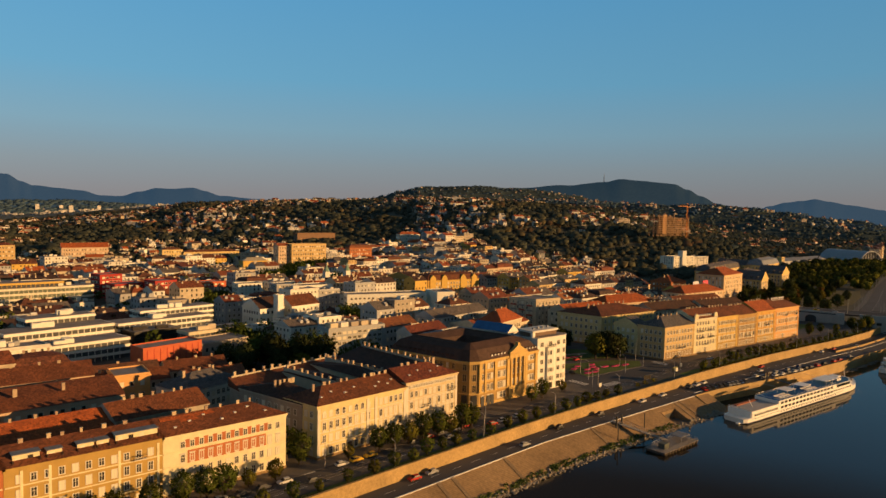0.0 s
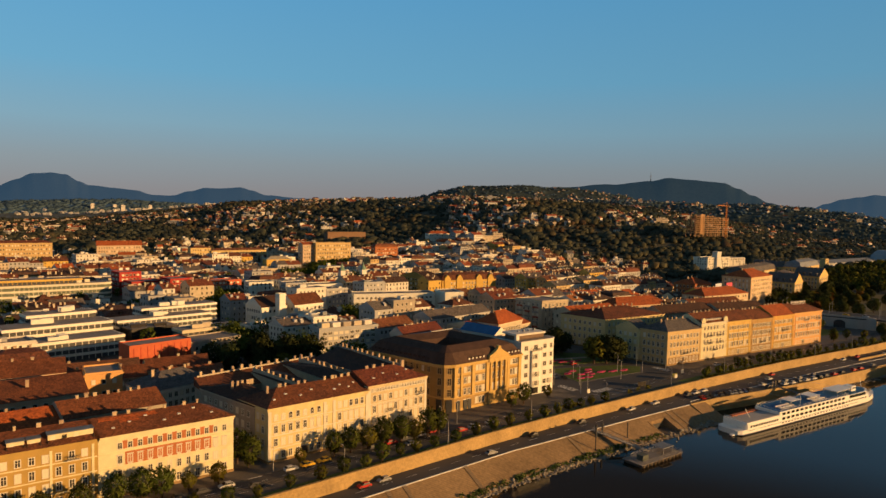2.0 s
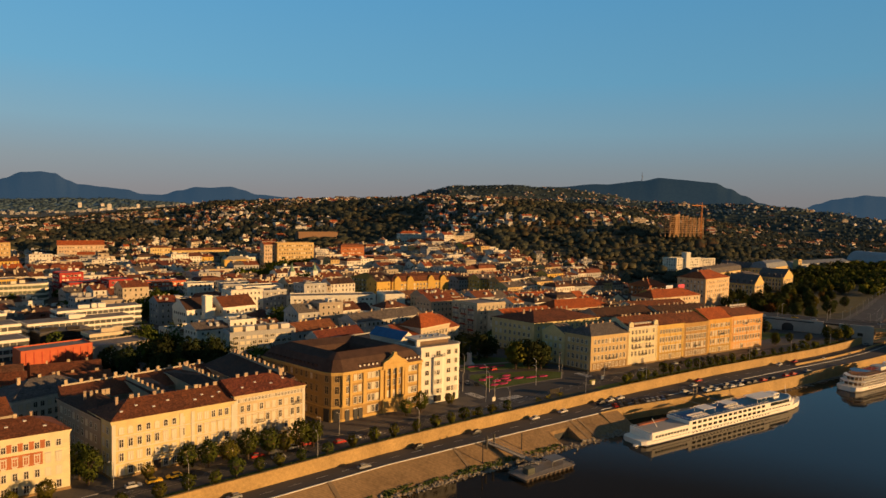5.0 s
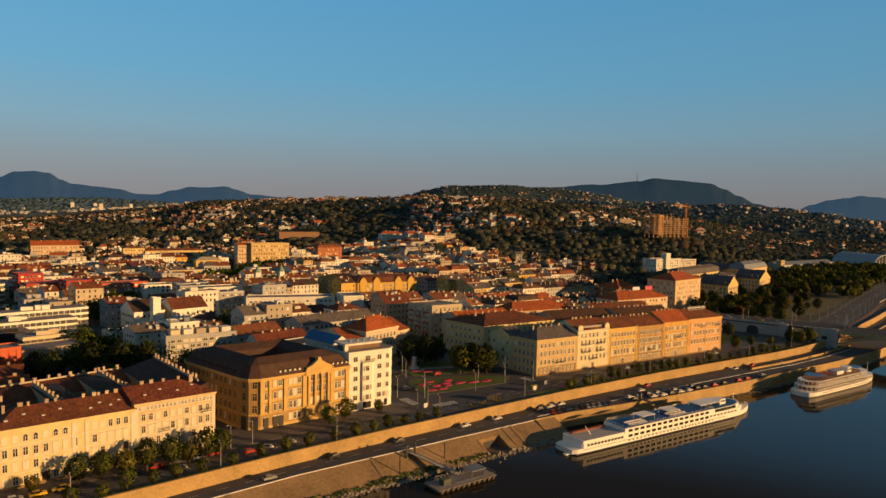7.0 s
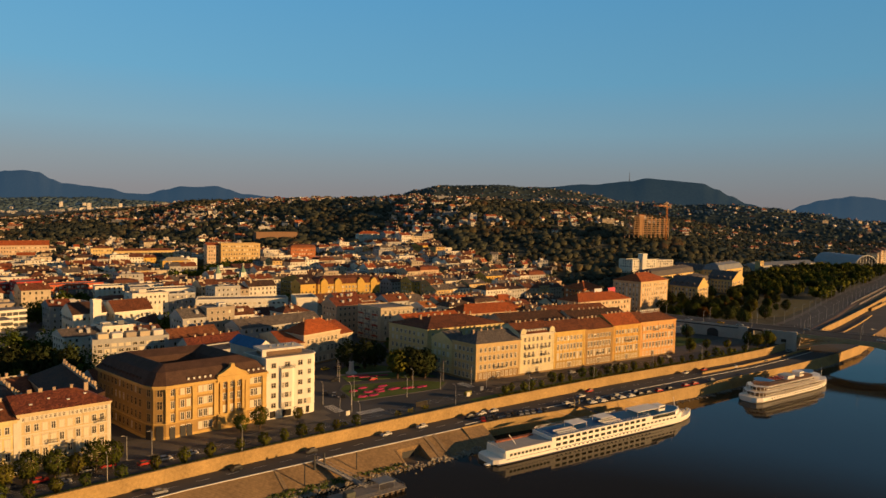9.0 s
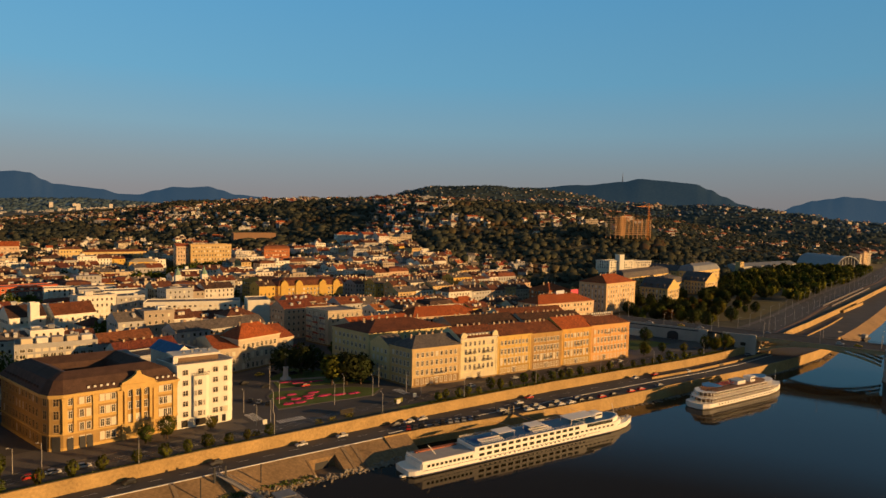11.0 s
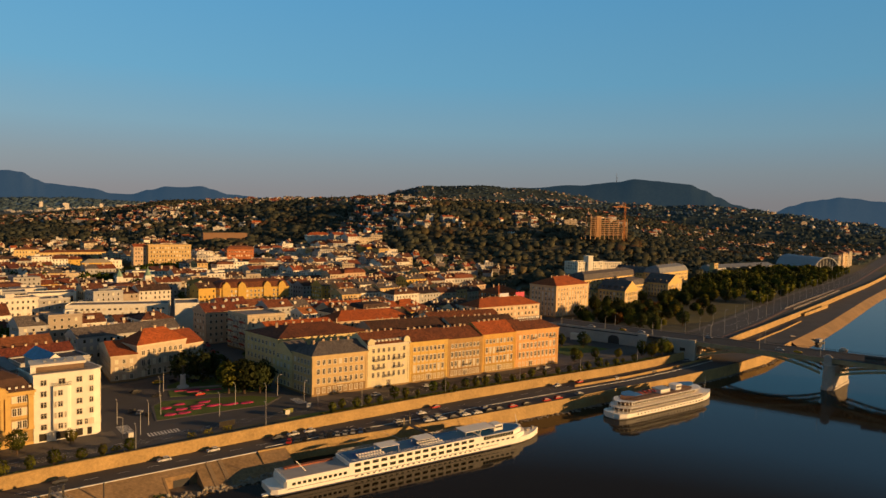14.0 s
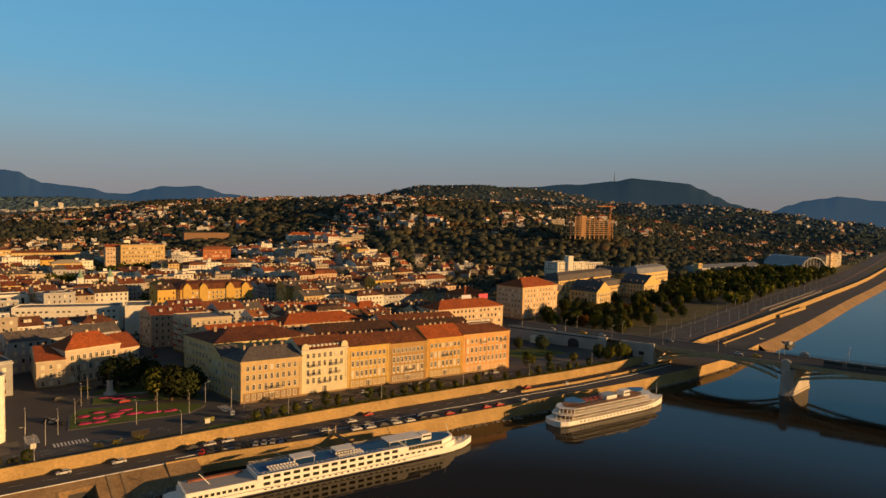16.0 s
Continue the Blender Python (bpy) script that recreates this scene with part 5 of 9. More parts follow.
def front_b1():
    lean = -0.2
    xs = [104.7, 127.0, 140.4, 165.0]
    front = lambda x: 177.4 + 0.055 * (x - 104.7)
    specs = [(16.9, CREAM, TILE, "hipl", 8, "cream house with arched upper windows and hipped brown roof"),
             (16.9, CREAM, TILE, "gable", 5, "narrow cream house with brown tiled roof"),
             (18.2, mat("tan_stucco", (0.62, 0.49, 0.28), var=0.22, bump=0.02), ROOFS[0], "hipr", 10, "ivory house with ornate frieze and red-brown tiled roof")]
    for i, (h, wall, rf, kind, bays, label) in enumerate(specs):
        poly = par(xs[i], front(xs[i]), xs[i + 1] - 0.05, front(xs[i + 1]), 15, lean)
        sides, nb = ([3], [0, 0, 0, 5]) if i == 0 else (([1], [0, 5, 0, 0]) if i == 2 else ([], []))
        bo = city_house(poly, h, wall, rf, kind, 3.9, label, "town house", 4, 4.0, 2, sides, nb, kind="plain", win=(1.1, 2.0), blinds=0.35, chim=5, group="river-front houses")
        p, q = poly[0], poly[1]
        ln = edge(p, q)[2]
        fh = (h - 1.3) / 4 if i < 2 else (h - 3.0) / 4
        for fl in range(1, 4):
            wall_part(bo, "string_course", p, q, 0, 0.2, -0.2, 0.3 + fl * fh + 0.05, ln - 0.2, 0.05, 0.3 + fl * fh + 0.3, TRIM)
        for s in ((0.6, ln - 2.9) if i == 0 else (0.4, ln - 0.5)):
            wall_part(bo, "corner_pilaster", p, q, s, -0.5, -0.16, 0.9, 0.5, 0.05, h - 1.1, TRIM)
        storey_windows(bo, p, q, 0.3 + 1.0, bays, 1.2, 2.0, "plain", 0.2, skip=(bays // 2,))
        storey_windows(bo, p, q, 0.3 + fh + 1.0, bays, 1.15, 2.1, "plain" if i == 0 else "hood", 0.6)
        storey_windows(bo, p, q, 0.3 + 2 * fh + 1.0, bays, 1.15, 2.1, "hood", 0.55)
        storey_windows(bo, p, q, 0.3 + 3 * fh + 1.0, bays, 1.1, 1.25 if i == 0 else 1.9, "arch" if i == 0 else "plain", 0.45)
        street_door(bo, p, q, 1.4 + (ln - 2.8) * (bays // 2 + 0.5) / bays)
        if i == 2:
            storey_windows(bo, p, q, h - 2.25, 20, 0.55, 0.95, "plain", 0.1, 0.8)
            for k in range(21):
                wall_part(bo, "frieze_bracket", p, q, 0.8 + (ln - 1.6) * k / 20, -0.16, -0.22, h - 2.4, 0.16, 0.05, h - 1.0, TRIM)
            balcony(bo, p, q, ln * 0.35, 0.3 + fh * 2 + 0.7, 2.6), balcony(bo, p, q, ln * 0.88, 0.3 + fh * 3 + 0.7, 2.6)
        for k in range(4):
            u = 2.4 + (k % 2) * 1.5
            wall_part(bo, "roof_window", p, q, ln * (0.15 + 0.2 * k), -0.4, u, h + 0.488 * (u + 0.9) - 0.1, 0.4, u + 0.8, h + 0.488 * (u + 0.9) + 0.16, LINE)
    # courtyard wings behind
    # left wing's cream walls take a darker stucco to stand for their shade
    wing = city_house([(103.2, 184), (113.6, 184), (107, 214), (96.5, 214)], 16.2, STUCCO[2], TILE_DARK, "hip", 3.9, "courtyard wing, cream walls darkened for shade, dark hipped roof", "town house", 4, 4.0, 2, [3], [0, 0, 0, 9], chim=5)
    wing = city_house([(124.0, 186), (131, 186), (126, 226), (119, 226)], 16.2, STUCCO[0], TILE_DARK, "hip", 2.4, "narrow courtyard wing with dark tiled roof", "town house", 4, 4, 1, [], chim=0)
    firewall(wing, (119, 226), (124, 190), 16, 17.8, 9)
    wing = city_house([(138.0, 187), (146, 187), (141.5, 231), (133.5, 231)], 16.2, STUCCO[0], TILE_DARK, "hip", 2.6, "courtyard wing with dark tiled roof and chimney row", "town house", 4, 4, 1, [], chim=0)
    firewall(wing, (139.5, 231), (143.5, 192), 16, 18.2, 10)
    wing = city_house([(149, 236), (153.5, 189), (164.5, 189), (160, 236)], 15.8, STUCCO[2], TILE_DARK, "shed", 3.6, "tall courtyard wing whose dark roof slopes inwards", "town house", 4, 4, 1, [], chim=0)
    firewall(wing, (160, 236), (163.2, 193), 16, 19.9, 12)
    wing = city_house([(99, 216), (149, 225), (149, 237), (99, 228)], 13.4, STUCCO[2], TILE, "shed", 3.2, "rear house closing the courtyards, brown tiled roof", "town house", 4, 4, 1, [2], chim=0)
    firewall(wing, (99.5, 227.6), (149, 236.6), 13, 16.9, 13)


def front_b0():
    lean = -0.2
    xs = [-140, -108, -72, -40, -8, 24, 59.2, 94.6]
    walls = [STUCCO[0], IVORY, STUCCO[3], CREAM, BRICK, OCHRE, IVORY]
    labels = ["stucco town house on the river street"] * 5 + ["ochre house with loggia windows and attic terraces", "ivory and brick house with patched red-brown roof"]
    for i in range(3, 7):
        poly = par(xs[i], 178, xs[i + 1] - 0.05, 178, 14, lean)
        sides, nb = ([1], [0, 5]) if i == 6 else ([0], [11])
        h = 16.6
        bo = city_house(poly, h, walls[i], TILE, "gable" if i < 6 else "hipr", 3.4, labels[i], "town house", 4, 4.0, 2 if i > 4 else 1, sides, nb, kind="plain", win=(1.15, 2.0), blinds=0.4, chim=6, group="river-front houses")
        p, q = poly[0], poly[1]
        fh = (h - 1.3) / 4
        for fl in (1, 2, 3):
            wall_part(bo, "string_course", p, q, 0, 0.2, -0.2, 0.3 + fl * fh + 0.1, edge(p, q)[2] - 0.2, 0.05, 0.3 + fl * fh + 0.38, IVORY)
        if i == 6:
            sp = (35.4 - 2.8) / 13
            storey_windows(bo, p, q, 1.3, 13, 1.2, 2.0, "plain", 0.2, skip=(6,))
            storey_windows(bo, p, q, 0.3 + fh + 1.0, 13, 1.05, 1.9, "plain", 0.35, skip=(0,))
            storey_windows(bo, p, q, 0.3 + 2 * fh + 1.0, 13, 1.05, 1.9, "hood", 0.5, skip=(0,))
            storey_windows(bo, p, q, 0.3 + 3 * fh + 1.0, 13, 1.05, 1.55, "plain", 0.1, skip=(0,))
            wall_part(bo, "brick_field", p, q, 0, 1.4 + 2 * sp, -0.06, 0.3 + 2 * fh + 0.45, 1.4 + 11 * sp, 0.03, 0.3 + 3 * fh + 0.02, BRICK, "orange brick field between the windows")
            for k in range(2, 12):
                wall_part(bo, "brick_panel", p, q, 1.4 + sp * k, -0.62, -0.06, 0.3 + 3 * fh + 0.9, 0.62, 0.03, 0.3 + 4 * fh - 0.75, BRICK)
            for k in range(7):
                u = 2.0 + (k % 3) * 1.4
                wall_part(bo, "roof_window", p, q, 4 + k * 4.3, -0.4, u, h + 0.453 * (u + 0.9) - 0.1, 0.4, u + 0.8, h + 0.453 * (u + 0.9) + 0.16, LINE)
            for s0, s1, u in ((1.0, 16.0, 5.0), (6, 11, 3.8)):
                mb = MB()
                t = on_wall(p, q, 0)
                mb.face([tuple(t @ Vector((a, b, h + 0.453 * (b + 0.5) + 0.07))) for a, b in ((s0, u), (s1, u), (s1 - 0.6, u + 1.3), (s0, u + 1.3))])
                part("roof_patch", mb, TILE_RED, bo, "newer bright orange roof tiles")
            street_door(bo, p, q, 1.4 + sp * 6.5)
        if i == 5:
            for s0, s1, zt in ((2.0, 7.5, 2.2), (9.0, 12.2, 1.9), (15.5, 19.2, 2.0), (19.8, 22.6, 2.0), (24.2, 34.4, 2.4)):
                wall_part(bo, "roof_terrace", p, q, 0, s0, 1.7, h, s1, 4.2, h + zt, IVORY, "ivory attic terrace wall")
                wall_part(bo, "terrace_roof", p, q, 0, s0 - 0.2, 1.3, h + zt, s1 + 0.2, 4.6, h + zt + 0.15, METALROOF)
                for e0 in (s0 - 0.15, s1 - 0.15):
                    wall_part(bo, "terrace_cheek", p, q, 0, e0, 0.5, h, e0 + 0.3, 1.8, h + 1.0, TILE_DARK)
                for k in range(int((s1 - s0) / 2.6)):
                    wall_part(bo, "terrace_window", p, q, 0, s0 + 0.5 + k * 2.6, 1.62, h + 0.3, s0 + 1.6 + k * 2.6, 1.72, h + zt - 0.5, GLASS if k % 2 else BLIND)
            for s in (3.5, 9.3, 24.6, 34.0):
                wall_part(bo, "pilaster_strip", p, q, s, -0.3, -0.12, 1, 0.3, 0.05, h - 1.1, IVORY)
            balcony(bo, p, q, 14.5, 0.3 + fh + 0.8, 9.0), balcony(bo, p, q, 29.5, 0.3 + 3 * fh + 0.7, 3.0)


def octagon_house():
    """Public building with a rounded corner, mansard roof round a court, and its white neighbour."""
    lean = -0.2
    d = 38
    outer = [(183.5, 188.2), (219, 189.6), (219 + lean * d, 189.6 + d), (178 + lean * d, 190.5 + d), (178.0, 193.5), (179.8, 189.8)]
    ob = root("public_building", (198, 205, 0), "ochre stone public building with rounded corner, pilasters and brown mansard roof", "building")
    h = 18.2
    inner = offset_poly(outer, 13)
    mb = MB()
    mb.prism(outer, 0, h, top=False)
    mb.prism(list(reversed(inner)), 0, h, top=False)
    stone = mat("brown_stone", (0.40, 0.25, 0.085), var=0.22, bump=0.03)
    OCHRE = mat("ochre_stone", (0.60, 0.395, 0.125), var=0.2, bump=0.03)
    part("wall", mb, stone, ob)
    mb = MB()
    for off, z0, z1 in ((-0.7, h - 0.6, h + 0.1), (-0.35, h - 1.1, h - 0.6), (-0.25, 5.2, 5.6), (-0.2, 0, 1.0)):
        mb.prism(offset_poly(outer, off), z0, z1)
    part("cornice", mb, OCHRE, ob)
    mb = MB()
    rings = [(offset_poly(outer, -0.5), h + 0.1), (offset_poly(outer, 2.2), h + 4.2), (offset_poly(outer, 6.5), h + 6.2), (offset_poly(outer, 10.8), h + 4.2), (offset_poly(outer, 13.4), h - 0.2)]
    for (r0, z0), (r1, z1) in zip(rings, rings[1:]):
        for k in range(6):
            j = (k + 1) % 6
            mb.face([(*r0[k], z0), (*r0[j], z0), (*r1[j], z1), (*r1[k], z1)])
    part("roof", mb, mat("umber_roof_tile", (0.085, 0.046, 0.032), var=0.4, fine=3.0, bump=0.05, stripes=3.0), ob)
    # pilasters and the pedimented middle bay
    mb = MB()
    p, q = outer[0], outer[1]
    dd = edge(p, q)[0]

    def pier(at, half, proud, z0, z1, cap):
        t = on_wall(p, q, at)
        pm = MB()
        pm.box(-half, -proud, z0, half, 0.1, z1, 0, t)
        pm.box(-half - 0.12, -proud - 0.14, z0, half + 0.12, 0.1, z0 + 0.7, 0, t)
        if cap:
            pm.box(-half - 0.1, -proud - 0.1, z1 - 1.5, half + 0.1, 0.1, z1 - 1.2, 0, t)
            pm.box(-half - 0.2, -proud - 0.2, z1 - 0.6, half + 0.2, 0.1, z1, 0, t)
        part("pilaster", pm, OCHRE, ob)

    for at in (0.5, 3.4, 9.4, 16.9, 28.4, 34.9):
        pier(at, 0.75 if at != 3.4 else 0.45, 0.5, 5.6, h - 1.1, True)
    for at in (18.6, 21.3, 24.0, 26.7):
        pier(at, 0.42, 0.75, 5.6, h - 1.1, True)
    t = on_wall(p, q, 22.65)
    pm = MB()
    pm.box(-5.3, -0.6, 0, 5.3, 0.1, 5.6, 0, t)
    part("portico_base", pm, OCHRE, ob)
    pm = MB()
    pm.box(-5.5, -1.0, h - 1.1, 5.5, 0.1, h + 0.5, 0, t)
    pm.box(-5.8, -1.3, h + 0.5, 5.8, 0.1, h + 0.8, 0, t)
    pts = [(-5.4, h + 0.8), (5.4, h + 0.8), (5.2, h + 1.5), (3.2, h + 2.3), (1.5, h + 3.4), (0.9, h + 3.8), (0.55, h + 5.0), (-0.55, h + 5.0), (-0.9, h + 3.8), (-1.5, h + 3.4), (-3.2, h + 2.3), (-5.2, h + 1.5)]
    pm.face([t @ Vector((x, -0.9, z)) for x, z in pts]), pm.face([t @ Vector((x, 0.6, z)) for x, z in reversed(pts)])
    for (x0, z0), (x1, z1) in zip(pts, pts[1:] + pts[:1]):
        pm.face([t @ Vector(c) for c in ((x0, -0.9, z0), (x0, 0.6, z0), (x1, 0.6, z1), (x1, -0.9, z1))])
    part("pediment", pm, OCHRE, ob, "ochre gabled middle bay with stepped crown")
    def along(s):
        return (p[0] + dd.x * s, p[1] + dd.y * s)
    for s0, s1, n in ((1.2, 2.9, 1), (4.2, 8.6, 2), (10.4, 16.0, 3), (18.7, 26.6, 3), (29.3, 34.0, 3)):
        windows_on(ob, along(s0), along(s1), 0.6, 4, 4.3, n, 1.15, 2.3, "plain", 1.2, blinds=0.3, margin=0.2)
    for z in (9.3, 13.6):
        for s0, s1 in ((1.2, 8.6), (10.2, 16.1), (29.2, 34.1)):
            wall_part(ob, "spandrel", p, q, 0, s0, -0.12, z, s1, 0.05, z + 0.9, OCHRE)
    for s0, n in ((7.5, 5), (29.0, 4)):
        for k in range(n):
            wall_part(ob, "dormer", p, q, s0 + k * 1.9, -0.5, 0.2, h + 0.7, 0.5, 1.8, h + 2.0, TILE_DARK)
            wall_part(ob, "dormer_window", p, q, s0 + k * 1.9, -0.35, 0.14, h + 0.9, 0.35, 0.22, h + 1.75, LINE)
    for k in range(13):
        wall_part(ob, "dormer", outer[3], outer[4], 3 + k * 2.4, -0.5, 0.2, h + 0.7, 0.5, 1.8, h + 2.0, TILE_DARK)
    # portals are dark panels that stand for the unlit depth of the openings
    for e in (4, 5):
        a, b = outer[e], outer[(e + 1) % 6]
        l2 = edge(a, b)[2]
        wall_part(ob, "portal", a, b, l2 / 2, -1.2, -0.3, 0.1, 1.2, 0.1, 4.8, DARKMETAL, "tall dark portal opening")
    for s in (1.9, 5.4, 7.6):
        wall_part(ob, "portal", p, q, s, -0.8, -0.3, 0.1, 1.0, 0.1, 3.9, DARKMETAL, "dark portal opening")
    windows_on(ob, outer[3], outer[4], 0.6, 4, 4.3, 11, 1.2, 2.4, "stone", 1.2, blinds=0.2)
    windows_on(ob, outer[5], outer[0], 0.6, 4, 4.3, 1, 1.6, 2.6, "stone", 1.2, blinds=0, margin=0.4)
    windows_on(ob, outer[4], outer[5], 0.6, 4, 4.3, 1, 1.6, 2.6, "stone", 1.2, blinds=0, margin=0.4)
    white_corner_house()


def white_corner_house():
    """Plain modern house with a rounded street corner, a bay and a set-back attic."""
    H = 22.8
    p, q = (219.1, 189.4), (236.4, 189.0)
    arc = [(236.4 + 3.4 * math.sin(a), 192.4 - 3.4 * math.cos(a)) for a in [math.pi / 2 * k / 6 for k in range(1, 7)]]
    plan = [p, q] + arc + [(237.4, 203.5), (216.3, 203.3)]
    wh = root("town_house", (228, 196, 0), "tall white corner house with rounded corner, bay and roof terrace", "town house")
    mb = MB()
    mb.prism(plan, 0, H)
    part("wall", mb, WHITE, wh)
    mb = MB()
    mb.prism(offset_poly(plan, -0.35), H, H + 0.3)
    part("cornice", mb, WHITE, wh)
    mb = MB()
    mb.prism(offset_poly(plan, 0.3), H + 0.3, H + 0.42)
    part("roof", mb, FLATROOF, wh)
    mb = MB()
    mb.prism(offset_poly(plan, -0.2), 3.5, 3.85)
    part("string_course", mb, WHITE, wh)

    def pane_at(a, b, s, z, w, h, blinds=0.1):
        t = on_wall(a, b, s)
        u, v = t @ Vector((-2, 0, 0)), t @ Vector((2, 0, 0))
        windows_on(wh, (u.x, u.y), (v.x, v.y), z, 1, 3.0, 1, w, h, "plain", 0.0, blinds=blinds, margin=0.0)

    t = on_wall(p, q, 0)
    bay = [tuple((t @ Vector((x, y, 0)))[:2]) for x, y in ((5.6, 0.05), (5.6, -0.9), (9.8, -0.9), (10.6, -0.6), (11.0, 0.05))]
    mb = MB()
    mb.prism(bay, 3.85, 18.6)
    part("bay", mb, WHITE, wh)
    balcony(wh, p, q, 8.3, 18.85, 5.4)
    for fl in range(5):
        z = 4.3 + 3.75 * fl
        pane_at(p, q, 2.9, z, 1.75, 1.7)
        pane_at(p, q, 13.5, z, 1.75, 1.7)
        if fl < 1:
            pane_at(p, q, 15.6, z, 0.9, 1.7)
        pane_at(p, q, 17.2, z, 1.2, 1.7)
        if fl < 4:
            a, b = bay[1], bay[2]
            pane_at(a, b, 2.1, z, 1.35, 1.7)
            for s in (0.6, 3.6):
                if fl < 2 or s < 1:
                    pane_at(a, b, s, z, 0.5, 1.6)
        else:
            pane_at(p, q, 8.3, z, 2.0, 1.7)
        pane_at(arc[3], arc[4], 0.45, z, 0.6, 1.7)
        for k in range(3):
            pane_at(plan[7], plan[8], 2.5 + 3.2 * k, z, 1.2, 1.7)
    for s, w in ((2.6, 2.2), (8.2, 3.6), (13.4, 2.2), (16.6, 1.4)):
        wall_part(wh, "shop_window", p, q, s, -w / 2, -0.06, 0.5, w / 2, 0.05, 3.0, GLASS)
    wall_part(wh, "terrace_storey", p, q, 0, 0.6, 3.0, H + 0.4, 15.4, 11.0, H + 2.3, mat("dark_terrace_wall", (0.20, 0.13, 0.08), var=0.3))
    wall_part(wh, "terrace_roof", p, q, 0, -0.6, 2.4, H + 2.3, 16.0, 11.4, H + 3.1, STUCCO[1], "cream roof edge of the attic storey")
    wall_part(wh, "terrace_pier", p, q, 0, -0.6, 2.4, H + 0.4, 1.0, 3.6, H + 2.3, WHITE)
    for k in range(4):
        wall_part(wh, "roof_vent", p, q, 4.0 + 3.0 * k, -0.4, 6.0, H + 3.1, 0.4, 6.9, H + 3.7 + 0.3 * (k % 2), METALROOF)
    rail = MB()
    for k in range(13):
        rail.box(0.3 + k * 1.3, 0.5, H + 0.3, 0.36 + k * 1.3, 0.56, H + 1.3, 0, t)
    rail.box(0.3, 0.5, H + 1.25, 16.2, 0.57, H + 1.32, 0, t)
    tagged(part("terrace_rail", rail, DARKMETAL, wh), kind="stuff")


front_row()
front_b1()
front_b0()
octagon_house()

# ---- city behind ----
def shear(s, y):
    return s - 0.2 * (y - 180), y


keep_clear(-200, 150, 175, 245)
keep_clear(165, 150, 320, 275)
keep_clear(300, 150, 480, 222)
for y in range(268, 520, 18):
    keep_clear(304 + 0.2 * (y - 272), y, 312 + 0.2 * (y - 272), y + 18)     # the side street from the square
keep_clear(470, 150, 572, 268)
keep_clear(62, 264, 158, 346)


# small parks between the houses: x, y and reach
GROVES = [(187, 448, 14), (152, 305, 11), (166, 294, 10), (182, 268, 7), (229, 350, 9), (388, 690, 30), (428, 716, 22), (158, 346, 12), (204, 496, 13), (241, 372, 8), (330, 640, 20), (345, 560, 12)]
for gx, gy, gr in GROVES:
    keep_clear(gx - gr, gy - gr * 0.8, gx + gr, gy + gr * 0.8)


def blocked(x, y, pad=6):
    return any(x0 - pad < x < x1 + pad and y0 - pad < y < y1 + pad for x0, y0, x1, y1 in EXCL)


FAR_SLOTS = STUCCO + [WHITE, YELLOW, PINK] + ROOFS + [TILE_RED, FLATROOF, GLASS, TRIM, BLIND]


def simple_house(mb, poly, z0, h, wall, roofm, roof, rise, rc, floors=0):
    """A house in a joined mesh: walls, roof and window panes with depth."""
    ws, rs = FAR_SLOTS.index(wall), FAR_SLOTS.index(roofm)
    mb.prism(poly, z0 - 3, z0 + h, ws)
    roof_on(mb, poly, z0 + h, roof, rise, 0.4 if roof != "flat" else 0, rs, ws)
    g = FAR_SLOTS.index(GLASS)
    floors = floors or max(1, int(h / 3.4))
    for s in (0, 3):
        p, q = poly[s], poly[(s + 1) % 4]
        d, n, ln = edge(p, q)
        rot = math.atan2(d.y, d.x)
        nb = max(1, int(ln / 3.0))
        for fl in range(floors):
            for b in range(nb):
                if rc.random() < 0.15:
                    continue
                t = Matrix.Translation((p[0] + d.x * ln * (b + 0.5) / nb, p[1] + d.y * ln * (b + 0.5) / nb, z0 + fl * h / floors + 1.0)) @ Matrix.Rotation(rot, 4, "Z")
                mb.box(-0.5, -0.08, 0, 0.5, 0.05, 1.65, g, t)
    if roof == "flat":
        cx, cy = sum(p[0] for p in poly) / 4, sum(p[1] for p in poly) / 4
        for k in range(2):
            x, y = cx + rc.uniform(-4, 4), cy + rc.uniform(-3, 3)
            mb.box(x - 1.6, y - 1.2, z0 + h, x + 1.6, y + 1.2, z0 + h + rc.uniform(1.5, 2.8), ws)
    else:
        M, N = (Vector(poly[0]) + Vector(poly[3])) / 2, (Vector(poly[1]) + Vector(poly[2])) / 2
        pale = FAR_SLOTS.index(STUCCO[0])
        for k in range(5 if z0 < 20 else 2):
            c = M.lerp(N, rc.uniform(0.08, 0.92))
            off, l, w, up = rc.choice((0, 0, -2.2, 2.2)), rc.uniform(0.4, 0.9), rc.uniform(0.25, 0.4), rc.uniform(0.7, 1.5)
            mb.box(c.x - l, c.y + off - w, z0 + h + rise * 0.5 - 0.6, c.x + l, c.y + off + w, z0 + h + rise - abs(off) * 0.5 + up, pale)
        if rc.random() < 0.5 and roof in ("gable", "hip") and z0 < 20:
            A, B, D = Vector(poly[0]), Vector(poly[1]), Vector(poly[3])
            for k in range(rc.randint(1, 3)):
                c = A.lerp(B, rc.uniform(0.15, 0.85)) + (D - A) * 0.2
                mb.box(c.x - 0.7, c.y - 0.7, z0 + h + rise * 0.3, c.x + 0.7, c.y + 1.6, z0 + h + rise * 0.3 + 1.3, rc.choice((rs, pale)))


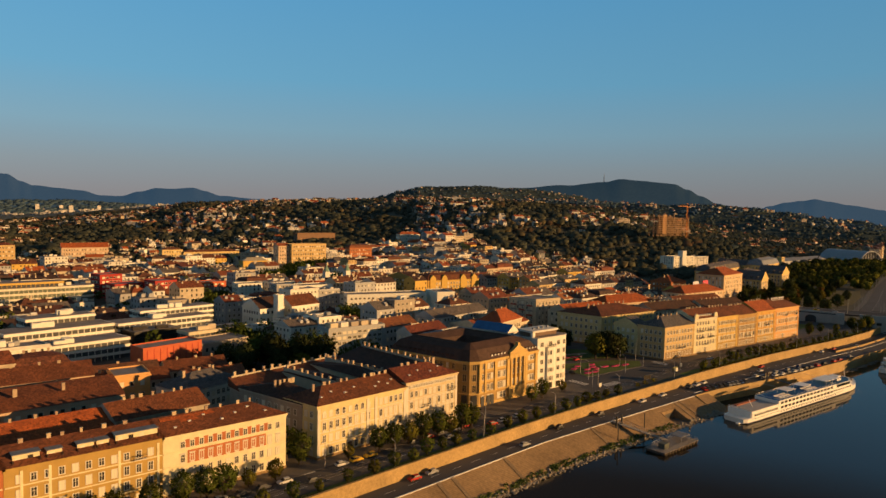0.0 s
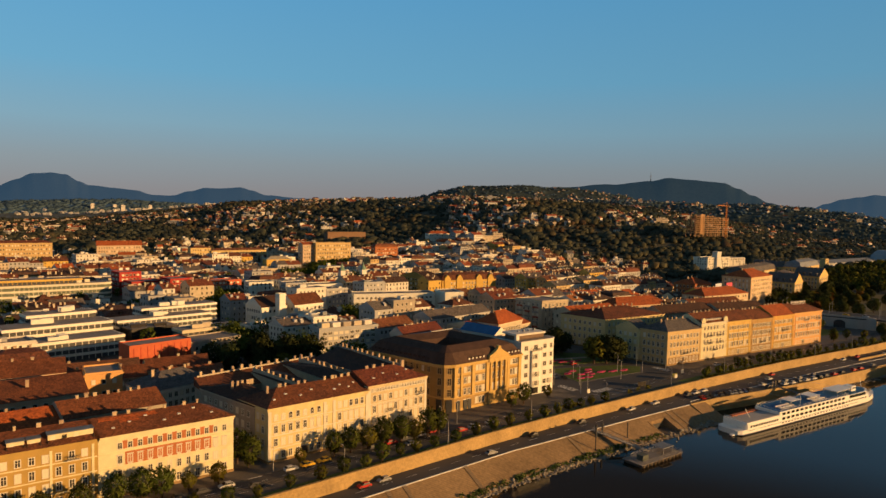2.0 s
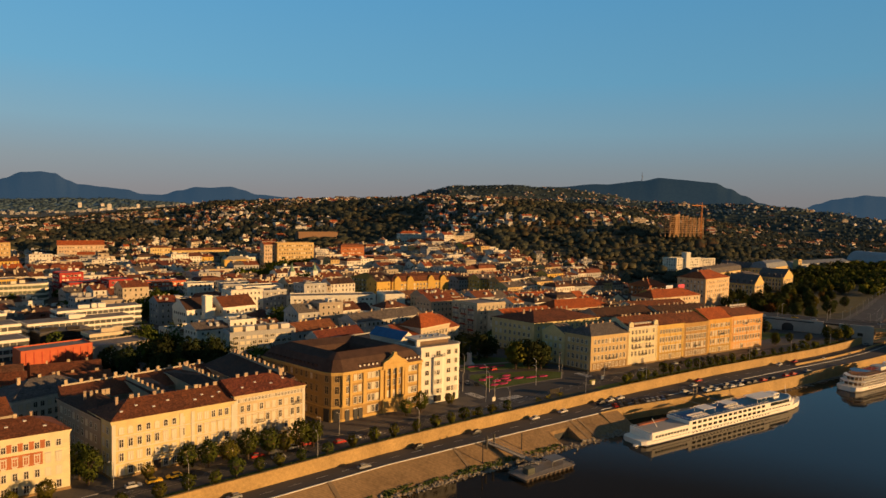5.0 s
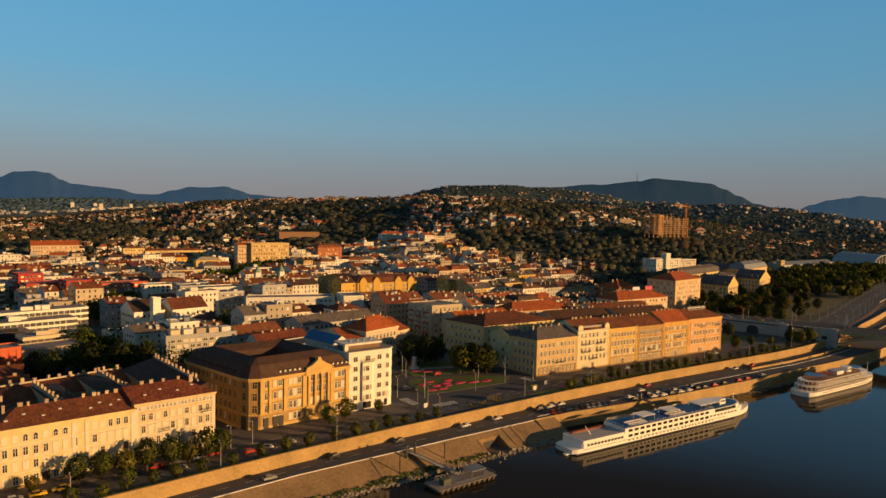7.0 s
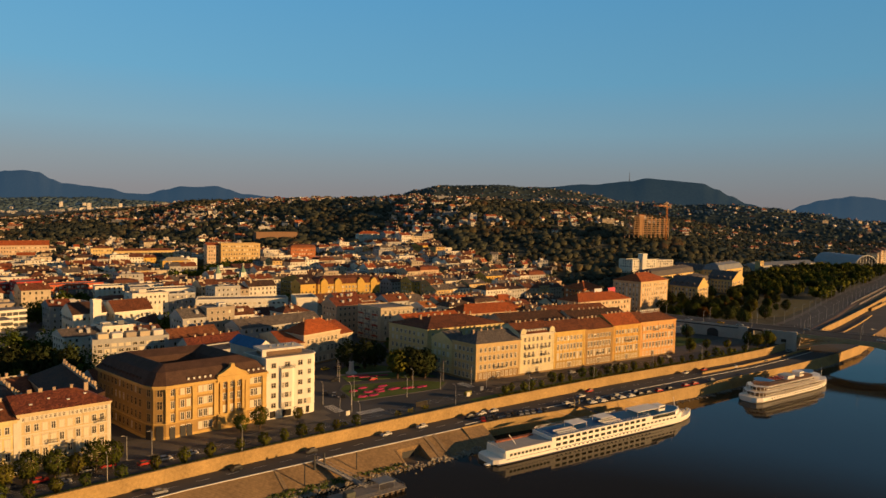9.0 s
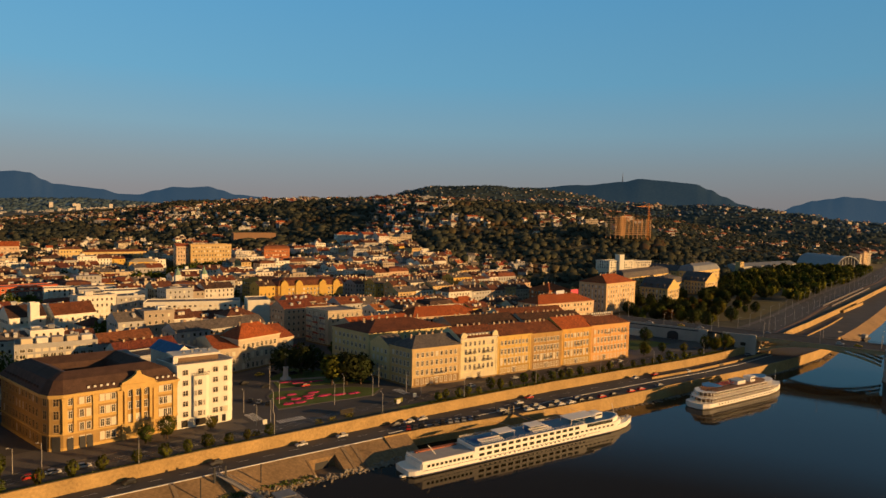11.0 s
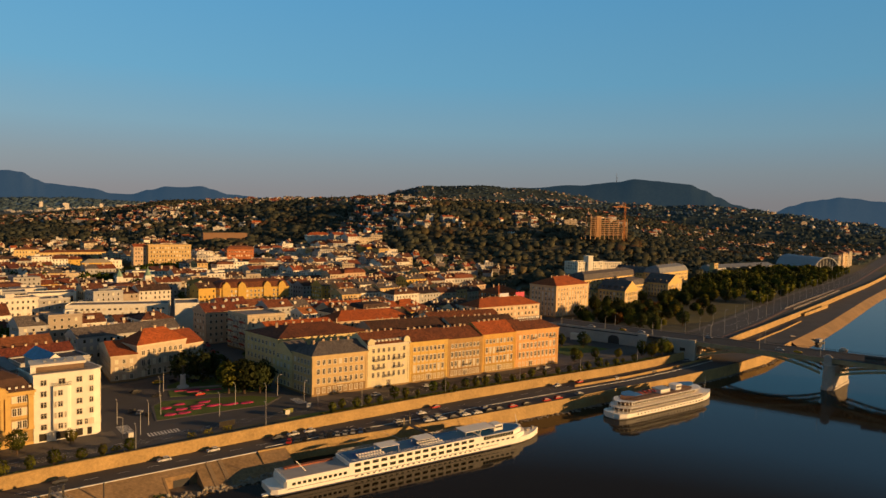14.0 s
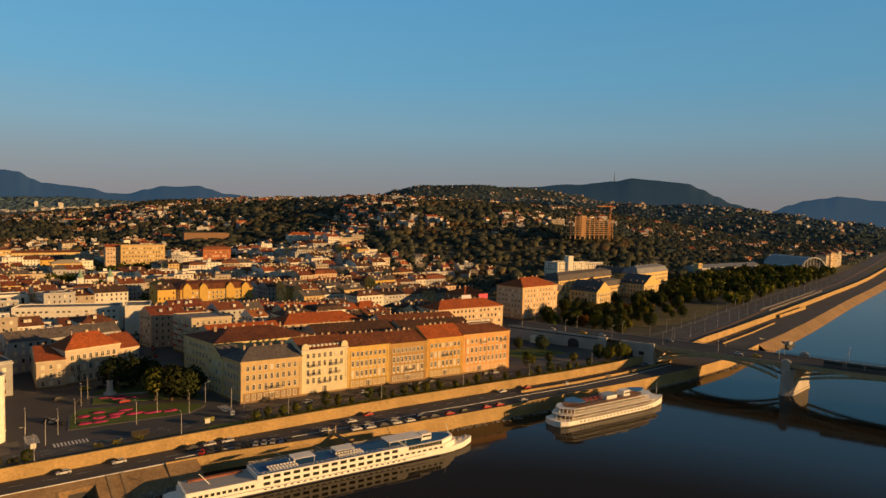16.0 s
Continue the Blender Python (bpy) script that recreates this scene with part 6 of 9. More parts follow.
# yards and low houses before the palace, the white offices, the barracks and the brick school
LOW = [(-60, 412, 142, 568, 5.0), (-40, 600, 320, 800, 10.0), (300, 375, 440, 446, 6.0), (215, 335, 330, 392, 9.5), (90, 335, 215, 400, 9.0), (400, 500, 500, 572, 9.0), (170, 590, 310, 645, 9.0), (100, 500, 240, 570, 9.0), (430, 260, 580, 330, 12.0), (560, 300, 760, 380, 10.0)]


def random_city():
    rc = random.Random(21)
    far = MB()
    near = 0
    y = 205.0
    tiles = [ROOFS[2]] * 5 + [ROOFS[4]] * 5 + [ROOFS[0]] * 4 + [ROOFS[3]] * 3 + [ROOFS[1], TILE_RED]
    tones = {0: "beige", 1: "pale", 2: "grey-brown", 3: "ochre", 4: "grey", 5: "tan"}
    while y < 800:
        bd = rc.uniform(40, 56)
        s = -420.0 + rc.uniform(0, 30)
        while s < 900:
            bw = rc.uniform(66, 108)
            rows = [(y, 13), (y + bd - 13, 13)]
            if rc.random() < 0.8:
                rows.insert(1, (y + 13 + (bd - 38) / 2, 12))
            for row, (ya, dep) in enumerate(rows):
                u = s
                base, tiled = rc.choice((12, 13.5, 15, 16, 17, 18)), rc.choice(tiles)
                while u < s + bw - 8:
                    w = min(rc.uniform(11, 24), s + bw - u)
                    x0, y0 = shear(u, ya)
                    x1, y1 = shear(u + w, ya)
                    jig = rc.uniform(-0.6, 0.6)
                    cx, cy = (x0 + x1) / 2 - 1.4, ya + 7
                    u += w
                    if cx < 0.14 * cy - 70 or blocked(cx, cy) or cx > 520 + 0.35 * (cy - 200) or w < 8 or rc.random() < (0.04 if len(rows) < 3 or row != 1 else 0.3):
                        continue
                    h = base + rc.gauss(0, 0.9) + (rc.choice((-5, -3, 3, 4)) if rc.random() < 0.14 else 0) - (3.0 if row == 1 and len(rows) == 3 else 0) - max(0.0, (cy - 450) / 110)
                    west = not (290 < cx and cy < 560)
                    flat = rc.random() < (0.5 if west else 0.07)
                    if flat:
                        h += rc.choice((-4, -2, 0, 0, 2, 4)) * (1 if cy > 240 else 0)
                    h = max(7.5, h)
                    wall = rc.choice((WHITE, STUCCO[1], STUCCO[4], STUCCO[1], STUCCO[0], STUCCO[2]) if flat or (west and rc.random() < 0.6) else STUCCO + [YELLOW, PINK, STUCCO[1], STUCCO[4]])
                    roofm = FLATROOF if flat else (tiled if rc.random() < 0.6 else rc.choice(tiles))
                    z0 = land_z(cx, cy)
                    for zx0, zy0, zx1, zy1, top in LOW:
                        if zx0 < cx < zx1 and zy0 < cy < zy1:
                            h = min(h, top + rc.uniform(-1.5, 1.0))
                    poly = par(x0, ya + jig, x1 - 0.05, ya + jig, dep + rc.uniform(-1.0, 1.0))
                    kind = "flat" if flat else rc.choice(("gable",) * 7 + ("hip", "mansard", "shed"))
                    rise = rc.uniform(3.2, 4.8)
                    seen = cy < 470 and 0.14 * cy - 25 < cx
                    if seen and near < 100:
                        near += 1
                        tone = tones.get(STUCCO.index(wall) if wall in STUCCO else 9, "white" if wall is WHITE else "yellow" if wall is YELLOW else "apricot")
                        ob = city_house(poly, h, wall, roofm, kind, rise, "%s town house with %s roof" % (tone, "flat" if flat else "tiled"), "town house",
                                        None, 3.3, 1, [0, 3], z0=z0, win=(0.95, 1.6), chim=3, group="inner city houses", blinds=0.25)
                        roof_details(ob, poly, z0 + h, kind, rise, rc)
                    else:
                        simple_house(far, poly, z0, h, wall, roofm, kind, rise, rc)
            s += bw + 10
        y += bd + 11
    tagged(part("town_houses", far, FAR_SLOTS), "many stucco town houses with tiled and flat roofs", "houses", kind="stuff")


def roof_details(ob, poly, z, kind, rise, rc):
    """Lift houses and vents on flat roofs, dormers and skylights on pitched ones."""
    A, B, C, D = [Vector(p) for p in poly]
    for k in range(rc.randint(1, 3)):
        u, v = rc.uniform(0.2, 0.8), rc.uniform(0.2, 0.34)
        p = A.lerp(B, u).lerp(D.lerp(C, u), v if kind != "flat" else rc.uniform(0.3, 0.7))
        mb = MB()
        if kind == "flat":
            w, d, h = rc.uniform(1, 2.6), rc.uniform(1, 2), rc.uniform(1.2, 2.8)
            mb.box(p.x - w, p.y - d, z, p.x + w, p.y + d, z + h)
            part("lift_house", mb, rc.choice((STUCCO[1], STUCCO[4], METALROOF)), ob)
        elif kind in ("gable", "hip"):
            zz = z + rise * (v * 2 - 0.08)
            mb.prism([(p.x - 0.8, p.y - 1.2), (p.x + 0.8, p.y - 1.2), (p.x + 0.8, p.y + 1.5), (p.x - 0.8, p.y + 1.5)], zz - 0.6, zz + 1.3)
            part("dormer", mb, rc.choice((TRIM, STUCCO[4])), ob)


random_city()


# ---- distant hills ----
MIDWAY = Vector((105.3, -39.1, 78.9))


def pushed(p, times=None):
    """A crest point moved straight away from the middle of the flight, by a factor or out to the rim of sight."""
    d = Vector(p) - MIDWAY
    return tuple(MIDWAY + d * (times or 4880 / (d.x * 0.609 + d.y * 0.793)))


def ridge(name, pts, depth, material, label, times=None):
    """A far range of hills: a swept body under a crest line of (x, y, z) points, smooth between them and roughened."""
    pts = [pushed(p, times) for p in pts]
    crest = []
    for (a, b) in zip(pts, pts[1:]):
        for k in range(10):
            t = smooth(k / 10)
            crest.append([lerp(a[0], b[0], k / 10), lerp(a[1], b[1], k / 10), lerp(a[2], b[2], t)])
    crest.append(list(pts[-1]))
    v, f = [], []
    m = 14
    for c in crest:
        d = Vector((c[0] - 216, c[1] + 76)).normalized()
        for k in range(m):
            u = k / (m - 1) * 2 - 1
            zz = c[2] * (1 - u * u) ** 1.3 - 45 * abs(u)
            zz += 10 * (1 - abs(u)) * noise.noise(Vector((c[0] / 160, c[1] / 160, u * 3)))
            v.append((c[0] + d.x * u * depth, c[1] + d.y * u * depth, zz))
    for i in range(len(crest) - 1):
        for k in range(m - 1):
            f.append((i * m + k, i * m + k + 1, (i + 1) * m + k + 1, (i + 1) * m + k))
    me = bpy.data.meshes.new(name)
    me.from_pydata(v, [], f)
    me.materials.append(material)
    for p in me.polygons:
        p.use_smooth = True
    return tagged(new(name, me), label, "hill", kind="structure")


def painted_haze_mat(name, col, haze_glow, var):
    """Land far off; the haze before it is painted as a faint bluish emission."""
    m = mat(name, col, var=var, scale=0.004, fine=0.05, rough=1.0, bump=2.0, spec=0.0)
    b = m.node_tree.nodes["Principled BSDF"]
    b.inputs["Emission Color"].default_value = (*haze_glow, 1)
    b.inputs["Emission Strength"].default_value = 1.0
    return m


# second colour: the glow painted on for haze
FAR_A = painted_haze_mat("wooded_hill_painted_haze", (0.014, 0.022, 0.022), (0.0135, 0.0265, 0.039), 0.35)
FAR_B = painted_haze_mat("far_hill_painted_haze", (0.016, 0.024, 0.032), (0.024, 0.049, 0.079), 0.2)
FAR_M = painted_haze_mat("slope_painted_haze", (0.040, 0.060, 0.070), (0.018, 0.030, 0.040), 0.35)
# bluish, brightened base colour stands in for haze over the slope
SLOPE = mat("wooded_slope_haze_tint", (0.070, 0.088, 0.080), var=0.4, scale=0.004, fine=0.05, rough=1.0, bump=2.0, spec=0.0)
ridge("hill_west", [(304, 4557, 145), (430, 4550, 205), (516, 4542, 243), (599, 4534, 254), (668, 4526, 241), (739, 4517, 203), (796, 4509, 184), (913, 4489, 174), (1033, 4466, 160), (1140, 4443, 136), (1248, 4417, 134), (1343, 4391, 162), (1439, 4363, 187), (1632, 4300, 194), (1698, 4276, 177), (1796, 4239, 147), (1994, 4155, 136), (2193, 4060, 120)], 330, FAR_B, "far wooded hills on the skyline, blue from painted haze")
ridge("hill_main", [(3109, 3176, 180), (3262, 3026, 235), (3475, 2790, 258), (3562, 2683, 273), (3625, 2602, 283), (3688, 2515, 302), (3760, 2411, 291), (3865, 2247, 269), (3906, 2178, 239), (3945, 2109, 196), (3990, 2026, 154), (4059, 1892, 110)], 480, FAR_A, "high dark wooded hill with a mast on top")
ridge("hill_east", [(4265, 1924, 120), (4302, 1844, 156), (4337, 1764, 181), (4370, 1685, 196), (4398, 1615, 213), (4420, 1555, 203), (4457, 1453, 191), (4505, 1303, 171), (4559, 1112, 137)], 330, FAR_B, "far hills beyond the river bend, blue from painted haze")
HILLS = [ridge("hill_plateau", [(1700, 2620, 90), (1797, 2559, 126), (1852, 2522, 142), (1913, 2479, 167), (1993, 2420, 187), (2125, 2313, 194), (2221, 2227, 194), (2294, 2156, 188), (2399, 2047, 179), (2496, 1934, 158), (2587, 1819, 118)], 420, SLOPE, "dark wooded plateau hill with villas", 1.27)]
HILLS += [ridge("hill_valley", [(13, 2959, 58), (201, 2959, 76), (408, 2946, 85), (555, 2927, 92), (710, 2899, 92), (871, 2861, 86), (996, 2826, 72), (1123, 2783, 50)], 420, FAR_M, "wooded slope with painted haze and pale blocks of flats", 1.5)]
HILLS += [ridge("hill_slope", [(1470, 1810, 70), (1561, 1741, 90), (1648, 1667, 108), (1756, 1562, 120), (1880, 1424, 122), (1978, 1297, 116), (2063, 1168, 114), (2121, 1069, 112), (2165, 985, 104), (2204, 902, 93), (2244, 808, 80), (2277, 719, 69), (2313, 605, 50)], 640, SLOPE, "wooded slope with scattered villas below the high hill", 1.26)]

# ---- villas and woods on the hills ----
def hillside():
    rc = random.Random(5)
    far = MB()
    spots = []
    made = 0
    tries = 0
    while tries < 7500:
        tries += 1
        ang = rc.uniform(-0.12, 1.42)
        D = 620 + 1850 * rc.random() ** 0.8
        x, y = 120 + D * math.sin(ang), -40 + D * math.cos(ang)
        q = y - wall_y(x)
        if q < 250 or blocked(x, y, 14) or (x < 620 and y < 800) or (960 < x < 1420 and 430 < y < 760):
            continue
        if x > 560 and q < 330 and x < 1080:
            continue
        b = math.degrees(math.atan2(x - 105, y + 39))
        if noise.noise(Vector((x / 230, y / 230, 9))) < (-0.02 if b < 44 else 0.06 if b < 53 else 0.34):
            continue
        if any((x - a) ** 2 + (y - b) ** 2 < 17 ** 2 for a, b in spots[-1500:]):
            continue
        spots.append((x, y))
        w, d = rc.uniform(7.5, 12.5), rc.uniform(7, 10)
        h = rc.choice((5.5, 6, 7, 8, 9.5))
        if rc.random() < 0.08:
            w, h = rc.uniform(18, 30), rc.uniform(8, 13)
        z = land_z(x, y)
        turn = rc.gauss(-8, 22)
        poly = rect(x, y, w, d, turn)
        flat = rc.random() < 0.25
        wall = rc.choice((STUCCO[1], STUCCO[4], STUCCO[0], STUCCO[4], STUCCO[2], WHITE, STUCCO[1], STUCCO[2]))
        roofm = FLATROOF if flat else rc.choice((TILE_RED, ROOFS[1], ROOFS[0], ROOFS[4], ROOFS[2], ROOFS[3]))
        kind = "flat" if flat else rc.choice(("hip", "gable", "hip"))
        rise = rc.uniform(2.6, 4.2)
        if made < 60 and D < 1500:
            made += 1
            city_house(poly, h, wall, roofm, kind, rise, "pale hillside villa with %s roof among trees" % ("flat" if flat else "red tiled"), "villa", None, 3.0, 1, [0, 3], z0=z, chim=0, cornice=0, group="hillside villas", name="villa", blinds=0.1)
        else:
            simple_house(far, poly, z, h, wall, roofm, kind, rise, rc)
    tagged(part("villas", far, FAR_SLOTS), "hundreds of pale villas with red roofs on the far hillside", "houses", kind="stuff")
    return spots


def crown(rng, centre, rad, leaves, size, seg=6, lift=0.0):
    """A far tree's crown: an uneven bushy body of few faces with loose leaf clumps round it."""
    rows = 3
    g = np.zeros((rows + 1, seg, 3))
    for i in range(rows + 1):
        th = math.pi * i / rows
        for j in range(seg):
            ph = 2 * math.pi * (j + 0.5 * (i % 2)) / seg
            g[i, j] = (math.sin(th) * math.cos(ph), math.sin(th) * math.sin(ph), math.cos(th))
    jit = rng.uniform(0.62, 1.0, (rows + 1, seg, 1))
    jit[0], jit[-1] = jit[0, 0], jit[-1, 0]
    g = g * jit * np.array(rad) + np.array(centre)
    n = np.roll(g, -1, axis=1)
    body = np.stack([g[:-1], g[1:], n[1:], n[:-1]], axis=2).reshape(-1, 3)
    pts = np.concatenate([body, leaf_cloud(rng, centre, rad, leaves, 2, size)])
    nor = crown_normals(pts, np.array(centre) - (0, 0, rad[2] * 0.2), rad, 0.4) + (0, 0, lift)
    return np.concatenate([pts, nor / (np.linalg.norm(nor, axis=1)[:, None] + 1e-9)], axis=1)


def woods(spots):
    rng = np.random.default_rng(11)
    clouds = {0: [], 1: [], 2: [], 3: []}
    grid = set((int(a // 14), int(b // 14)) for a, b in spots)
    for k in range(25000):
        ang = rng.uniform(-0.12, 1.47)
        D = 560 + 2100 * rng.random() ** 0.75
        x, y = 120 + D * math.sin(ang), -40 + D * math.cos(ang)
        q = y - wall_y(x)
        if q < 95 or (x < 640 and y < 760) or blocked(x, y, 3) or (x > 560 and q < 135):
            continue
        if (int((x + 5) // 14), int((y + 5) // 14)) in grid or (int((x) // 14), int((y) // 14)) in grid:
            if rng.random() < 0.8:
                continue
        r = rng.uniform(3.4, 7.0) if D < 800 else rng.uniform(4.4, 9.0)
        r *= 1 + 0.5 * noise.noise(Vector((x / 90, y / 90, 15)))
        h = r * rng.uniform(1.0, 1.6)
        m = 9 if D < 1000 else (5 if D < 1600 else 3)
        pts = crown(rng, (x, y, land_z(x, y) + h * 0.42), (r, r, h * 0.5), m, 0.8 if D < 1000 else (1.1 if D < 1600 else 1.5), 6 if D < 1600 else 5, 0.5 if D < 900 else 0.9)
        v = noise.noise(Vector((x / 140, y / 140, 21))) + rng.normal(0, 0.16)
        clouds[2 if v < 0.05 else 0 if v < 0.33 else 1 if v < 0.48 else 3].append(pts)
    for k, c in clouds.items():
        c = np.concatenate(c)
        me = quad_mesh("woods", c[:, :3], WOOD[k], c[:, 3:])
        tagged(new("woods", me), ("green", "olive", "dark green", "brownish")[k] + " trees of the hillside woods and gardens", "trees", kind="stuff")


def court_trees():
    """Trees in courtyards and small gardens between the town houses."""
    rng = np.random.default_rng(12)
    c = []
    spots = [(rng.uniform(-40, 640), rng.uniform(230, 790), False) for k in range(1300)]
    spots += [(rng.normal(gx, gr * 0.45), rng.normal(gy, gr * 0.36), True) for gx, gy, gr in GROVES for k in range(int(gr * 1.6))]
    for x, y, grove in spots:
        if not grove and blocked(x, y, 1) or not grove and (x < 0.1 * y - 40 or noise.noise(Vector((x / 45, y / 45, 4))) < 0.04):
            continue
        r = rng.uniform(2.4, 4.6) * (1.3 if grove else 1.0)
        h = r * rng.uniform(1.8, 2.4)
        at, rad = (x, y, land_z(x, y) + h * 0.72), (r, r, h * 0.5)
        pts = leaf_cloud(rng, at, rad, 70 if y < 450 else 40, 4, 0.42 if y < 450 else 0.6)
        c.append(np.concatenate([pts, crown_normals(pts, at, rad)], axis=1))
    c = np.concatenate(c)
    tagged(new("garden_trees", quad_mesh("garden_trees", c[:, :3], LEAF[0], c[:, 3:])), "green trees in the courtyards between houses", "trees", kind="stuff")


def far_slopes():
    """Villas and tree tops on the far hills and the low land beyond the park."""
    from mathutils.bvhtree import BVHTree
    deps = bpy.context.evaluated_depsgraph_get()
    trees = [BVHTree.FromObject(o, deps) for o in HILLS]
    rc = random.Random(77)
    rng = np.random.default_rng(78)

    def top(x, y):
        z, on = land_z(x, y), 0
        for i, t in enumerate(trees):
            h = t.ray_cast(Vector((x, y, 900)), Vector((0, 0, -1)))[0]
            if h is not None and h.z > z:
                z, on = h.z, i + 1
        return z, on

    # haze painted into these leaf colours: paler and bluer than nearby foliage
    FARLEAF = {k: mat(n, c, var=0.4, scale=0.004, fine=0.05, rough=1.0, spec=0.0) for k, n, c in ((0, "far_foliage_haze_tint", (0.090, 0.110, 0.095)), (1, "foliage_haze_blue", (0.085, 0.130, 0.160)), (2, "far_dark_foliage_haze_tint", (0.070, 0.088, 0.080)))}
    far, cl = MB(), {0: [], 1: [], 2: []}
    for k in range(19000):
        ang = rc.uniform(0.50, 1.45)
        D = 1250 + 2900 * rc.random() ** 0.95
        x, y = 120 + D * math.sin(ang), -40 + D * math.cos(ang)
        q = y - wall_y(x)
        if q < 60 or blocked(x, y, 8):
            continue
        z, on = top(x, y)
        if on == 0 and D < 1500 and q > 330:
            continue
        low = q < 700 and x > 1350
        patch = noise.noise(Vector((x / 170, y / 170, 31)))
        if (on == 1 and k % 6 == 0 and z < 205 and patch > -0.2) or (on == 3 and k % 9 == 0 and patch > -0.3) or (on == 0 and low and k % 22 == 0):
            w, d, h = rc.uniform(8, 13), rc.uniform(7, 11), rc.uniform(4.5, 7)
            if low and rc.random() < 0.25:
                w, h = rc.uniform(14, 26), rc.uniform(6, 10)
            flat = rc.random() < 0.35
            simple_house(far, rect(x, y, w, d, rc.gauss(-15, 20)), z, h, rc.choice((STUCCO[1], STUCCO[4], STUCCO[0], STUCCO[2])), FLATROOF if flat else rc.choice((TILE_RED, ROOFS[1], ROOFS[0])), "flat" if flat else "hip", 3.2, rc, 2)
        elif on != 2:
            r = rng.uniform(6, 11)
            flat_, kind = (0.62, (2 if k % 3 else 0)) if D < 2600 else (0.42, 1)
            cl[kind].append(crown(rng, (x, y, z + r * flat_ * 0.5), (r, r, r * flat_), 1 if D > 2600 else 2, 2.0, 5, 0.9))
    for k in range(90):
        b, D = rc.uniform(0.06, 0.30), rc.uniform(3500, 4300)
        block = k % 8 == 0
        if block:
            b = rc.gauss(0.185, 0.025)
        x, y = 105 + D * math.sin(b), -39 + D * math.cos(b)
        z, on = top(x, y)
        tall = block and k % 3 == 0
        simple_house(far, rect(x, y, rc.uniform(9, 20) if not tall else 18, 10, rc.gauss(-10, 15)), z, rc.uniform(7, 11) if not tall else rc.uniform(20, 34), STUCCO[4] if not block else STUCCO[1], FLATROOF, "flat", 0, rc, 3)
    for k in range(5200):
        b, D = rc.uniform(0.03, 0.34), rc.uniform(3300, 4450)
        x, y = 105 + D * math.sin(b), -39 + D * math.cos(b)
        z, on = top(x, y)
        if on == 2:
            r = rng.uniform(13, 24)
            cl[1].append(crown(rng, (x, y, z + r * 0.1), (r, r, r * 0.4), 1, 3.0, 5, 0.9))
    tagged(part("far_villas", far, FAR_SLOTS), "scattered pale houses on the far slopes", "houses", kind="stuff")
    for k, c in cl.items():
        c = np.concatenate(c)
        tagged(new("far_woods", quad_mesh("far_woods", c[:, :3], FARLEAF[k], c[:, 3:])), "dark tree tops on the far slopes, tinted with painted haze", "trees", kind="stuff")


woods(hillside())
court_trees()
far_slopes()

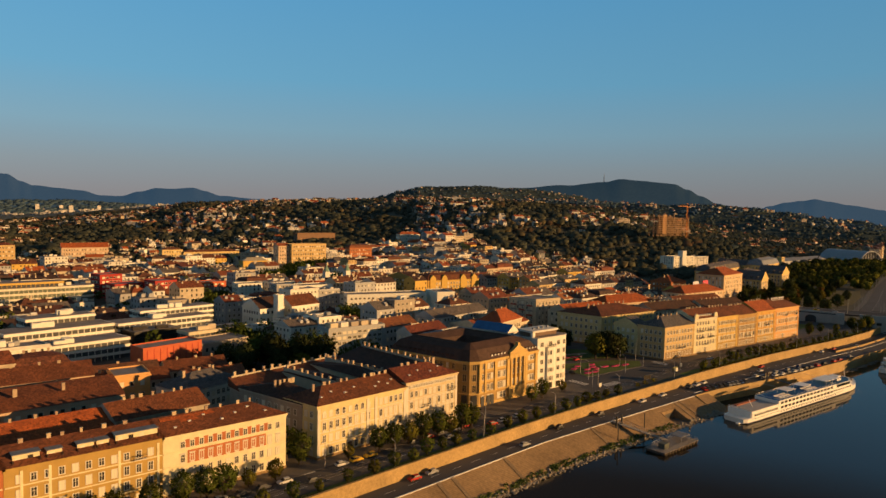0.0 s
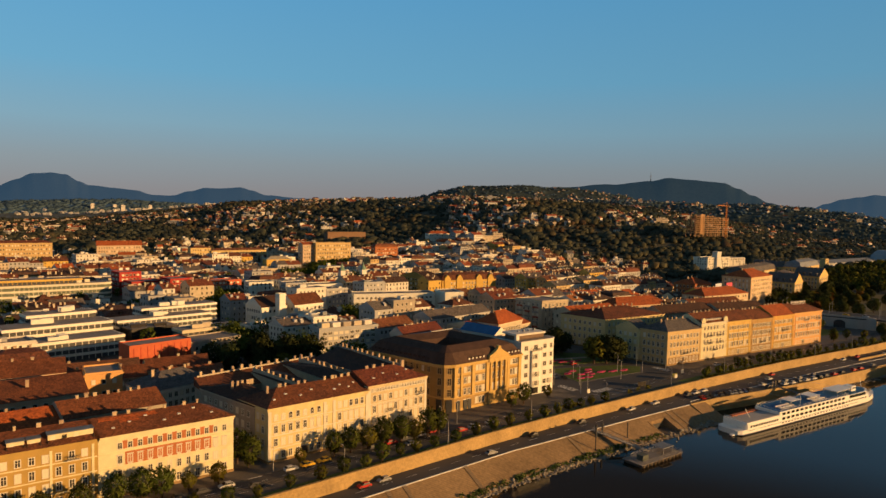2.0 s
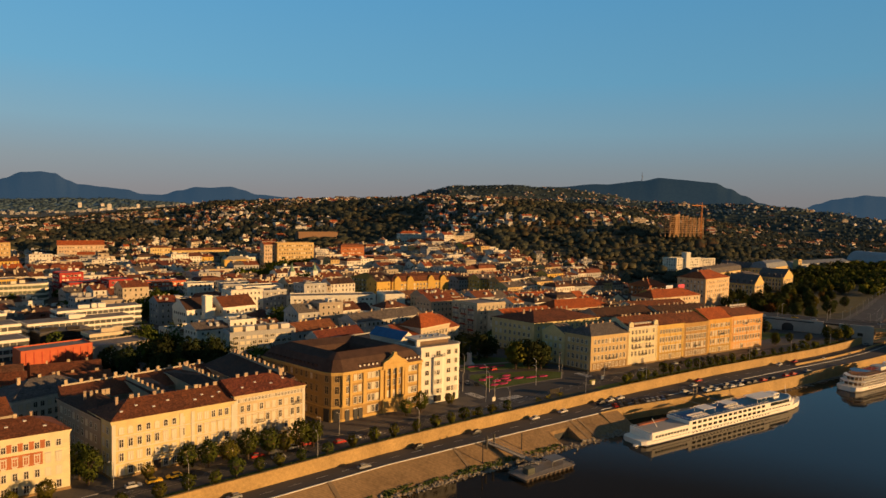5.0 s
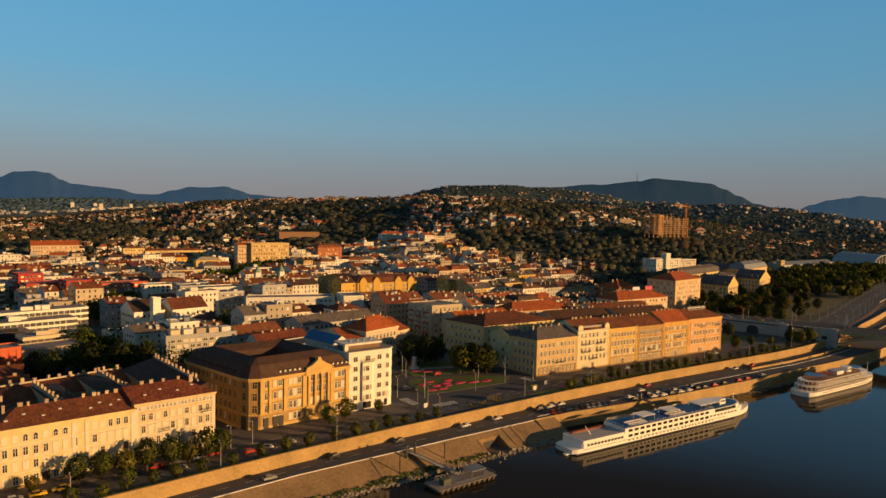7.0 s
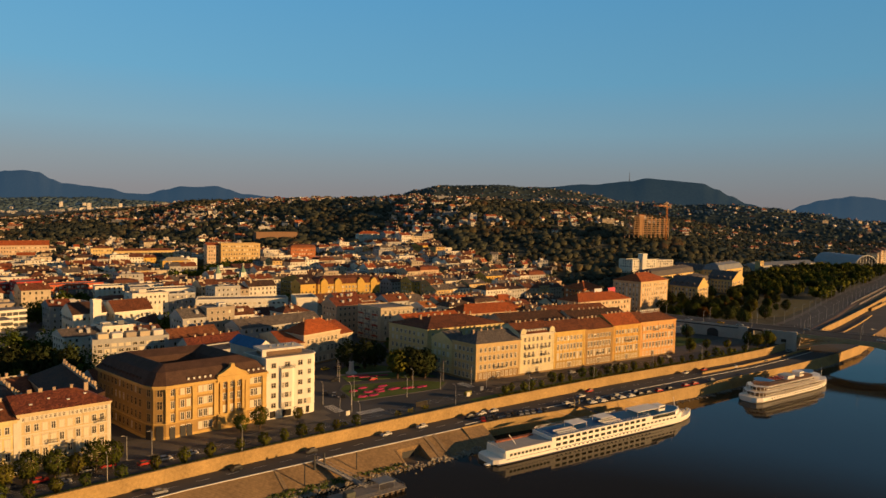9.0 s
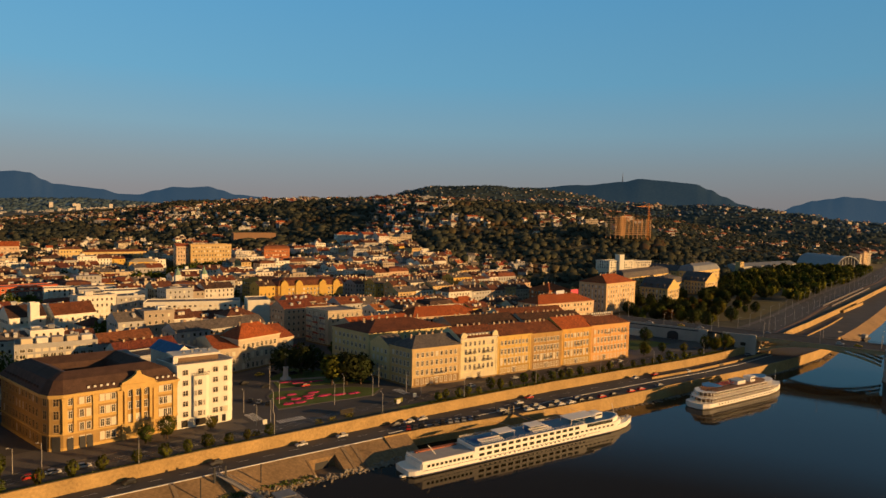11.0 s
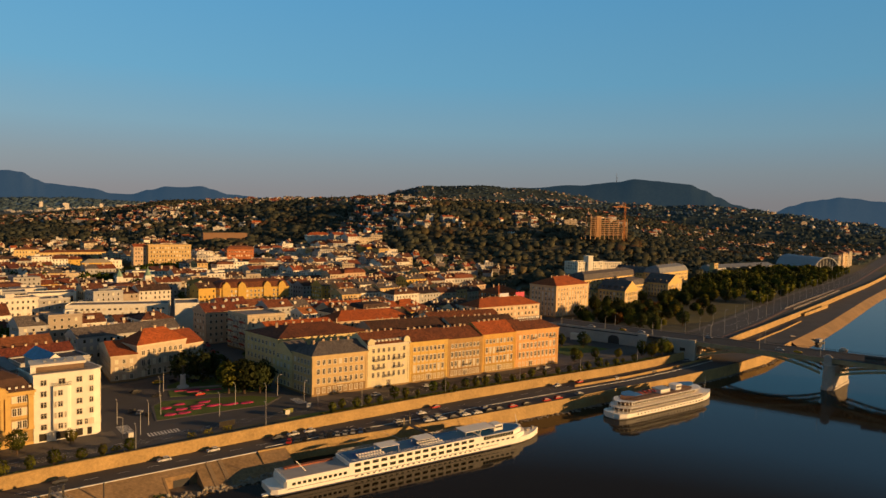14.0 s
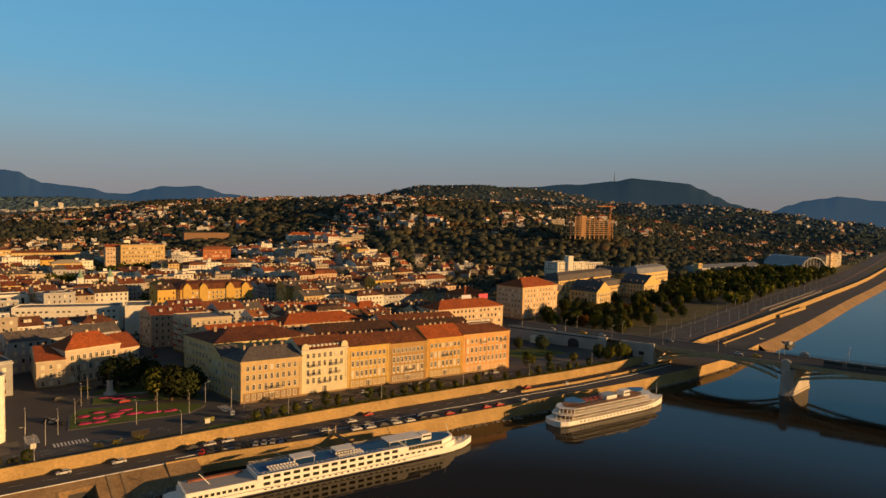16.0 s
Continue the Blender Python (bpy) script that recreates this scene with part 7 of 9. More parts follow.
# ---- bridge ----
def build_bridge():
    ax = Vector((0.298, -0.955, 0)).normalized()
    side = Vector((-ax.y, ax.x, 0))
    o = Vector((542, 165, 0))
    t = Matrix(((ax.x, side.x, 0, o.x), (ax.y, side.y, 0, o.y), (0, 0, 1, 0), (0, 0, 0, 1)))
    ob = root("bridge", (556, 130, 0), "long road bridge with olive steel arch trusses on pale stone piers", "bridge")
    width, zd = 25.0, 7.6
    mb = MB()
    mb.box(-78, 0, zd - 0.9, 420, width, zd, 0, t)
    part("deck", mb, mat("bridge_asphalt", (0.045, 0.043, 0.042), var=0.3, scale=0.06, fine=2.5), ob, "asphalt bridge roadway")
    for y0, y1 in ((0.0, 3.2), (width - 3.2, width)):
        mb = MB()
        mb.box(-78, y0, zd, 420, y1, zd + 0.2, 0, t)
        part("footway", mb, mat("bridge_footway", (0.11, 0.10, 0.09), var=0.25, scale=0.15, fine=1.5), ob)
    for y in (-0.25, width - 0.05):
        mb = MB()
        mb.box(3, y, zd - 2.1, 420, y + 0.3, zd + 0.05, 0, t)
        mb.box(3, y - 0.15, zd - 0.25, 420, y + 0.45, zd + 0.1, 0, t)
        part("edge_girder", mb, STEEL, ob, "olive painted edge girder")
        rail = MB()
        for k in range(0, 211):
            rail.box(k * 2 + 3, y, zd, k * 2 + 3.12, y + 0.12, zd + 1.1, 0, t)
        rail.box(3, y, zd + 1.05, 420, y + 0.14, zd + 1.15, 0, t)
        rail.box(3, y, zd + 0.55, 420, y + 0.1, zd + 0.62, 0, t)
        tagged(part("railing", rail, DARKMETAL, ob), kind="stuff")
    # arch trusses between abutment and piers
    piers = [84, 176, 270, 360]
    spans = [(17, 80.5)] + [(a + 3.5, b - 3.5) for a, b in zip(piers, piers[1:])]
    for s0, s1 in spans:
        for y in (0.6, 12.5, 24.4):
            mb = MB()
            n = 16
            pts = []
            for k in range(n + 1):
                u = k / n
                drop = (0.9 + 6.2 * (2 * u - 1) ** 2) if s0 > 10 else (0.9 + 6.2 * max(0.0, u) ** 2.2 + 2.6 * (1 - u) ** 3)
                pts.append((lerp(s0, s1, u), zd - 1.2 - drop))
            for (x0, z0), (x1, z1) in zip(pts, pts[1:]):
                a, b = t @ Vector((x0, y, z0)), t @ Vector((x1, y, z1))
                c, d = t @ Vector((x0, y, zd - 1.3)), t @ Vector((x1, y, zd - 1.3))
                mb.tube(a, c, 0.2, sides=4, cap=False)
                if min(z0, z1) < zd - 3.0:
                    mb.tube(a, d, 0.18, sides=4, cap=False)
                    mb.tube(b, c, 0.18, sides=4, cap=False)
            tagged(part("lattice", mb, STEEL, ob), kind="stuff")
            rib = MB()
            for x0, z0 in pts:
                rib.v += [tuple(t @ Vector((x0, y + dy, z0 + dz))) for dy, dz in ((-0.35, -0.6), (0.35, -0.6), (0.35, 0.6), (-0.35, 0.6))]
            for k in range(n):
                rib.f += [(4 * k + j, 4 * k + 4 + j, 4 * k + 4 + (j + 1) % 4, 4 * k + (j + 1) % 4) for j in range(4)]
            rib.f += [(3, 2, 1, 0), (4 * n, 4 * n + 1, 4 * n + 2, 4 * n + 3)]
            rib.m = [0] * len(rib.f)
            part("arch_rib", rib, STEEL, ob, "olive steel arch rib")
    for s in piers:
        mb = MB()
        for g0, g1, z0, z1 in ((0, 0, WATER_Z - 2, WATER_Z + 1.2), (-0.5, -0.7, WATER_Z + 1.2, zd - 3.6), (0.1, 0.1, zd - 3.6, zd - 2.9), (-0.6, -0.6, zd - 2.9, zd + 0.9)):
            cut = lambda g, z: [t @ Vector((s + x * (1 + g / 4) + (y + 3) * 0.19, y, z)) for x, y in ((-2.6, -2.6 - g), (-0.9, -4.0 - g), (0.9, -4.0 - g), (2.6, -2.6 - g), (3.6, 1), (3.6, 24), (2.6, 27.6 + g), (0.9, 29 + g), (-0.9, 29 + g), (-2.6, 27.6 + g), (-3.6, 24), (-3.6, 1))]
            r0, r1 = cut(g0, z0), cut(g1, z1)
            if z1 > zd - 2.8:
                continue
            i, n = len(mb.v), len(r0)
            mb.v += [tuple(p) for p in r0 + r1]
            for k in range(n):
                j = (k + 1) % n
                mb.f.append((i + k, i + j, i + n + j, i + n + k))
            mb.f.append(tuple(i + n + k for k in range(n)))
            mb.m += [0] * (n + 1)
        part("pier", mb, PALESTONE, ob, "pale stone pier with pointed nose")
        for y in (-2.2, 25.6):
            s += 0.0 if y < 0 else 5.0
            mb = MB()
            mb.box(s - 1.9, y, zd - 3.0, s + 1.9, y + 1.8, zd + 1.0, 0, t)
            mb.box(s - 2.2, y - 0.3, zd + 1.0, s + 2.2, y + 2.1, zd + 1.5, 0, t)
            mb.box(s - 1.2, y + 0.2, zd + 1.5, s + 1.2, y + 1.6, zd + 2.3, 0, t)
            part("pier_head", mb, PALESTONE, ob)
    # stone abutment with gate pavilion and the approach viaduct
    mb = MB()
    mb.box(-2, -1.6, -3.2, 16.5, width + 1.5, zd - 0.9, 0, t)
    mb.box(-2.3, -1.9, zd - 1.2, 16.8, -0.3, zd + 0.9, 0, t)
    mb.box(13.0, -2.6, -6, 16.9, -0.5, zd + 1.2, 0, t)
    mb.box(-2.4, -2.3, -3.2, 0.6, -0.5, zd + 0.4, 0, t)
    part("abutment", mb, PALESTONE, ob, "pale stone bridge abutment")
    for s, hw, zb, zt in ((3.6, 1.1, -0.6, 3.4), (9.6, 1.5, 1.6, 3.6)):
        mb = MB()
        mb.box(s - hw, -1.75, zb, s + hw, -1.55, zt, 0, t)
        part("abutment_opening", mb, GLASS, ob)
    mb = MB()
    for s0, s1 in ((-78, -60), (-52, -12)):
        mb.box(s0, 0.2, 0, s1, width - 0.2, zd - 0.9, 0, t)
    mb.box(-60, 0.2, zd - 3.2, -52, width - 0.2, zd - 0.9, 0, t)
    part("viaduct", mb, PALESTONE, ob, "pale stone approach viaduct")
    mb = MB()
    mb.box(-60, -4.5, 0, -50, 0.1, 3.6, 0, t)
    mb.box(-60.3, -4.8, 3.6, -49.7, 0.1, 4.0, 0, t)
    part("kiosk", mb, WHITE, ob)
    mb = MB()
    mb.box(-17, -1.4, 0, -11.5, 1.2, zd + 0.9, 0, t)
    mb.box(-78, -0.35, zd - 0.2, -11.5, 0.25, zd + 0.9, 0, t)
    part("gallery_wall", mb, PALESTONE, ob)
    for k in range(1):
        mb = MB()
        s = -33
        arch = [(-3.6, 0.1)] + [(-3.6 * math.cos(math.pi * i / 8), 3.0 + 2.4 * math.sin(math.pi * i / 8)) for i in range(9)] + [(3.6, 0.1)]
        # flat dark face in place of the shade inside the arched passage
        mb.face([t @ Vector((s + a, 0.12, b)) for a, b in arch])
        part("gallery_opening", mb, DARKMETAL, ob)
    # lamps and mast wires
    lampm = street_lamp_mesh()
    for s in range(-70, 420, 30):
        for y in (3.6, width - 3.6):
            p = t @ Vector((s, y, zd + 0.15))
            lo = new("street_lamp", lampm)
            lo.location = p
            lo.scale = (0.8, 0.8, 0.8)
            tagged(lo, "dark metal bridge lamp post on the roadway edge", "street lamp", "bridge lamps")
    return t, zd


def street_lamp_mesh():
    if "lamp" not in WINDOWS:
        mb = MB()
        mb.tube((0, 0, 0), (0, 0, 1.0), 0.16, 0.14)
        mb.tube((0, 0, 1.0), (0, 0, 9.2), 0.14, 0.09)
        mb.tube((0, 0, 9.1), (1.4, 0, 9.8), 0.05)
        mb.box(1.2, -0.16, 9.72, 2.1, 0.16, 9.9)
        WINDOWS["lamp"] = mb.mesh("street_lamp", mat("lamp_post", (0.42, 0.40, 0.36), rough=0.5))
    return WINDOWS["lamp"]


# ---- ships ----
def hull_rings(mb, stations, slot=0):
    """A hull from cross rings: each station is x and a list of (y, z) from the keel's port side round to starboard."""
    i, n = len(mb.v), len(stations[0][1])
    for x, ring in stations:
        mb.v += [(x, y, z) for y, z in ring]
    for s in range(len(stations) - 1):
        for k in range(n - 1):
            a = i + s * n + k
            mb.f.append((a, a + n, a + n + 1, a + 1))
            mb.m.append(slot)
    for s, rev in ((0, False), (len(stations) - 1, True)):
        f = [i + s * n + k for k in range(n)]
        mb.f.append(tuple(reversed(f)) if rev else tuple(f))
        mb.m.append(slot)


def ship_box(name, ob, x0, x1, y0, y1, z0, z1, material, label="", nose=0.0, tail=0.0):
    """A deckhouse block whose ends may taper towards the bow and stern."""
    mb = MB()
    poly = [(x0, y0 + tail), (x0 + tail * 1.2, y0), (x1 - nose * 1.6, y0), (x1 - nose * 0.4, y0 + nose * 0.5), (x1, (y0 + y1) / 2 - 0.8), (x1, (y0 + y1) / 2 + 0.8), (x1 - nose * 0.4, y1 - nose * 0.5), (x1 - nose * 1.6, y1), (x0 + tail * 1.2, y1), (x0, y1 - tail)]
    if not nose and not tail:
        poly = [(x0, y0), (x1, y0), (x1, y1), (x0, y1)]
    mb.prism(poly, z0, z1)
    return part(name, mb, material, ob, label)


def ship_windows(ob, xs, y, z, w, h):
    fr = MB()
    fr.box(-w / 2, -0.05, 0, w / 2, 0.05, h)
    key = ("ship", w, h)
    if key not in WINDOWS:
        WINDOWS[key] = fr.mesh("window", mat("ship_glass", (0.035, 0.04, 0.025), rough=0.15, spec=0.6))
    for x in xs:
        wo = new("window", WINDOWS[key])
        wo.parent = ob
        wo.location = Vector((x, y, z)) - ob.location


def railing(name, pts, z, h, ob, step=1.5, material=None):
    mb = MB()
    for a, b in zip(pts, pts[1:]):
        a, b = Vector((*a, z)), Vector((*b, z))
        n = max(1, int((b - a).length / step))
        for k in range(n):
            p = a.lerp(b, k / n)
            mb.tube(p, p + Vector((0, 0, h)), 0.04, sides=3, cap=False)
        for zz in (h, h * 0.55):
            mb.tube(a + Vector((0, 0, zz)), b + Vector((0, 0, zz)), 0.04, sides=3, cap=False)
    return tagged(part(name, mb, material or SHIPWHITE, ob), kind="stuff")


def cruise_ship():
    y0, y1, w = 121.0, 132.0, WATER_Z
    ym = (y0 + y1) / 2
    ob = root("river_cruise_ship", (328, ym, w), "long white river cruise ship with deep blue sun deck", "ship")
    mb = MB()
    st = []
    for x, half, keel, top in ((272, 4.3, -0.2, 2.2), (274, 5.2, -0.8, 2.3), (280, 5.5, -1, 2.3), (340, 5.5, -1, 2.3), (362, 5.5, -1, 2.3), (372, 4.9, -0.9, 2.5), (377.5, 3.6, -0.7, 2.7), (381.5, 1.8, 0.2, 3.0), (384, 0.25, 1.7, 3.3)):
        st.append((x, [(ym - half * 0.75, w + keel), (ym - half, w + 0.5), (ym - half * 1.0, w + top), (ym + half, w + top), (ym + half, w + 0.5), (ym + half * 0.75, w + keel)]))
    hull_rings(mb, st)
    part("hull", mb, SHIPWHITE, ob)
    ship_box("rubbing_strake", ob, 273, 366, y0 - 0.12, y1 + 0.12, w + 0.25, w + 0.55, mat("blue_strake", (0.06, 0.08, 0.14), rough=0.5))
    ship_box("main_deck", ob, 276, 376, y0 + 0.05, y1 - 0.05, w + 2.25, w + 4.5, SHIPWHITE, "", nose=4.5, tail=0.6)
    ship_box("upper_deck", ob, 298, 352, y0 + 0.1, y1 - 0.1, w + 4.5, w + 6.7, SHIPWHITE)
    ship_box("lounge", ob, 352.0, 374.5, y0 + 0.35, y1 - 0.35, w + 4.5, w + 6.3, SHIPWHITE, "", nose=4.6)
    ship_box("stern_deck", ob, 276.5, 297.9, y0 + 0.2, y1 - 0.2, w + 4.5, w + 5.3, SHIPWHITE)
    ship_box("stern_floor", ob, 277, 297.8, y0 + 0.5, y1 - 0.5, w + 5.31, w + 5.36, mat("ship_deck_grey", (0.40, 0.38, 0.36), var=0.15))
    ship_box("sun_deck", ob, 298.5, 351.5, y0 + 0.5, y1 - 0.5, w + 6.71, w + 6.78, DECKBLUE, "deep blue sun deck")
    ship_box("lounge_roof", ob, 353, 373.5, y0 + 0.9, y1 - 0.9, w + 6.31, w + 6.38, DECKBLUE, "", nose=4.2)
    ship_windows(ob, [299.5 + 1.55 + k * 3.3 for k in range(15)], y0 + 0.08, w + 5.0, 2.2, 1.15)
    ship_windows(ob, [299.5 + 1.55 + k * 3.3 for k in range(15)], y0 + 0.03, w + 2.75, 2.2, 1.15)
    ship_windows(ob, [279.0 + k * 1.75 for k in range(11)], y0 + 0.03, w + 2.9, 1.1, 1.0)
    ship_windows(ob, [353.6 + k * 1.3 for k in range(11)], y0 + 0.33, w + 4.7, 1.1, 1.45)
    ship_windows(ob, [300.5 + k * 2.2 for k in range(24)], y0 - 0.02, w + 1.15, 0.95, 0.42)
    ship_box("hull_line", ob, 277, 360, y0 - 0.05, y0 + 0.1, w + 1.78, w + 1.92, mat("blue_strake", (0.06, 0.08, 0.14), rough=0.5))
    ship_windows(ob, [350.0 + k * 2.4 for k in range(8)], y0 + 0.03, w + 3.1, 1.3, 0.7)
    railing("railing", [(298.6, y0 + 0.3), (351.5, y0 + 0.3), (351.5, y1 - 0.3), (298.6, y1 - 0.3), (298.6, y0 + 0.3)], w + 6.75, 1.0, ob)
    railing("railing", [(276.6, y1 - 0.4), (276.6, y0 + 0.4)], w + 5.3, 0.9, ob)
    for x0, x1 in ((311, 318.5), (326, 333)):
        mb = MB()
        mb.box(x0, ym - 2.6, w + 8.9, x1, ym + 2.6, w + 9.05)
        for xx in (x0 + 0.3, x1 - 0.3):
            for yy in (ym - 2.3, ym + 2.3):
                mb.tube((xx, yy, w + 6.75), (xx, yy, w + 8.9), 0.07, sides=4)
        part("canopy", mb, SHIPWHITE, ob, "white sun canopy on posts")
    mb = MB()
    mb.box(346, ym - 3.4, w + 8.6, 360, ym + 3.4, w + 8.8)
    for xx in (346.4, 353, 359.6):
        for yy in (ym - 3.1, ym + 3.1):
            mb.tube((xx, yy, w + 6.3), (xx, yy, w + 8.6), 0.07, sides=4)
    part("canopy", mb, SHIPWHITE, ob, "white sun canopy on posts")
    ship_box("wheelhouse", ob, 360.5, 364.5, ym - 2.0, ym + 2.0, w + 6.3, w + 8.9, SHIPWHITE, "white wheelhouse")
    ship_windows(ob, [361.3, 362.5, 363.7], ym - 2.03, w + 7.5, 1.0, 0.8)
    # deck chairs, mast, crane, flag pole, anchor winch
    chair = MB()
    chair.box(-0.3, -0.9, 0.25, 0.3, 0.5, 0.33), chair.box(-0.3, 0.45, 0.25, 0.3, 0.95, 0.75)
    cm = chair.mesh("deck_chair", SHIPWHITE)
    for k in range(36):
        co = new("deck_chair", cm)
        co.parent = ob
        co.location = Vector((303 + (k % 18) * 1.1 + (14 if k % 18 > 8 else 0), ym - 3.5 + (k // 18) * 2.2, w + 6.78)) - ob.location
    mb = MB()
    mb.tube((373.5, ym, w + 6.4), (372.2, ym, w + 11.2), 0.16, 0.10)
    part("bow_mast", mb, SHIPWHITE, ob)
    mb = MB()
    mb.tube((284.5, ym - 1, w + 5.3), (281.4, ym - 1, w + 9.6), 0.16, 0.12)
    part("stern_boom", mb, SHIPWHITE, ob)
    mb = MB()
    mb.box(377.6, ym - 0.9, w + 2.7, 379.2, ym + 0.9, w + 3.7)
    part("anchor_winch", mb, CONCRETE, ob)
    ship_box("bollard", ob, 381, 382, ym - 0.4, ym + 0.4, w + 3.0, w + 4.2, CONCRETE)
    ship_box("tender_boat", ob, 269.6, 272.2, ym - 3.6, ym - 2.2, w + 0.2, w + 0.7, SHIPWHITE, "small white tender boat", nose=0.5, tail=0.2)
    ship_box("stern_seat", ob, 279, 296, y1 - 2.6, y1 - 1.2, w + 5.36, w + 5.9, mat("terracotta_cushion", (0.35, 0.12, 0.06)))
    ob.location, ob.rotation_euler, ob.scale = (330.2, 124.9, w), (0, 0, radians(-4.57)), (1, 1, 0.87)


def passenger_ship():
    y0, y1, w = 104.0, 116.0, WATER_Z
    ym = (y0 + y1) / 2
    ob = root("passenger_ship", (452, ym, w), "white three-deck passenger ship with open galleries and blue awning", "ship")
    mb = MB()
    st = []
    for x, half, keel, top in ((416, 2.6, 0.2, 2.6), (417.5, 4.6, -0.6, 2.5), (421, 5.8, -1, 2.3), (440, 6, -1, 2.1), (470, 5.8, -1, 2.3), (479, 4.6, -0.9, 2.7), (485, 2.6, -0.4, 3.2), (488.5, 0.3, 0.8, 3.6)):
        st.append((x, [(ym - half * 0.7, w + keel), (ym - half, w + 0.6), (ym - half, w + top), (ym + half, w + top), (ym + half, w + 0.6), (ym + half * 0.7, w + keel)]))
    hull_rings(mb, st)
    part("hull", mb, SHIPWHITE, ob)
    brown = mat("teak_deck", (0.36, 0.19, 0.11), var=0.25)
    for i, (xa, xb, z0, inset) in enumerate(((419, 483, 2.3, 0.3), (420.5, 478, 4.7, 0.9), (424, 472, 7.0, 1.4))):
        # deckhouse walls painted dark brown for the shade inside the open galleries
        ship_box("deckhouse", ob, xa + 3, xb - 3, y0 + inset + 1.5, y1 - inset - 1.2, w + z0, w + z0 + 2.15, mat("gallery_shade_brown", (0.15, 0.10, 0.06)), "", nose=3.0, tail=2.0) if i < 2 else None
        ship_box("gallery_deck", ob, xa, xb, y0 + inset - 0.25, y1 - inset + 0.25, w + z0 + 2.15 if i < 2 else w + z0 - 0.1, w + z0 + 2.35 if i < 2 else w + z0 + 0.12, SHIPWHITE if i < 2 else brown, "", nose=4.0, tail=3.6)
        ship_windows(ob, [xa + 8 + k * 2.1 for k in range(int((xb - xa - 16) / 2.1))], y0 + inset + 1.47, w + z0 + 0.6, 1.3, 1.15) if i < 2 else None
        posts = MB()
        n = 40 if i < 2 else 34
        for k in range(n + 1):
            x = lerp(xa + 4.5, xb - 5.5, k / n)
            for y in (y0 + inset + 0.1, y1 - inset - 0.1):
                posts.tube((x, y, w + z0), (x, y, w + z0 + (2.15 if i < 2 else 1.0)), 0.10, sides=4, cap=False)
        for y in (y0 + inset + 0.1, y1 - inset - 0.1):
            posts.tube((xa + 4, y, w + z0 + 0.95), (xb - 5, y, w + z0 + 0.95), 0.1, sides=4)
        for k in range(9):
            an = math.pi * (0.5 + k / 8)
            x, y = xa + 4.4 + 4.0 * math.cos(an), ym + (y1 - ym - inset - 0.1) * math.sin(an)
            posts.tube((x, y, w + z0), (x, y, w + z0 + (2.15 if i < 2 else 1.0)), 0.13, sides=4, cap=False)
        tagged(part("railing", posts, SHIPWHITE if i < 2 else DARKMETAL, ob), kind="stuff")
    ship_windows(ob, [428 + k * 2.3 for k in range(21)], y0 - 0.02, w + 1.2, 0.7, 0.55)
    ship_box("awning", ob, 424.5, 433, y0 + 2.0, y1 - 2.0, w + 9.0, w + 9.15, mat("blue_awning", (0.06, 0.22, 0.48)), "blue awning on the top deck", tail=3.0, nose=0.1)
    for k in range(8):
        ship_box("sun_umbrella", ob, 434.5 + k * 1.5, 435.7 + k * 1.5, ym - 2.2 + (k % 2) * 2.2, ym - 0.9 + (k % 2) * 2.2, w + 8.6, w + 8.75, mat("red_canvas", (0.5, 0.05, 0.03)), "red canvas umbrella")
        ship_box("umbrella_pole", ob, 435.0 + k * 1.5, 435.1 + k * 1.5, ym - 1.6 + (k % 2) * 2.2, ym - 1.5 + (k % 2) * 2.2, w + 7.05, w + 8.6, DARKMETAL)
    ship_box("deck_cabin", ob, 447.5, 454, ym - 2.4, ym + 2.4, w + 7.05, w + 8.9, SHIPWHITE)
    ship_box("cabin_roof", ob, 447, 454.5, ym - 2.8, ym + 2.8, w + 8.9, w + 9.1, mat("pale_blue_roof", (0.35, 0.42, 0.48)))
    ship_box("wheelhouse", ob, 459, 464, ym - 2.0, ym + 2.0, w + 7.05, w + 9.6, SHIPWHITE, "white wheelhouse", nose=0.8)
    ship_windows(ob, [460, 461.3, 462.5], ym - 2.03, w + 8.2, 0.9, 0.8)
    ship_box("front_awning", ob, 466, 474, ym - 3.4, ym + 3.4, w + 8.7, w + 8.85, mat("blue_awning", (0.06, 0.22, 0.48)), "pale blue foredeck awning", nose=3.2)
    mb = MB()
    mb.tube((484.5, ym, w + 3.0), (484.5, ym, w + 10.5), 0.10, 0.05)
    part("flag_mast", mb, SHIPWHITE, ob)
    ob.location, ob.rotation_euler = (464.0, 115.0, w), (0, 0, radians(-3.96))


BRIDGE_T, BRIDGE_Z = build_bridge()
cruise_ship()
passenger_ship()

# ---- streets, cars, square, quay details ----
CAR_PAINT = {"white": (0.55, 0.54, 0.52), "silver": (0.30, 0.30, 0.30), "dark grey": (0.07, 0.07, 0.075), "black": (0.02, 0.02, 0.02), "red": (0.45, 0.03, 0.02), "blue": (0.04, 0.08, 0.2), "yellow": (0.75, 0.45, 0.03)}
CARS = {}


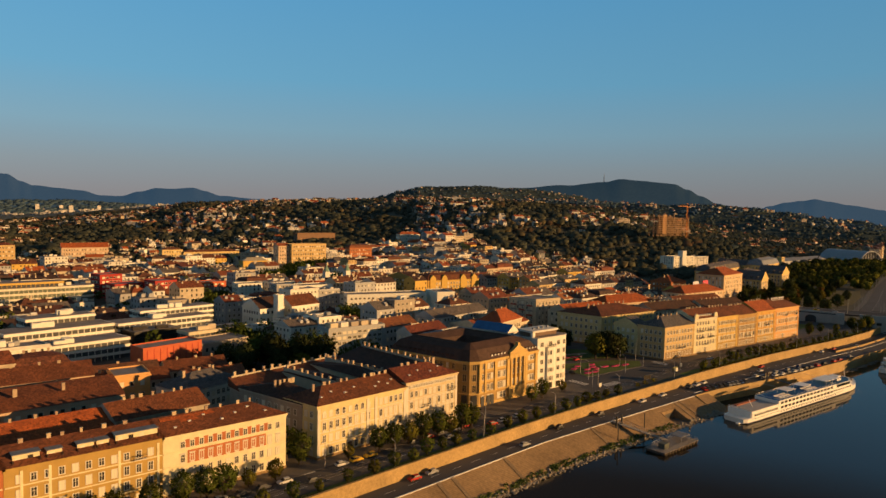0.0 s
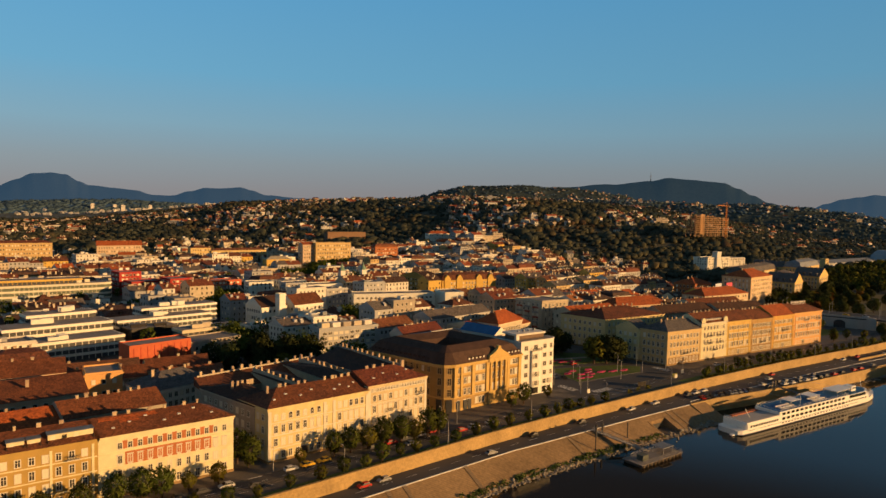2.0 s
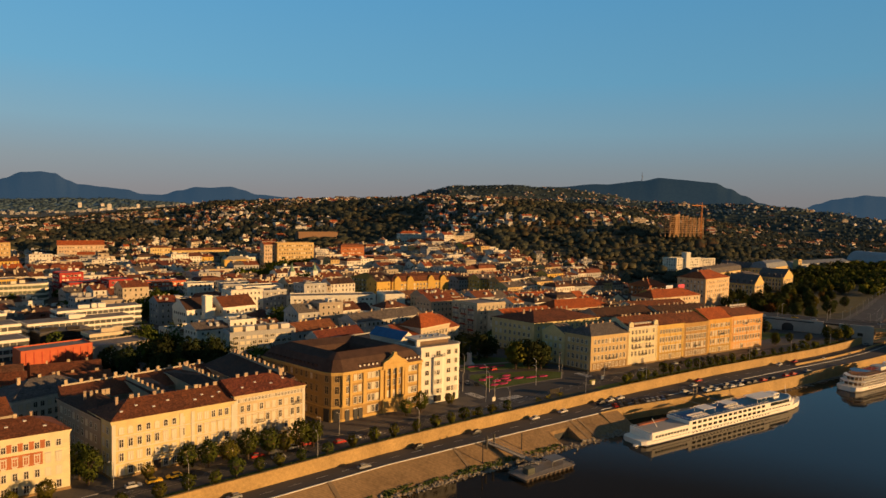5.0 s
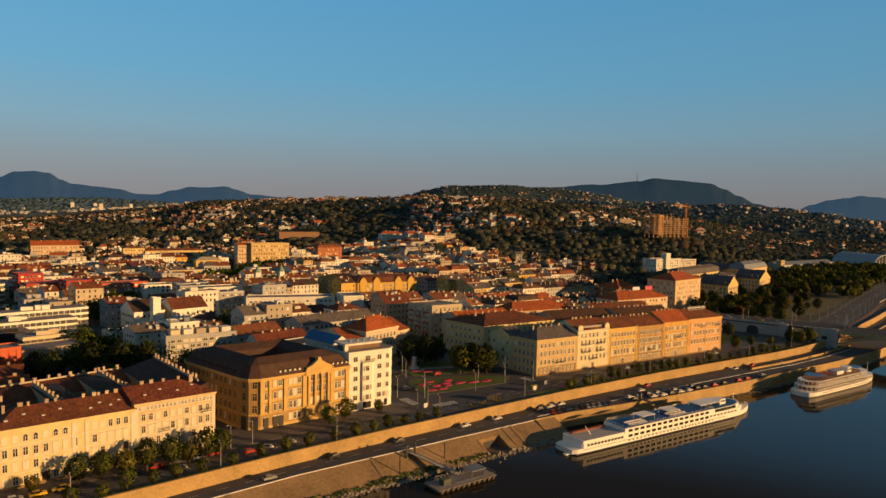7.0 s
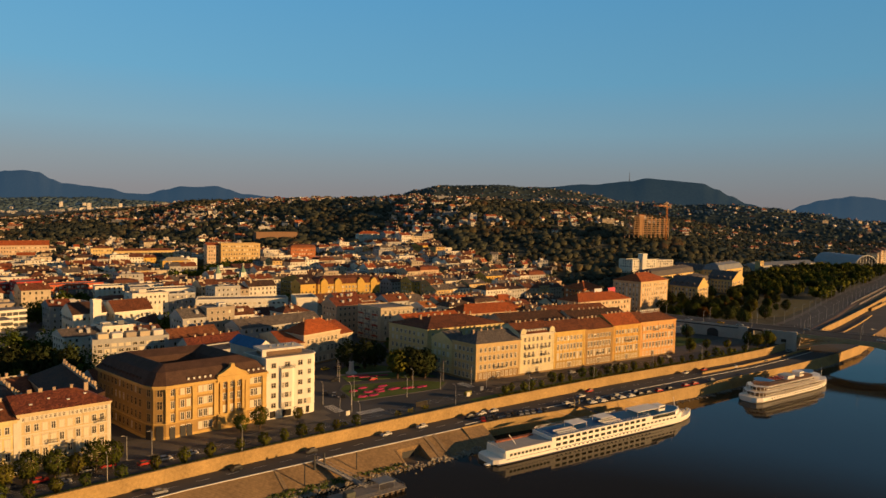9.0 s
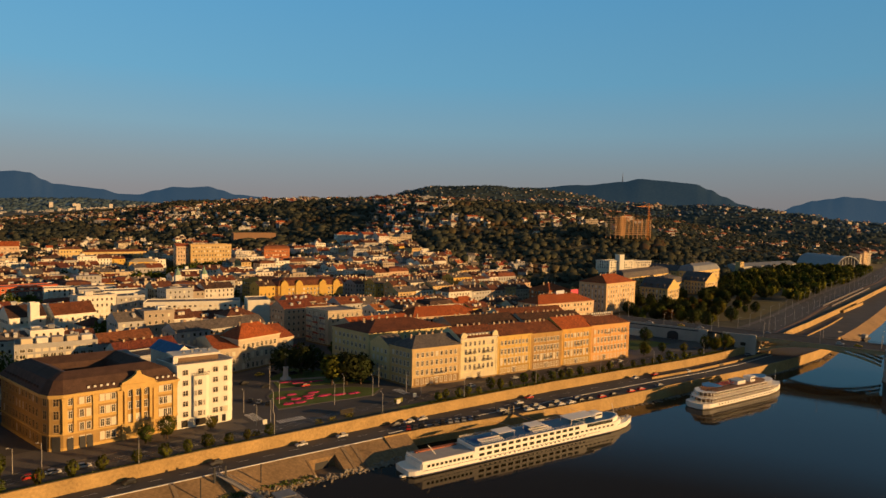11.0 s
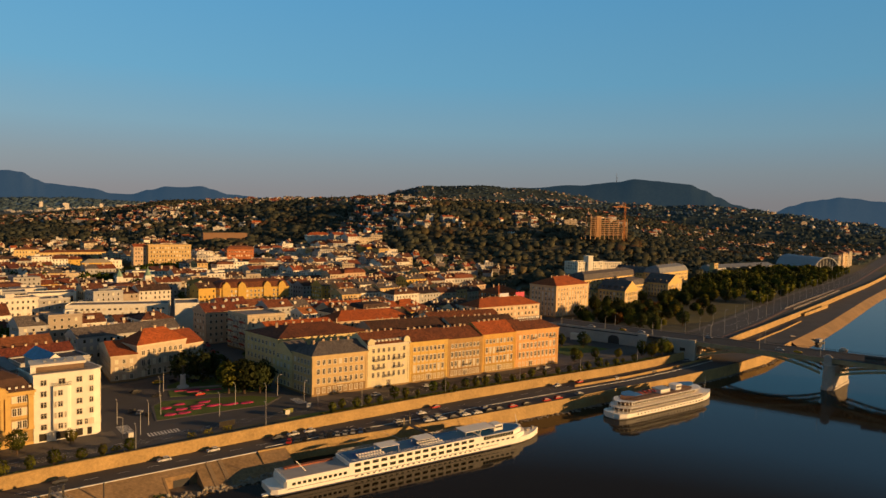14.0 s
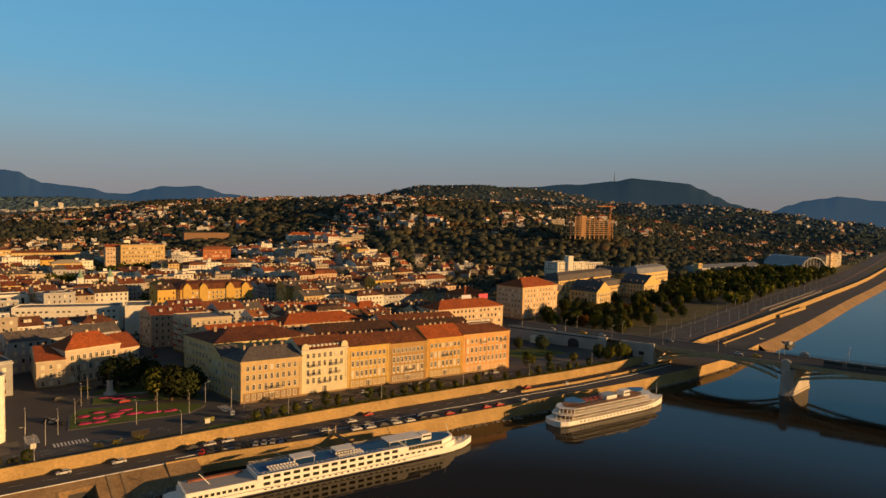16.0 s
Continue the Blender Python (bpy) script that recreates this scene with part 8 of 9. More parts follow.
def car_proto(colour):
    at = Vector((0, -920, -200))
    ob = root("car", at, "%s passenger car on the asphalt" % colour, "car")
    paint = mat("car_paint_" + colour.replace(" ", "_"), CAR_PAINT[colour], rough=0.5, var=0.08, spec=0.25)
    mb = MB()
    prof = [(-2.1, 0.35), (-2.15, 0.75), (-1.95, 0.95), (-1.0, 1.0), (1.0, 0.98), (1.75, 0.88), (2.1, 0.7), (2.12, 0.35)]
    L = [(x, -0.86, z) for x, z in prof]
    Rr = [(x, 0.86, z) for x, z in prof]
    off = lambda p: tuple(Vector(p) + at)
    n = len(prof)
    mb.v += [off(p) for p in L + Rr]
    mb.f += [tuple(range(n)), tuple(reversed(range(n, 2 * n)))] + [(k, n + k, n + (k + 1) % n, (k + 1) % n) for k in range(n)]
    mb.m = [0] * len(mb.f)
    part("body", mb, paint, ob)
    mb = MB()
    low = [(-1.75, -0.8, 0.98), (1.05, -0.8, 0.98), (1.05, 0.8, 0.98), (-1.75, 0.8, 0.98)]
    top = [(-1.35, -0.66, 1.44), (0.35, -0.66, 1.44), (0.35, 0.66, 1.44), (-1.35, 0.66, 1.44)]
    mb.v += [off(p) for p in low + top]
    mb.f += [(k, (k + 1) % 4, 4 + (k + 1) % 4, 4 + k) for k in range(4)]
    mb.m = [0] * 4
    part("cabin", mb, CARGLASS, ob)
    mb = MB()
    mb.v += [off((x, y, z)) for x, y, z in top] + [off((x * 0.97, y * 0.95, 1.5)) for x, y, z in top]
    mb.f += [(k, (k + 1) % 4, 4 + (k + 1) % 4, 4 + k) for k in range(4)] + [(4, 5, 6, 7)]
    mb.m = [0] * 5
    part("roof", mb, paint, ob)
    for x in (-1.3, 1.35):
        for y in (-0.88, 0.88):
            mb = MB()
            mb.tube(at + Vector((x, y - 0.1, 0.33)), at + Vector((x, y + 0.1, 0.33)), 0.33, sides=10)
            part("wheel", mb, DARKMETAL, ob)
    return ob


def put_car(colour, x, y, z, yaw, group):
    if colour not in CARS:
        CARS[colour] = car_proto(colour)
    ob = copy_thing(CARS[colour], pose(x, y, z, 0, 0, yaw))
    ob["group"] = group


def ribbon(name, pts, width, z, material, label, category="road"):
    """A flat band of some width along a line of points."""
    mb = MB()
    P = [Vector(p) for p in pts]
    L, Rt = [], []
    for i, p in enumerate(P):
        d = (P[min(i + 1, len(P) - 1)] - P[max(i - 1, 0)]).normalized()
        n = Vector((-d.y, d.x))
        L.append(p + n * width / 2), Rt.append(p - n * width / 2)
    for i in range(len(P) - 1):
        mb.face([(*Rt[i], z), (*Rt[i + 1], z), (*L[i + 1], z), (*L[i], z)])
    return structure(name, mb, material, label, category)


def lamp(x, y, z=0.0, yaw=0, s=1.0):
    lo = new("street_lamp", street_lamp_mesh())
    lo.location, lo.rotation_euler, lo.scale = (x, y, z), (0, 0, radians(yaw)), (s, s, s)
    tagged(lo, "tall grey street lamp post with bent arm", "street lamp", "street lamps")


def leaf_body(name, rng_seed, boxes, size, material, label, category="hedge"):
    """A clipped hedge or shrub mass: a box of small leaf faces."""
    rng = np.random.default_rng(rng_seed)
    out = []
    for x0, y0, z0, x1, y1, z1 in boxes:
        n = max(6, int((x1 - x0) * (y1 - y0 + 1.5 * (z1 - z0)) * 5))
        c = rng.uniform((x0, y0, z0), (x1, y1, z1), (n, 3))
        u = rng.normal(size=(n, 3))
        u /= np.linalg.norm(u, axis=1)[:, None]
        v = np.cross(u, rng.normal(size=(n, 3)))
        v /= np.linalg.norm(v, axis=1)[:, None]
        s = size * rng.uniform(0.6, 1.3, n)[:, None]
        out.append(np.stack([c - u * s - v * s, c + u * s - v * s, c + u * s + v * s, c - u * s + v * s], axis=1).reshape(-1, 3))
    return tagged(new(name, quad_mesh(name, np.concatenate(out), material)), label, category, kind="stuff")


def promenade():
    rc = random.Random(3)
    # verge trees, hedge and the large trees before the houses
    x = -30.0
    while x < 246:
        y = wall_y(x) + 3.2
        if not (246 < x < 300):
            plant(rc.choice(("small", "young", "young", "small")), x, y + rc.uniform(-0.4, 0.4), 0.05, rc.uniform(0.66, 0.98))
        x += rc.uniform(6.0, 10.0)
    x = 318.0
    while x < 500:
        plant(rc.choice(("small", "young", "small")), x, wall_y(x) + rc.uniform(4.2, 6.8), 0.05, rc.uniform(0.55, 0.95))
        x += rc.uniform(5.0, 8.5)
    for x, y, k, s in ((113, 172.5, "street2", 0.6), (124, 172, "street", 0.85), (130, 172.3, "street", 0.9), (136, 172, "street2", 0.95), (142, 172, "street", 0.95), (148.5, 171.6, "street", 0.95),
                       (154, 171.5, "street2", 0.85), (159, 171.2, "street", 1.0), (163.5, 171, "street", 0.9), (62, 171.5, "street", 0.85), (68, 171, "street", 0.9), (54, 171.5, "street", 0.85), (73, 171, "street", 0.95), (80, 171.8, "street2", 0.6),
                       (88, 171.5, "street2", 0.7), (97.5, 183, "street", 1.05), (99, 178, "street", 1.0), (40, 171, "street", 0.9), (30, 171.5, "street2", 0.8), (20, 171, "street", 0.85), (206.5, 181, "street", 0.75), (213.5, 181.3, "street", 0.8), (229, 183.5, "street2", 0.62),
                       (10, 171, "street", 0.9), (-2, 171, "street2", 0.9), (45, 171, "street", 0.8)):
        plant(k, x, y, 0.14, s * 0.86)
    leaf_body("hedge", 5, [(x, wall_y(x) + 1.3, 0.05, x + 8.0, wall_y(x) + 2.3, 1.0) for x in range(-40, 244, 8) if x % 40 != 16], 0.16, LEAF[2], "low dark clipped hedge behind the parapet")
    leaf_body("hedge_row", 6, [(x, wall_y(x) + 1.5 + (x % 3) * 0.6, 0.05, x + 6.0, wall_y(x) + 3.0 + (x % 3) * 0.6, 1.3) for x in range(312, 520, 6)], 0.2, LEAF[1], "loose green shrubs on the verge")
    leaf_body("hedge_gap", 7, [(x, wall_y(x) + 6, 0.05, x + 3.4, wall_y(x) + 7.6, 1.5) for x in (222, 228, 238, 262, 268, 275)], 0.2, LEAF[1], "green shrubs beside the tram stop")
    # pavements before the houses and the tram rails in the street
    for nm, pts, w in (("pavement_public", [(168, 182.5), (181, 184.5), (219, 185.6), (243, 186.4)], 6.0), ("pavement_row", [(317, 186.6), (347, 184.0), (389, 180.3), (431, 176.5), (463, 173.6)], 4.6), ("pavement_school", [(252, 254), (268, 254), (292, 261.5), (304, 264.5)], 5.0)):
        ribbon(nm, pts, w, 0.11, PAVING, "grey-brown stone pavement before the houses", "pavement")
    for off in (10.2, 11.7):
        ribbon("tram_rail" if off < 11 else "tram_rail_inner", [(x, wall_y(x) + off + 3 * smooth((x - 240) / 60) - 0.6) for x in range(-40, 470, 15)], 0.16, 0.058, mat("rail_steel", (0.30, 0.27, 0.24), rough=0.35, metal=0.7), "worn steel tram rail set in the street", "tram track")
    # lane lines, kerbs
    for off, w, nm in ((8.6, 0.14, "road_line"), (12.6, 0.14, "road_line_b")):
        mb = MB()
        x = -60.0
        while x < 470:
            y, y2 = wall_y(x) + off + 3 * smooth((x - 240) / 60), wall_y(x + 3) + off + 3 * smooth((x - 237) / 60)
            mb.face([(x, y, 0.055), (x + 3, y2, 0.055), (x + 3, y2 + w, 0.055), (x, y + w, 0.055)])
            x += 7.5
        tagged(part(nm, mb, LINE), "broken white lane line on the street", "road marking", kind="structure")
    mb = MB()
    for x in range(-60, 560, 9):
        y, y2 = lerp(quay_y(x), wall_y(x), 0.52), lerp(quay_y(x + 4), wall_y(x + 4), 0.52)
        if x > 290:
            y, y2 = wall_y(x) - 6.0, wall_y(x + 4) - 6.0
        mb.face([(x, y, QUAY_Z + 0.02), (x + 4, y2, QUAY_Z + 0.02), (x + 4, y2 + 0.15, QUAY_Z + 0.02), (x, y + 0.15, QUAY_Z + 0.02)])
    tagged(part("quay_line", mb, LINE), "broken white centre line of the quay road", "road marking", kind="structure")
    strip("kerb_parking", LINE, "pale kerb between quay road and parking", [x for x in range(284, 560, 6)], lambda x: (wall_y(x) - 9.6 - 2.6 * smooth((x - 284) / 80), QUAY_Z + 0.12), lambda x: (wall_y(x) - 9.2 - 2.6 * smooth((x - 284) / 80), QUAY_Z + 0.12), "kerb", 0.2)
    # zebra crossings at the square and at the side streets
    for cx, cy, n, dx, dy in ((247, 184, 9, 0, 1.1), (170, 176, 8, 0, 1.1), (98, 170, 8, 0, 1.1), (252, 178, 10, 1.1, 0), (314, 184, 8, 0, 1.1)):
        mb = MB()
        for k in range(n):
            x, y = cx + dx * k, cy + dy * k
            if dy:
                mb.face([(x - 2, y, 0.06), (x + 2, y, 0.06), (x + 2, y + 0.55, 0.06), (x - 2, y + 0.55, 0.06)])
            else:
                mb.face([(x, y - 2, 0.06), (x + 0.55, y - 2, 0.06), (x + 0.55, y + 2, 0.06), (x, y + 2, 0.06)])
        tagged(part("zebra_crossing", mb, LINE), "white striped zebra crossing on asphalt", "road marking", kind="structure")


def traffic():
    rc = random.Random(17)
    cols = ("white", "silver", "dark grey", "black", "silver", "white", "red", "blue", "dark grey")
    ya = lambda x: lerp(quay_y(x), wall_y(x), 0.3) if x < 290 else wall_y(x) - 7.6
    yb = lambda x: lerp(quay_y(x), wall_y(x), 0.74) if x < 290 else wall_y(x) - 3.4
    for x, lane, c in ((124, 1, "red"), (131, 1, "silver"), (172, 0, "silver"), (196, 1, "black"), (222, 1, "dark grey"), (252, 1, "white"), (268, 1, "white"), (291, 1, "dark grey"), (297.5, 1, "white"), (304, 1, "white"), (362, 1, "red"), (352, 0, "white"),
                       (433, 1, "white"), (448, 1, "red"), (470, 0, "white"), (500, 0, "dark grey"), (540, 1, "silver"), (78, 0, "white"), (40, 1, "silver")):
        put_car(c, x, (yb if lane else ya)(x), QUAY_Z, 180 + rc.uniform(-2, 2) if lane else 0, "cars on the quay road")
    # parking along the quay edge
    for k in range(11):
        x = 293 + k * 3.0
        if k in (3,):
            continue
        put_car(rc.choice(cols), x, quay_y(x) + 3.4, QUAY_Z, 60 + rc.uniform(-4, 4), "cars parked on the quay")
    x = 337.0
    while x < 432:
        if rc.random() < 0.8:
            put_car(rc.choice(cols), x, quay_y(x) + 2.6 + rc.uniform(-0.2, 0.2), QUAY_Z, -5, "cars parked on the quay")
        if rc.random() < 0.55 and x < 390:
            put_car(rc.choice(cols), x + 1, quay_y(x) + 6.2, QUAY_Z, -5, "cars parked on the quay")
        x += rc.uniform(5.2, 7.5)
    # parked before the houses, and in the upper street
    x = 20.0
    while x < 166:
        if not (92 < x < 106) and rc.random() < 0.8:
            put_car(rc.choice(cols) if abs(x - 118) > 4 else "yellow", x, wall_y(x) + 14.6, 0.05, 180 * rc.randint(0, 1), "cars parked before the houses")
        x += rc.uniform(5.4, 7.0)
    for x, c, o in ((150, "silver", 9.8), (172, "red", 9.6), (178, "white", 9.8), (186, "white", 9.6), (96, "dark grey", 10), (345, "white", 16), (372, "silver", 16.5), (378, "black", 16.5), (396, "dark grey", 17), (402, "dark grey", 17), (408, "black", 17), (440, "dark grey", 17), (446, "silver", 17)):
        put_car(c, x, wall_y(x) + o, 0.05, 0, "cars on the river street")
    for x, y, yaw, c in ((256, 205, 60, "silver"), (258, 201, 60, "black"), (254, 209, 60, "dark grey"), (262, 236, 20, "black"), (274, 247, 10, "yellow"), (280, 246, 10, "dark grey"), (268, 226, 170, "black"), (283, 218, 8, "red"), (288, 241, 15, "dark grey")):
        put_car(c, x, y, 0.06, yaw, "cars round the square")
    for k in range(22):
        y = 272 + k * 6.2
        x = 306 + (y - 272) * 0.2
        for s, o in ((0, -3.2), (1, 3.4)):
            if rc.random() < 0.75:
                put_car(rc.choice(cols), x + o + 2, y, 0.06, 80, "cars parked in the side street")
    # cars and a tram on the bridge
    for s, y, c in ((60, 6, "white"), (69, 6, "yellow"), (-30, 8, "yellow"), (-18, 8, "white"), (20, 17, "silver"), (110, 17, "dark grey"), (-50, 6, "white")):
        p = BRIDGE_T @ Vector((s, y, BRIDGE_Z))
        put_car(c, p.x, p.y, BRIDGE_Z + 0.01, -70, "cars on the bridge")
    ob = root("tram", BRIDGE_T @ Vector((112, 12, BRIDGE_Z)), "long dark tram on the bridge", "tram")
    for k in range(4):
        mb = MB()
        mb.box(100 + k * 9, 4.6, BRIDGE_Z + 0.4, 108.6 + k * 9, 7.0, BRIDGE_Z + 3.4, 0, BRIDGE_T)
        part("car_body", mb, mat("tram_paint", (0.10, 0.10, 0.09), rough=0.4), ob)
        mb = MB()
        mb.box(100.4 + k * 9, 4.56, BRIDGE_Z + 1.5, 108.2 + k * 9, 7.04, BRIDGE_Z + 2.7, 0, BRIDGE_T)
        part("window_strip", mb, GLASS, ob)


def square():
    """The square with lawn, flower beds, statue and old trees."""
    mb = MB()
    mb.prism([(259, 193), (300, 190), (309, 197), (300, 206), (268, 217), (263, 212)], 0.02, 0.16)
    structure("lawn_square", mb, GRASS, "green lawn of the square", "grass")
    mb = MB()
    mb.prism([(272, 222), (296, 215), (312, 208), (309, 232), (292, 252), (276, 240)], 0.02, 0.16)
    structure("lawn_park", mb, GRASS, "shaded lawn under the square's trees", "grass")
    mb = MB()
    mb.prism([(258.4, 192.2), (300.4, 189.2), (310.4, 197), (300.4, 207), (267.4, 218.2), (262, 212)], 0.02, 0.13)
    structure("kerb_square", mb, PAVING, "stone kerb round the lawn", "kerb")
    pink = mat("pink_flowers", (0.42, 0.035, 0.11), var=0.6, scale=0.6, fine=5)
    rng = random.Random(4)
    for k, (x, y, a, b) in enumerate(((265, 197, 2.6, 1.4), (270, 196.4, 2.8, 1.4), (275.5, 199.5, 2.4, 1.2), (270.5, 201.5, 2.6, 1.2), (277, 203, 3.0, 1.2), (283, 200, 3.4, 1.2), (289, 197.8, 3.6, 1.2), (266, 206, 2.4, 1.2), (272, 208.5, 2.4, 1.1), (281, 206.5, 2.6, 1.1), (295, 196.2, 3.0, 1.1))):
        mb = MB()
        ring = [(x + a * math.cos(t) * rng.uniform(0.85, 1.1), y + b * math.sin(t) * rng.uniform(0.85, 1.1)) for t in [2 * math.pi * i / 14 for i in range(14)]]
        inner = [(lerp(x, p, 0.75), lerp(y, q, 0.75)) for p, q in ring]
        n = len(ring)
        mb.v += [(*p, 0.15) for p in ring] + [(*p, 0.55 + rng.uniform(-0.08, 0.1)) for p in inner]
        mb.f += [(i, (i + 1) % n, n + (i + 1) % n, n + i) for i in range(n)] + [tuple(range(n, 2 * n))]
        mb.m = [0] * len(mb.f)
        tagged(part("flower_bed", mb, pink), "pink flower bed in the lawn", "flower bed", "square flower beds")
    ribbon("path_square", [(273, 234), (286, 231), (302, 226)], 3.0, 0.17, mat("path_sand", (0.30, 0.22, 0.17), var=0.25), "sandy path before the statue", "path")
    for x, y, w in ((281, 228.5, 10), (287, 224.5, 14)):
        mb = MB()
        mb.prism([(x - w / 2, y), (x + w / 2, y - w * 0.18), (x + w / 2, y + 1.0 - w * 0.18), (x - w / 2, y + 1.0)], 0.15, 0.5)
        tagged(part("flower_bed", mb, pink), "long pink flower bed by the path", "flower bed", "square flower beds")
    ob = root("statue", (281, 234, 0.15), "dark bronze statue on a pale stone plinth", "statue")
    mb = MB()
    for r0, r1, z0, z1 in ((2.2, 2.2, 0.15, 0.7), (1.7, 1.6, 0.7, 1.2), (1.15, 0.85, 1.2, 5.6), (1.1, 1.1, 5.6, 6.0)):
        mb.tube((281, 234, z0), (281, 234, z1), r0 * 1.2, r1 * 1.2, 8)
    part("plinth", mb, mat("plinth_stone", (0.55, 0.52, 0.48), var=0.2), ob)
    mb = MB()
    bronze = mat("bronze", (0.06, 0.055, 0.045), rough=0.5, metal=0.6)
    mb.tube((281, 234, 6.0), (281, 234, 8.2), 0.55, 0.42, 8), mb.tube((281, 234, 8.2), (281, 234, 9.2), 0.5, 0.3, 8), mb.tube((281, 234, 9.2), (281, 234, 9.9), 0.26, 0.2, 8)
    mb.tube((281, 234, 8.9), (282.5, 233.6, 9.9), 0.18, 0.12, 6)
    part("figure", mb, bronze, ob)
    for k, x, y, s in (("park2", 294, 214, 0.95), ("park", 299.5, 210.5, 0.9), ("park", 305.5, 208, 0.8), ("park", 303, 217, 0.8), ("park", 309, 213, 0.7), ("park", 285, 244, 0.85), ("park", 291.5, 239, 0.85), ("park", 298, 240, 0.75), ("street", 272, 262, 0.7)):
        plant(k, x, y, 0.1, s * 1.14, "trees of the square")
    for x, y in ((262, 199, ), (268, 222), (290, 196), (272, 231), (300, 189), (255, 189), (316, 187), (310, 200), (246, 196), (250, 180), (280, 186)):
        lamp(x, y, 0.1, R.choice((0, 90, 180, 270)), 0.9)
    # yellow-green tram stop shelter and advertising columns by the street
    for x in (278,):
        sh = root("tram_shelter", (x, 172, 0), "glass tram stop shelter on the pavement", "shelter")
        mb = MB()
        mb.box(x - 3, 171.3, 2.4, x + 3, 172.8, 2.55)
        part("roof", mb, DARKMETAL, sh)
        mb = MB()
        mb.box(x - 2.9, 172.65, 0.1, x + 2.9, 172.7, 2.4)
        part("glass_wall", mb, GLASS, sh)
        for dx in (-2.8, 2.8):
            mb = MB()
            mb.box(x + dx - 0.05, 171.4, 0.05, x + dx + 0.05, 171.5, 2.4)
            part("post", mb, DARKMETAL, sh)
    for x, y, w, col, lab in ((302, 172.5, 2.0, (0.20, 0.19, 0.05), "yellow-green advertising board beside the street"), (301, 171, 0.9, (0.7, 0.66, 0.55), "pale advertising column on the pavement"), (312, 175, 0.9, (0.7, 0.66, 0.55), "pale advertising column on the pavement"), (246, 176, 0.8, (0.7, 0.66, 0.55), "pale advertising column on the pavement")):
        ad = root("advertising_board", (x, y, 0.1), lab, "sign")
        mb = MB()
        mb.box(x - w, y - 0.15, 0.9, x + w, y + 0.15, 2.6)
        part("panel", mb, mat("board_%d" % x, col, var=0.15), ad)
        mb = MB()
        mb.box(x - 0.12, y - 0.08, 0.05, x + 0.12, y + 0.08, 0.9)
        part("post", mb, DARKMETAL, ad)


def quay_details():
    w = WATER_Z
    slope = lambda x, u: (quay_y(x) + 0.3 - 12.8 * u, QUAY_Z + 0.05 - (QUAY_Z - w + 0.65) * u)
    # stairs down the revetment
    for x in (128, 134, 158, 206, 263, 267):
        st = root("quay_stairs", (x, quay_y(x), QUAY_Z), "narrow stone stairs down the sloping revetment", "stairs", "revetment stairs")
        for k in range(18):
            y, z = slope(x, k / 22)
            mb = MB()
            mb.box(x - 0.7 - k * 0.0, y - 0.62, z - 0.4, x + 0.7, y, z + 0.03)
            part("step", mb, mat("worn_step_stone", (0.22, 0.16, 0.10), var=0.3), st)
    # rocks along the waterline, weeds above them
    rng = random.Random(8)
    rm = []
    for k in range(6):
        bm = bmesh.new()
        bmesh.ops.create_icosphere(bm, subdivisions=1, radius=1.0)
        for v in bm.verts:
            v.co *= rng.uniform(0.65, 1.2)
            v.co.z *= 0.65
        me = bpy.data.meshes.new("rock")
        bm.to_mesh(me)
        bm.free()
        me.materials.append(ROCK)
        rm.append(me)
    n = 0
    while n < 150:
        x = rng.uniform(128, 282)
        u = rng.gauss(0.86, 0.05) if x < 244 else rng.gauss(0.84, 0.09)
        y, z = slope(x, u)
        if 246 < x < 262:
            y -= rng.uniform(0, 3.5)
        ro = new("rock", rm[n % 6])
        s = rng.uniform(0.35, 0.95)
        ro.location, ro.scale, ro.rotation_euler = (x, y, max(z, w) + 0.05), (s, s, s), (rng.uniform(0, 6), rng.uniform(0, 6), rng.uniform(0, 6))
        tagged(ro, "rough grey-brown riprap rock at the waterline", "rock", "riprap rocks")
        n += 1
    icos = rm[0]
    co = np.array([v.co[:] for v in icos.vertices])
    tri = [tuple(p.vertices) for p in icos.polygons]
    vs, fs = [], []
    for k in range(2600):
        if k < 1500:
            x = rng.uniform(20, 284)
            y, z = slope(x, rng.gauss(0.88, 0.06))
        else:
            x = rng.uniform(330, 620)
            y, z = quay_y(x) - 0.6 - abs(rng.gauss(0, 1.3)), w + 0.1
        s = rng.uniform(0.2, 0.7)
        i = len(vs)
        an = rng.uniform(0, 6.28)
        c, sn = math.cos(an) * s, math.sin(an) * s
        vs += [(x + a * c - b * sn, y + a * sn + b * c, max(z, w) + cc * s) for a, b, cc in co]
        fs += [tuple(i + j for j in t) for t in tri]
    me = bpy.data.meshes.new("riprap")
    me.from_pydata(vs, [], fs)
    me.materials.append(ROCK)
    tagged(new("riprap", me), "band of small broken rocks along the waterline", "rocks", kind="stuff")
    boxes = []
    for k in range(260):
        x = rng.uniform(60, 246)
        y, z = slope(x, rng.uniform(0.68, 0.84))
        boxes.append((x, y - 0.5, z, x + rng.uniform(1, 3.5), y + 0.5, z + rng.uniform(0.3, 0.8)))
    leaf_body("weeds", 31, boxes, 0.2, GRASS, "green weeds and grass at the foot of the revetment", "weeds")
    # culvert mouth
    cv = root("culvert", (254, 146, -5), "concrete culvert mouth cut into the revetment", "culvert")
    y, z = slope(254, 0.1)
    mb = MB()
    for x in (248.3, 258.9):
        a, b = slope(x, 0.20), slope(x, 0.95)
        mb.v += [(x + dx, yy, zz) for dx in (0, 0.7) for yy, zz in (a, b, (b[0], w - 0.6), (a[0], w - 0.6))]
        i = len(mb.v) - 8
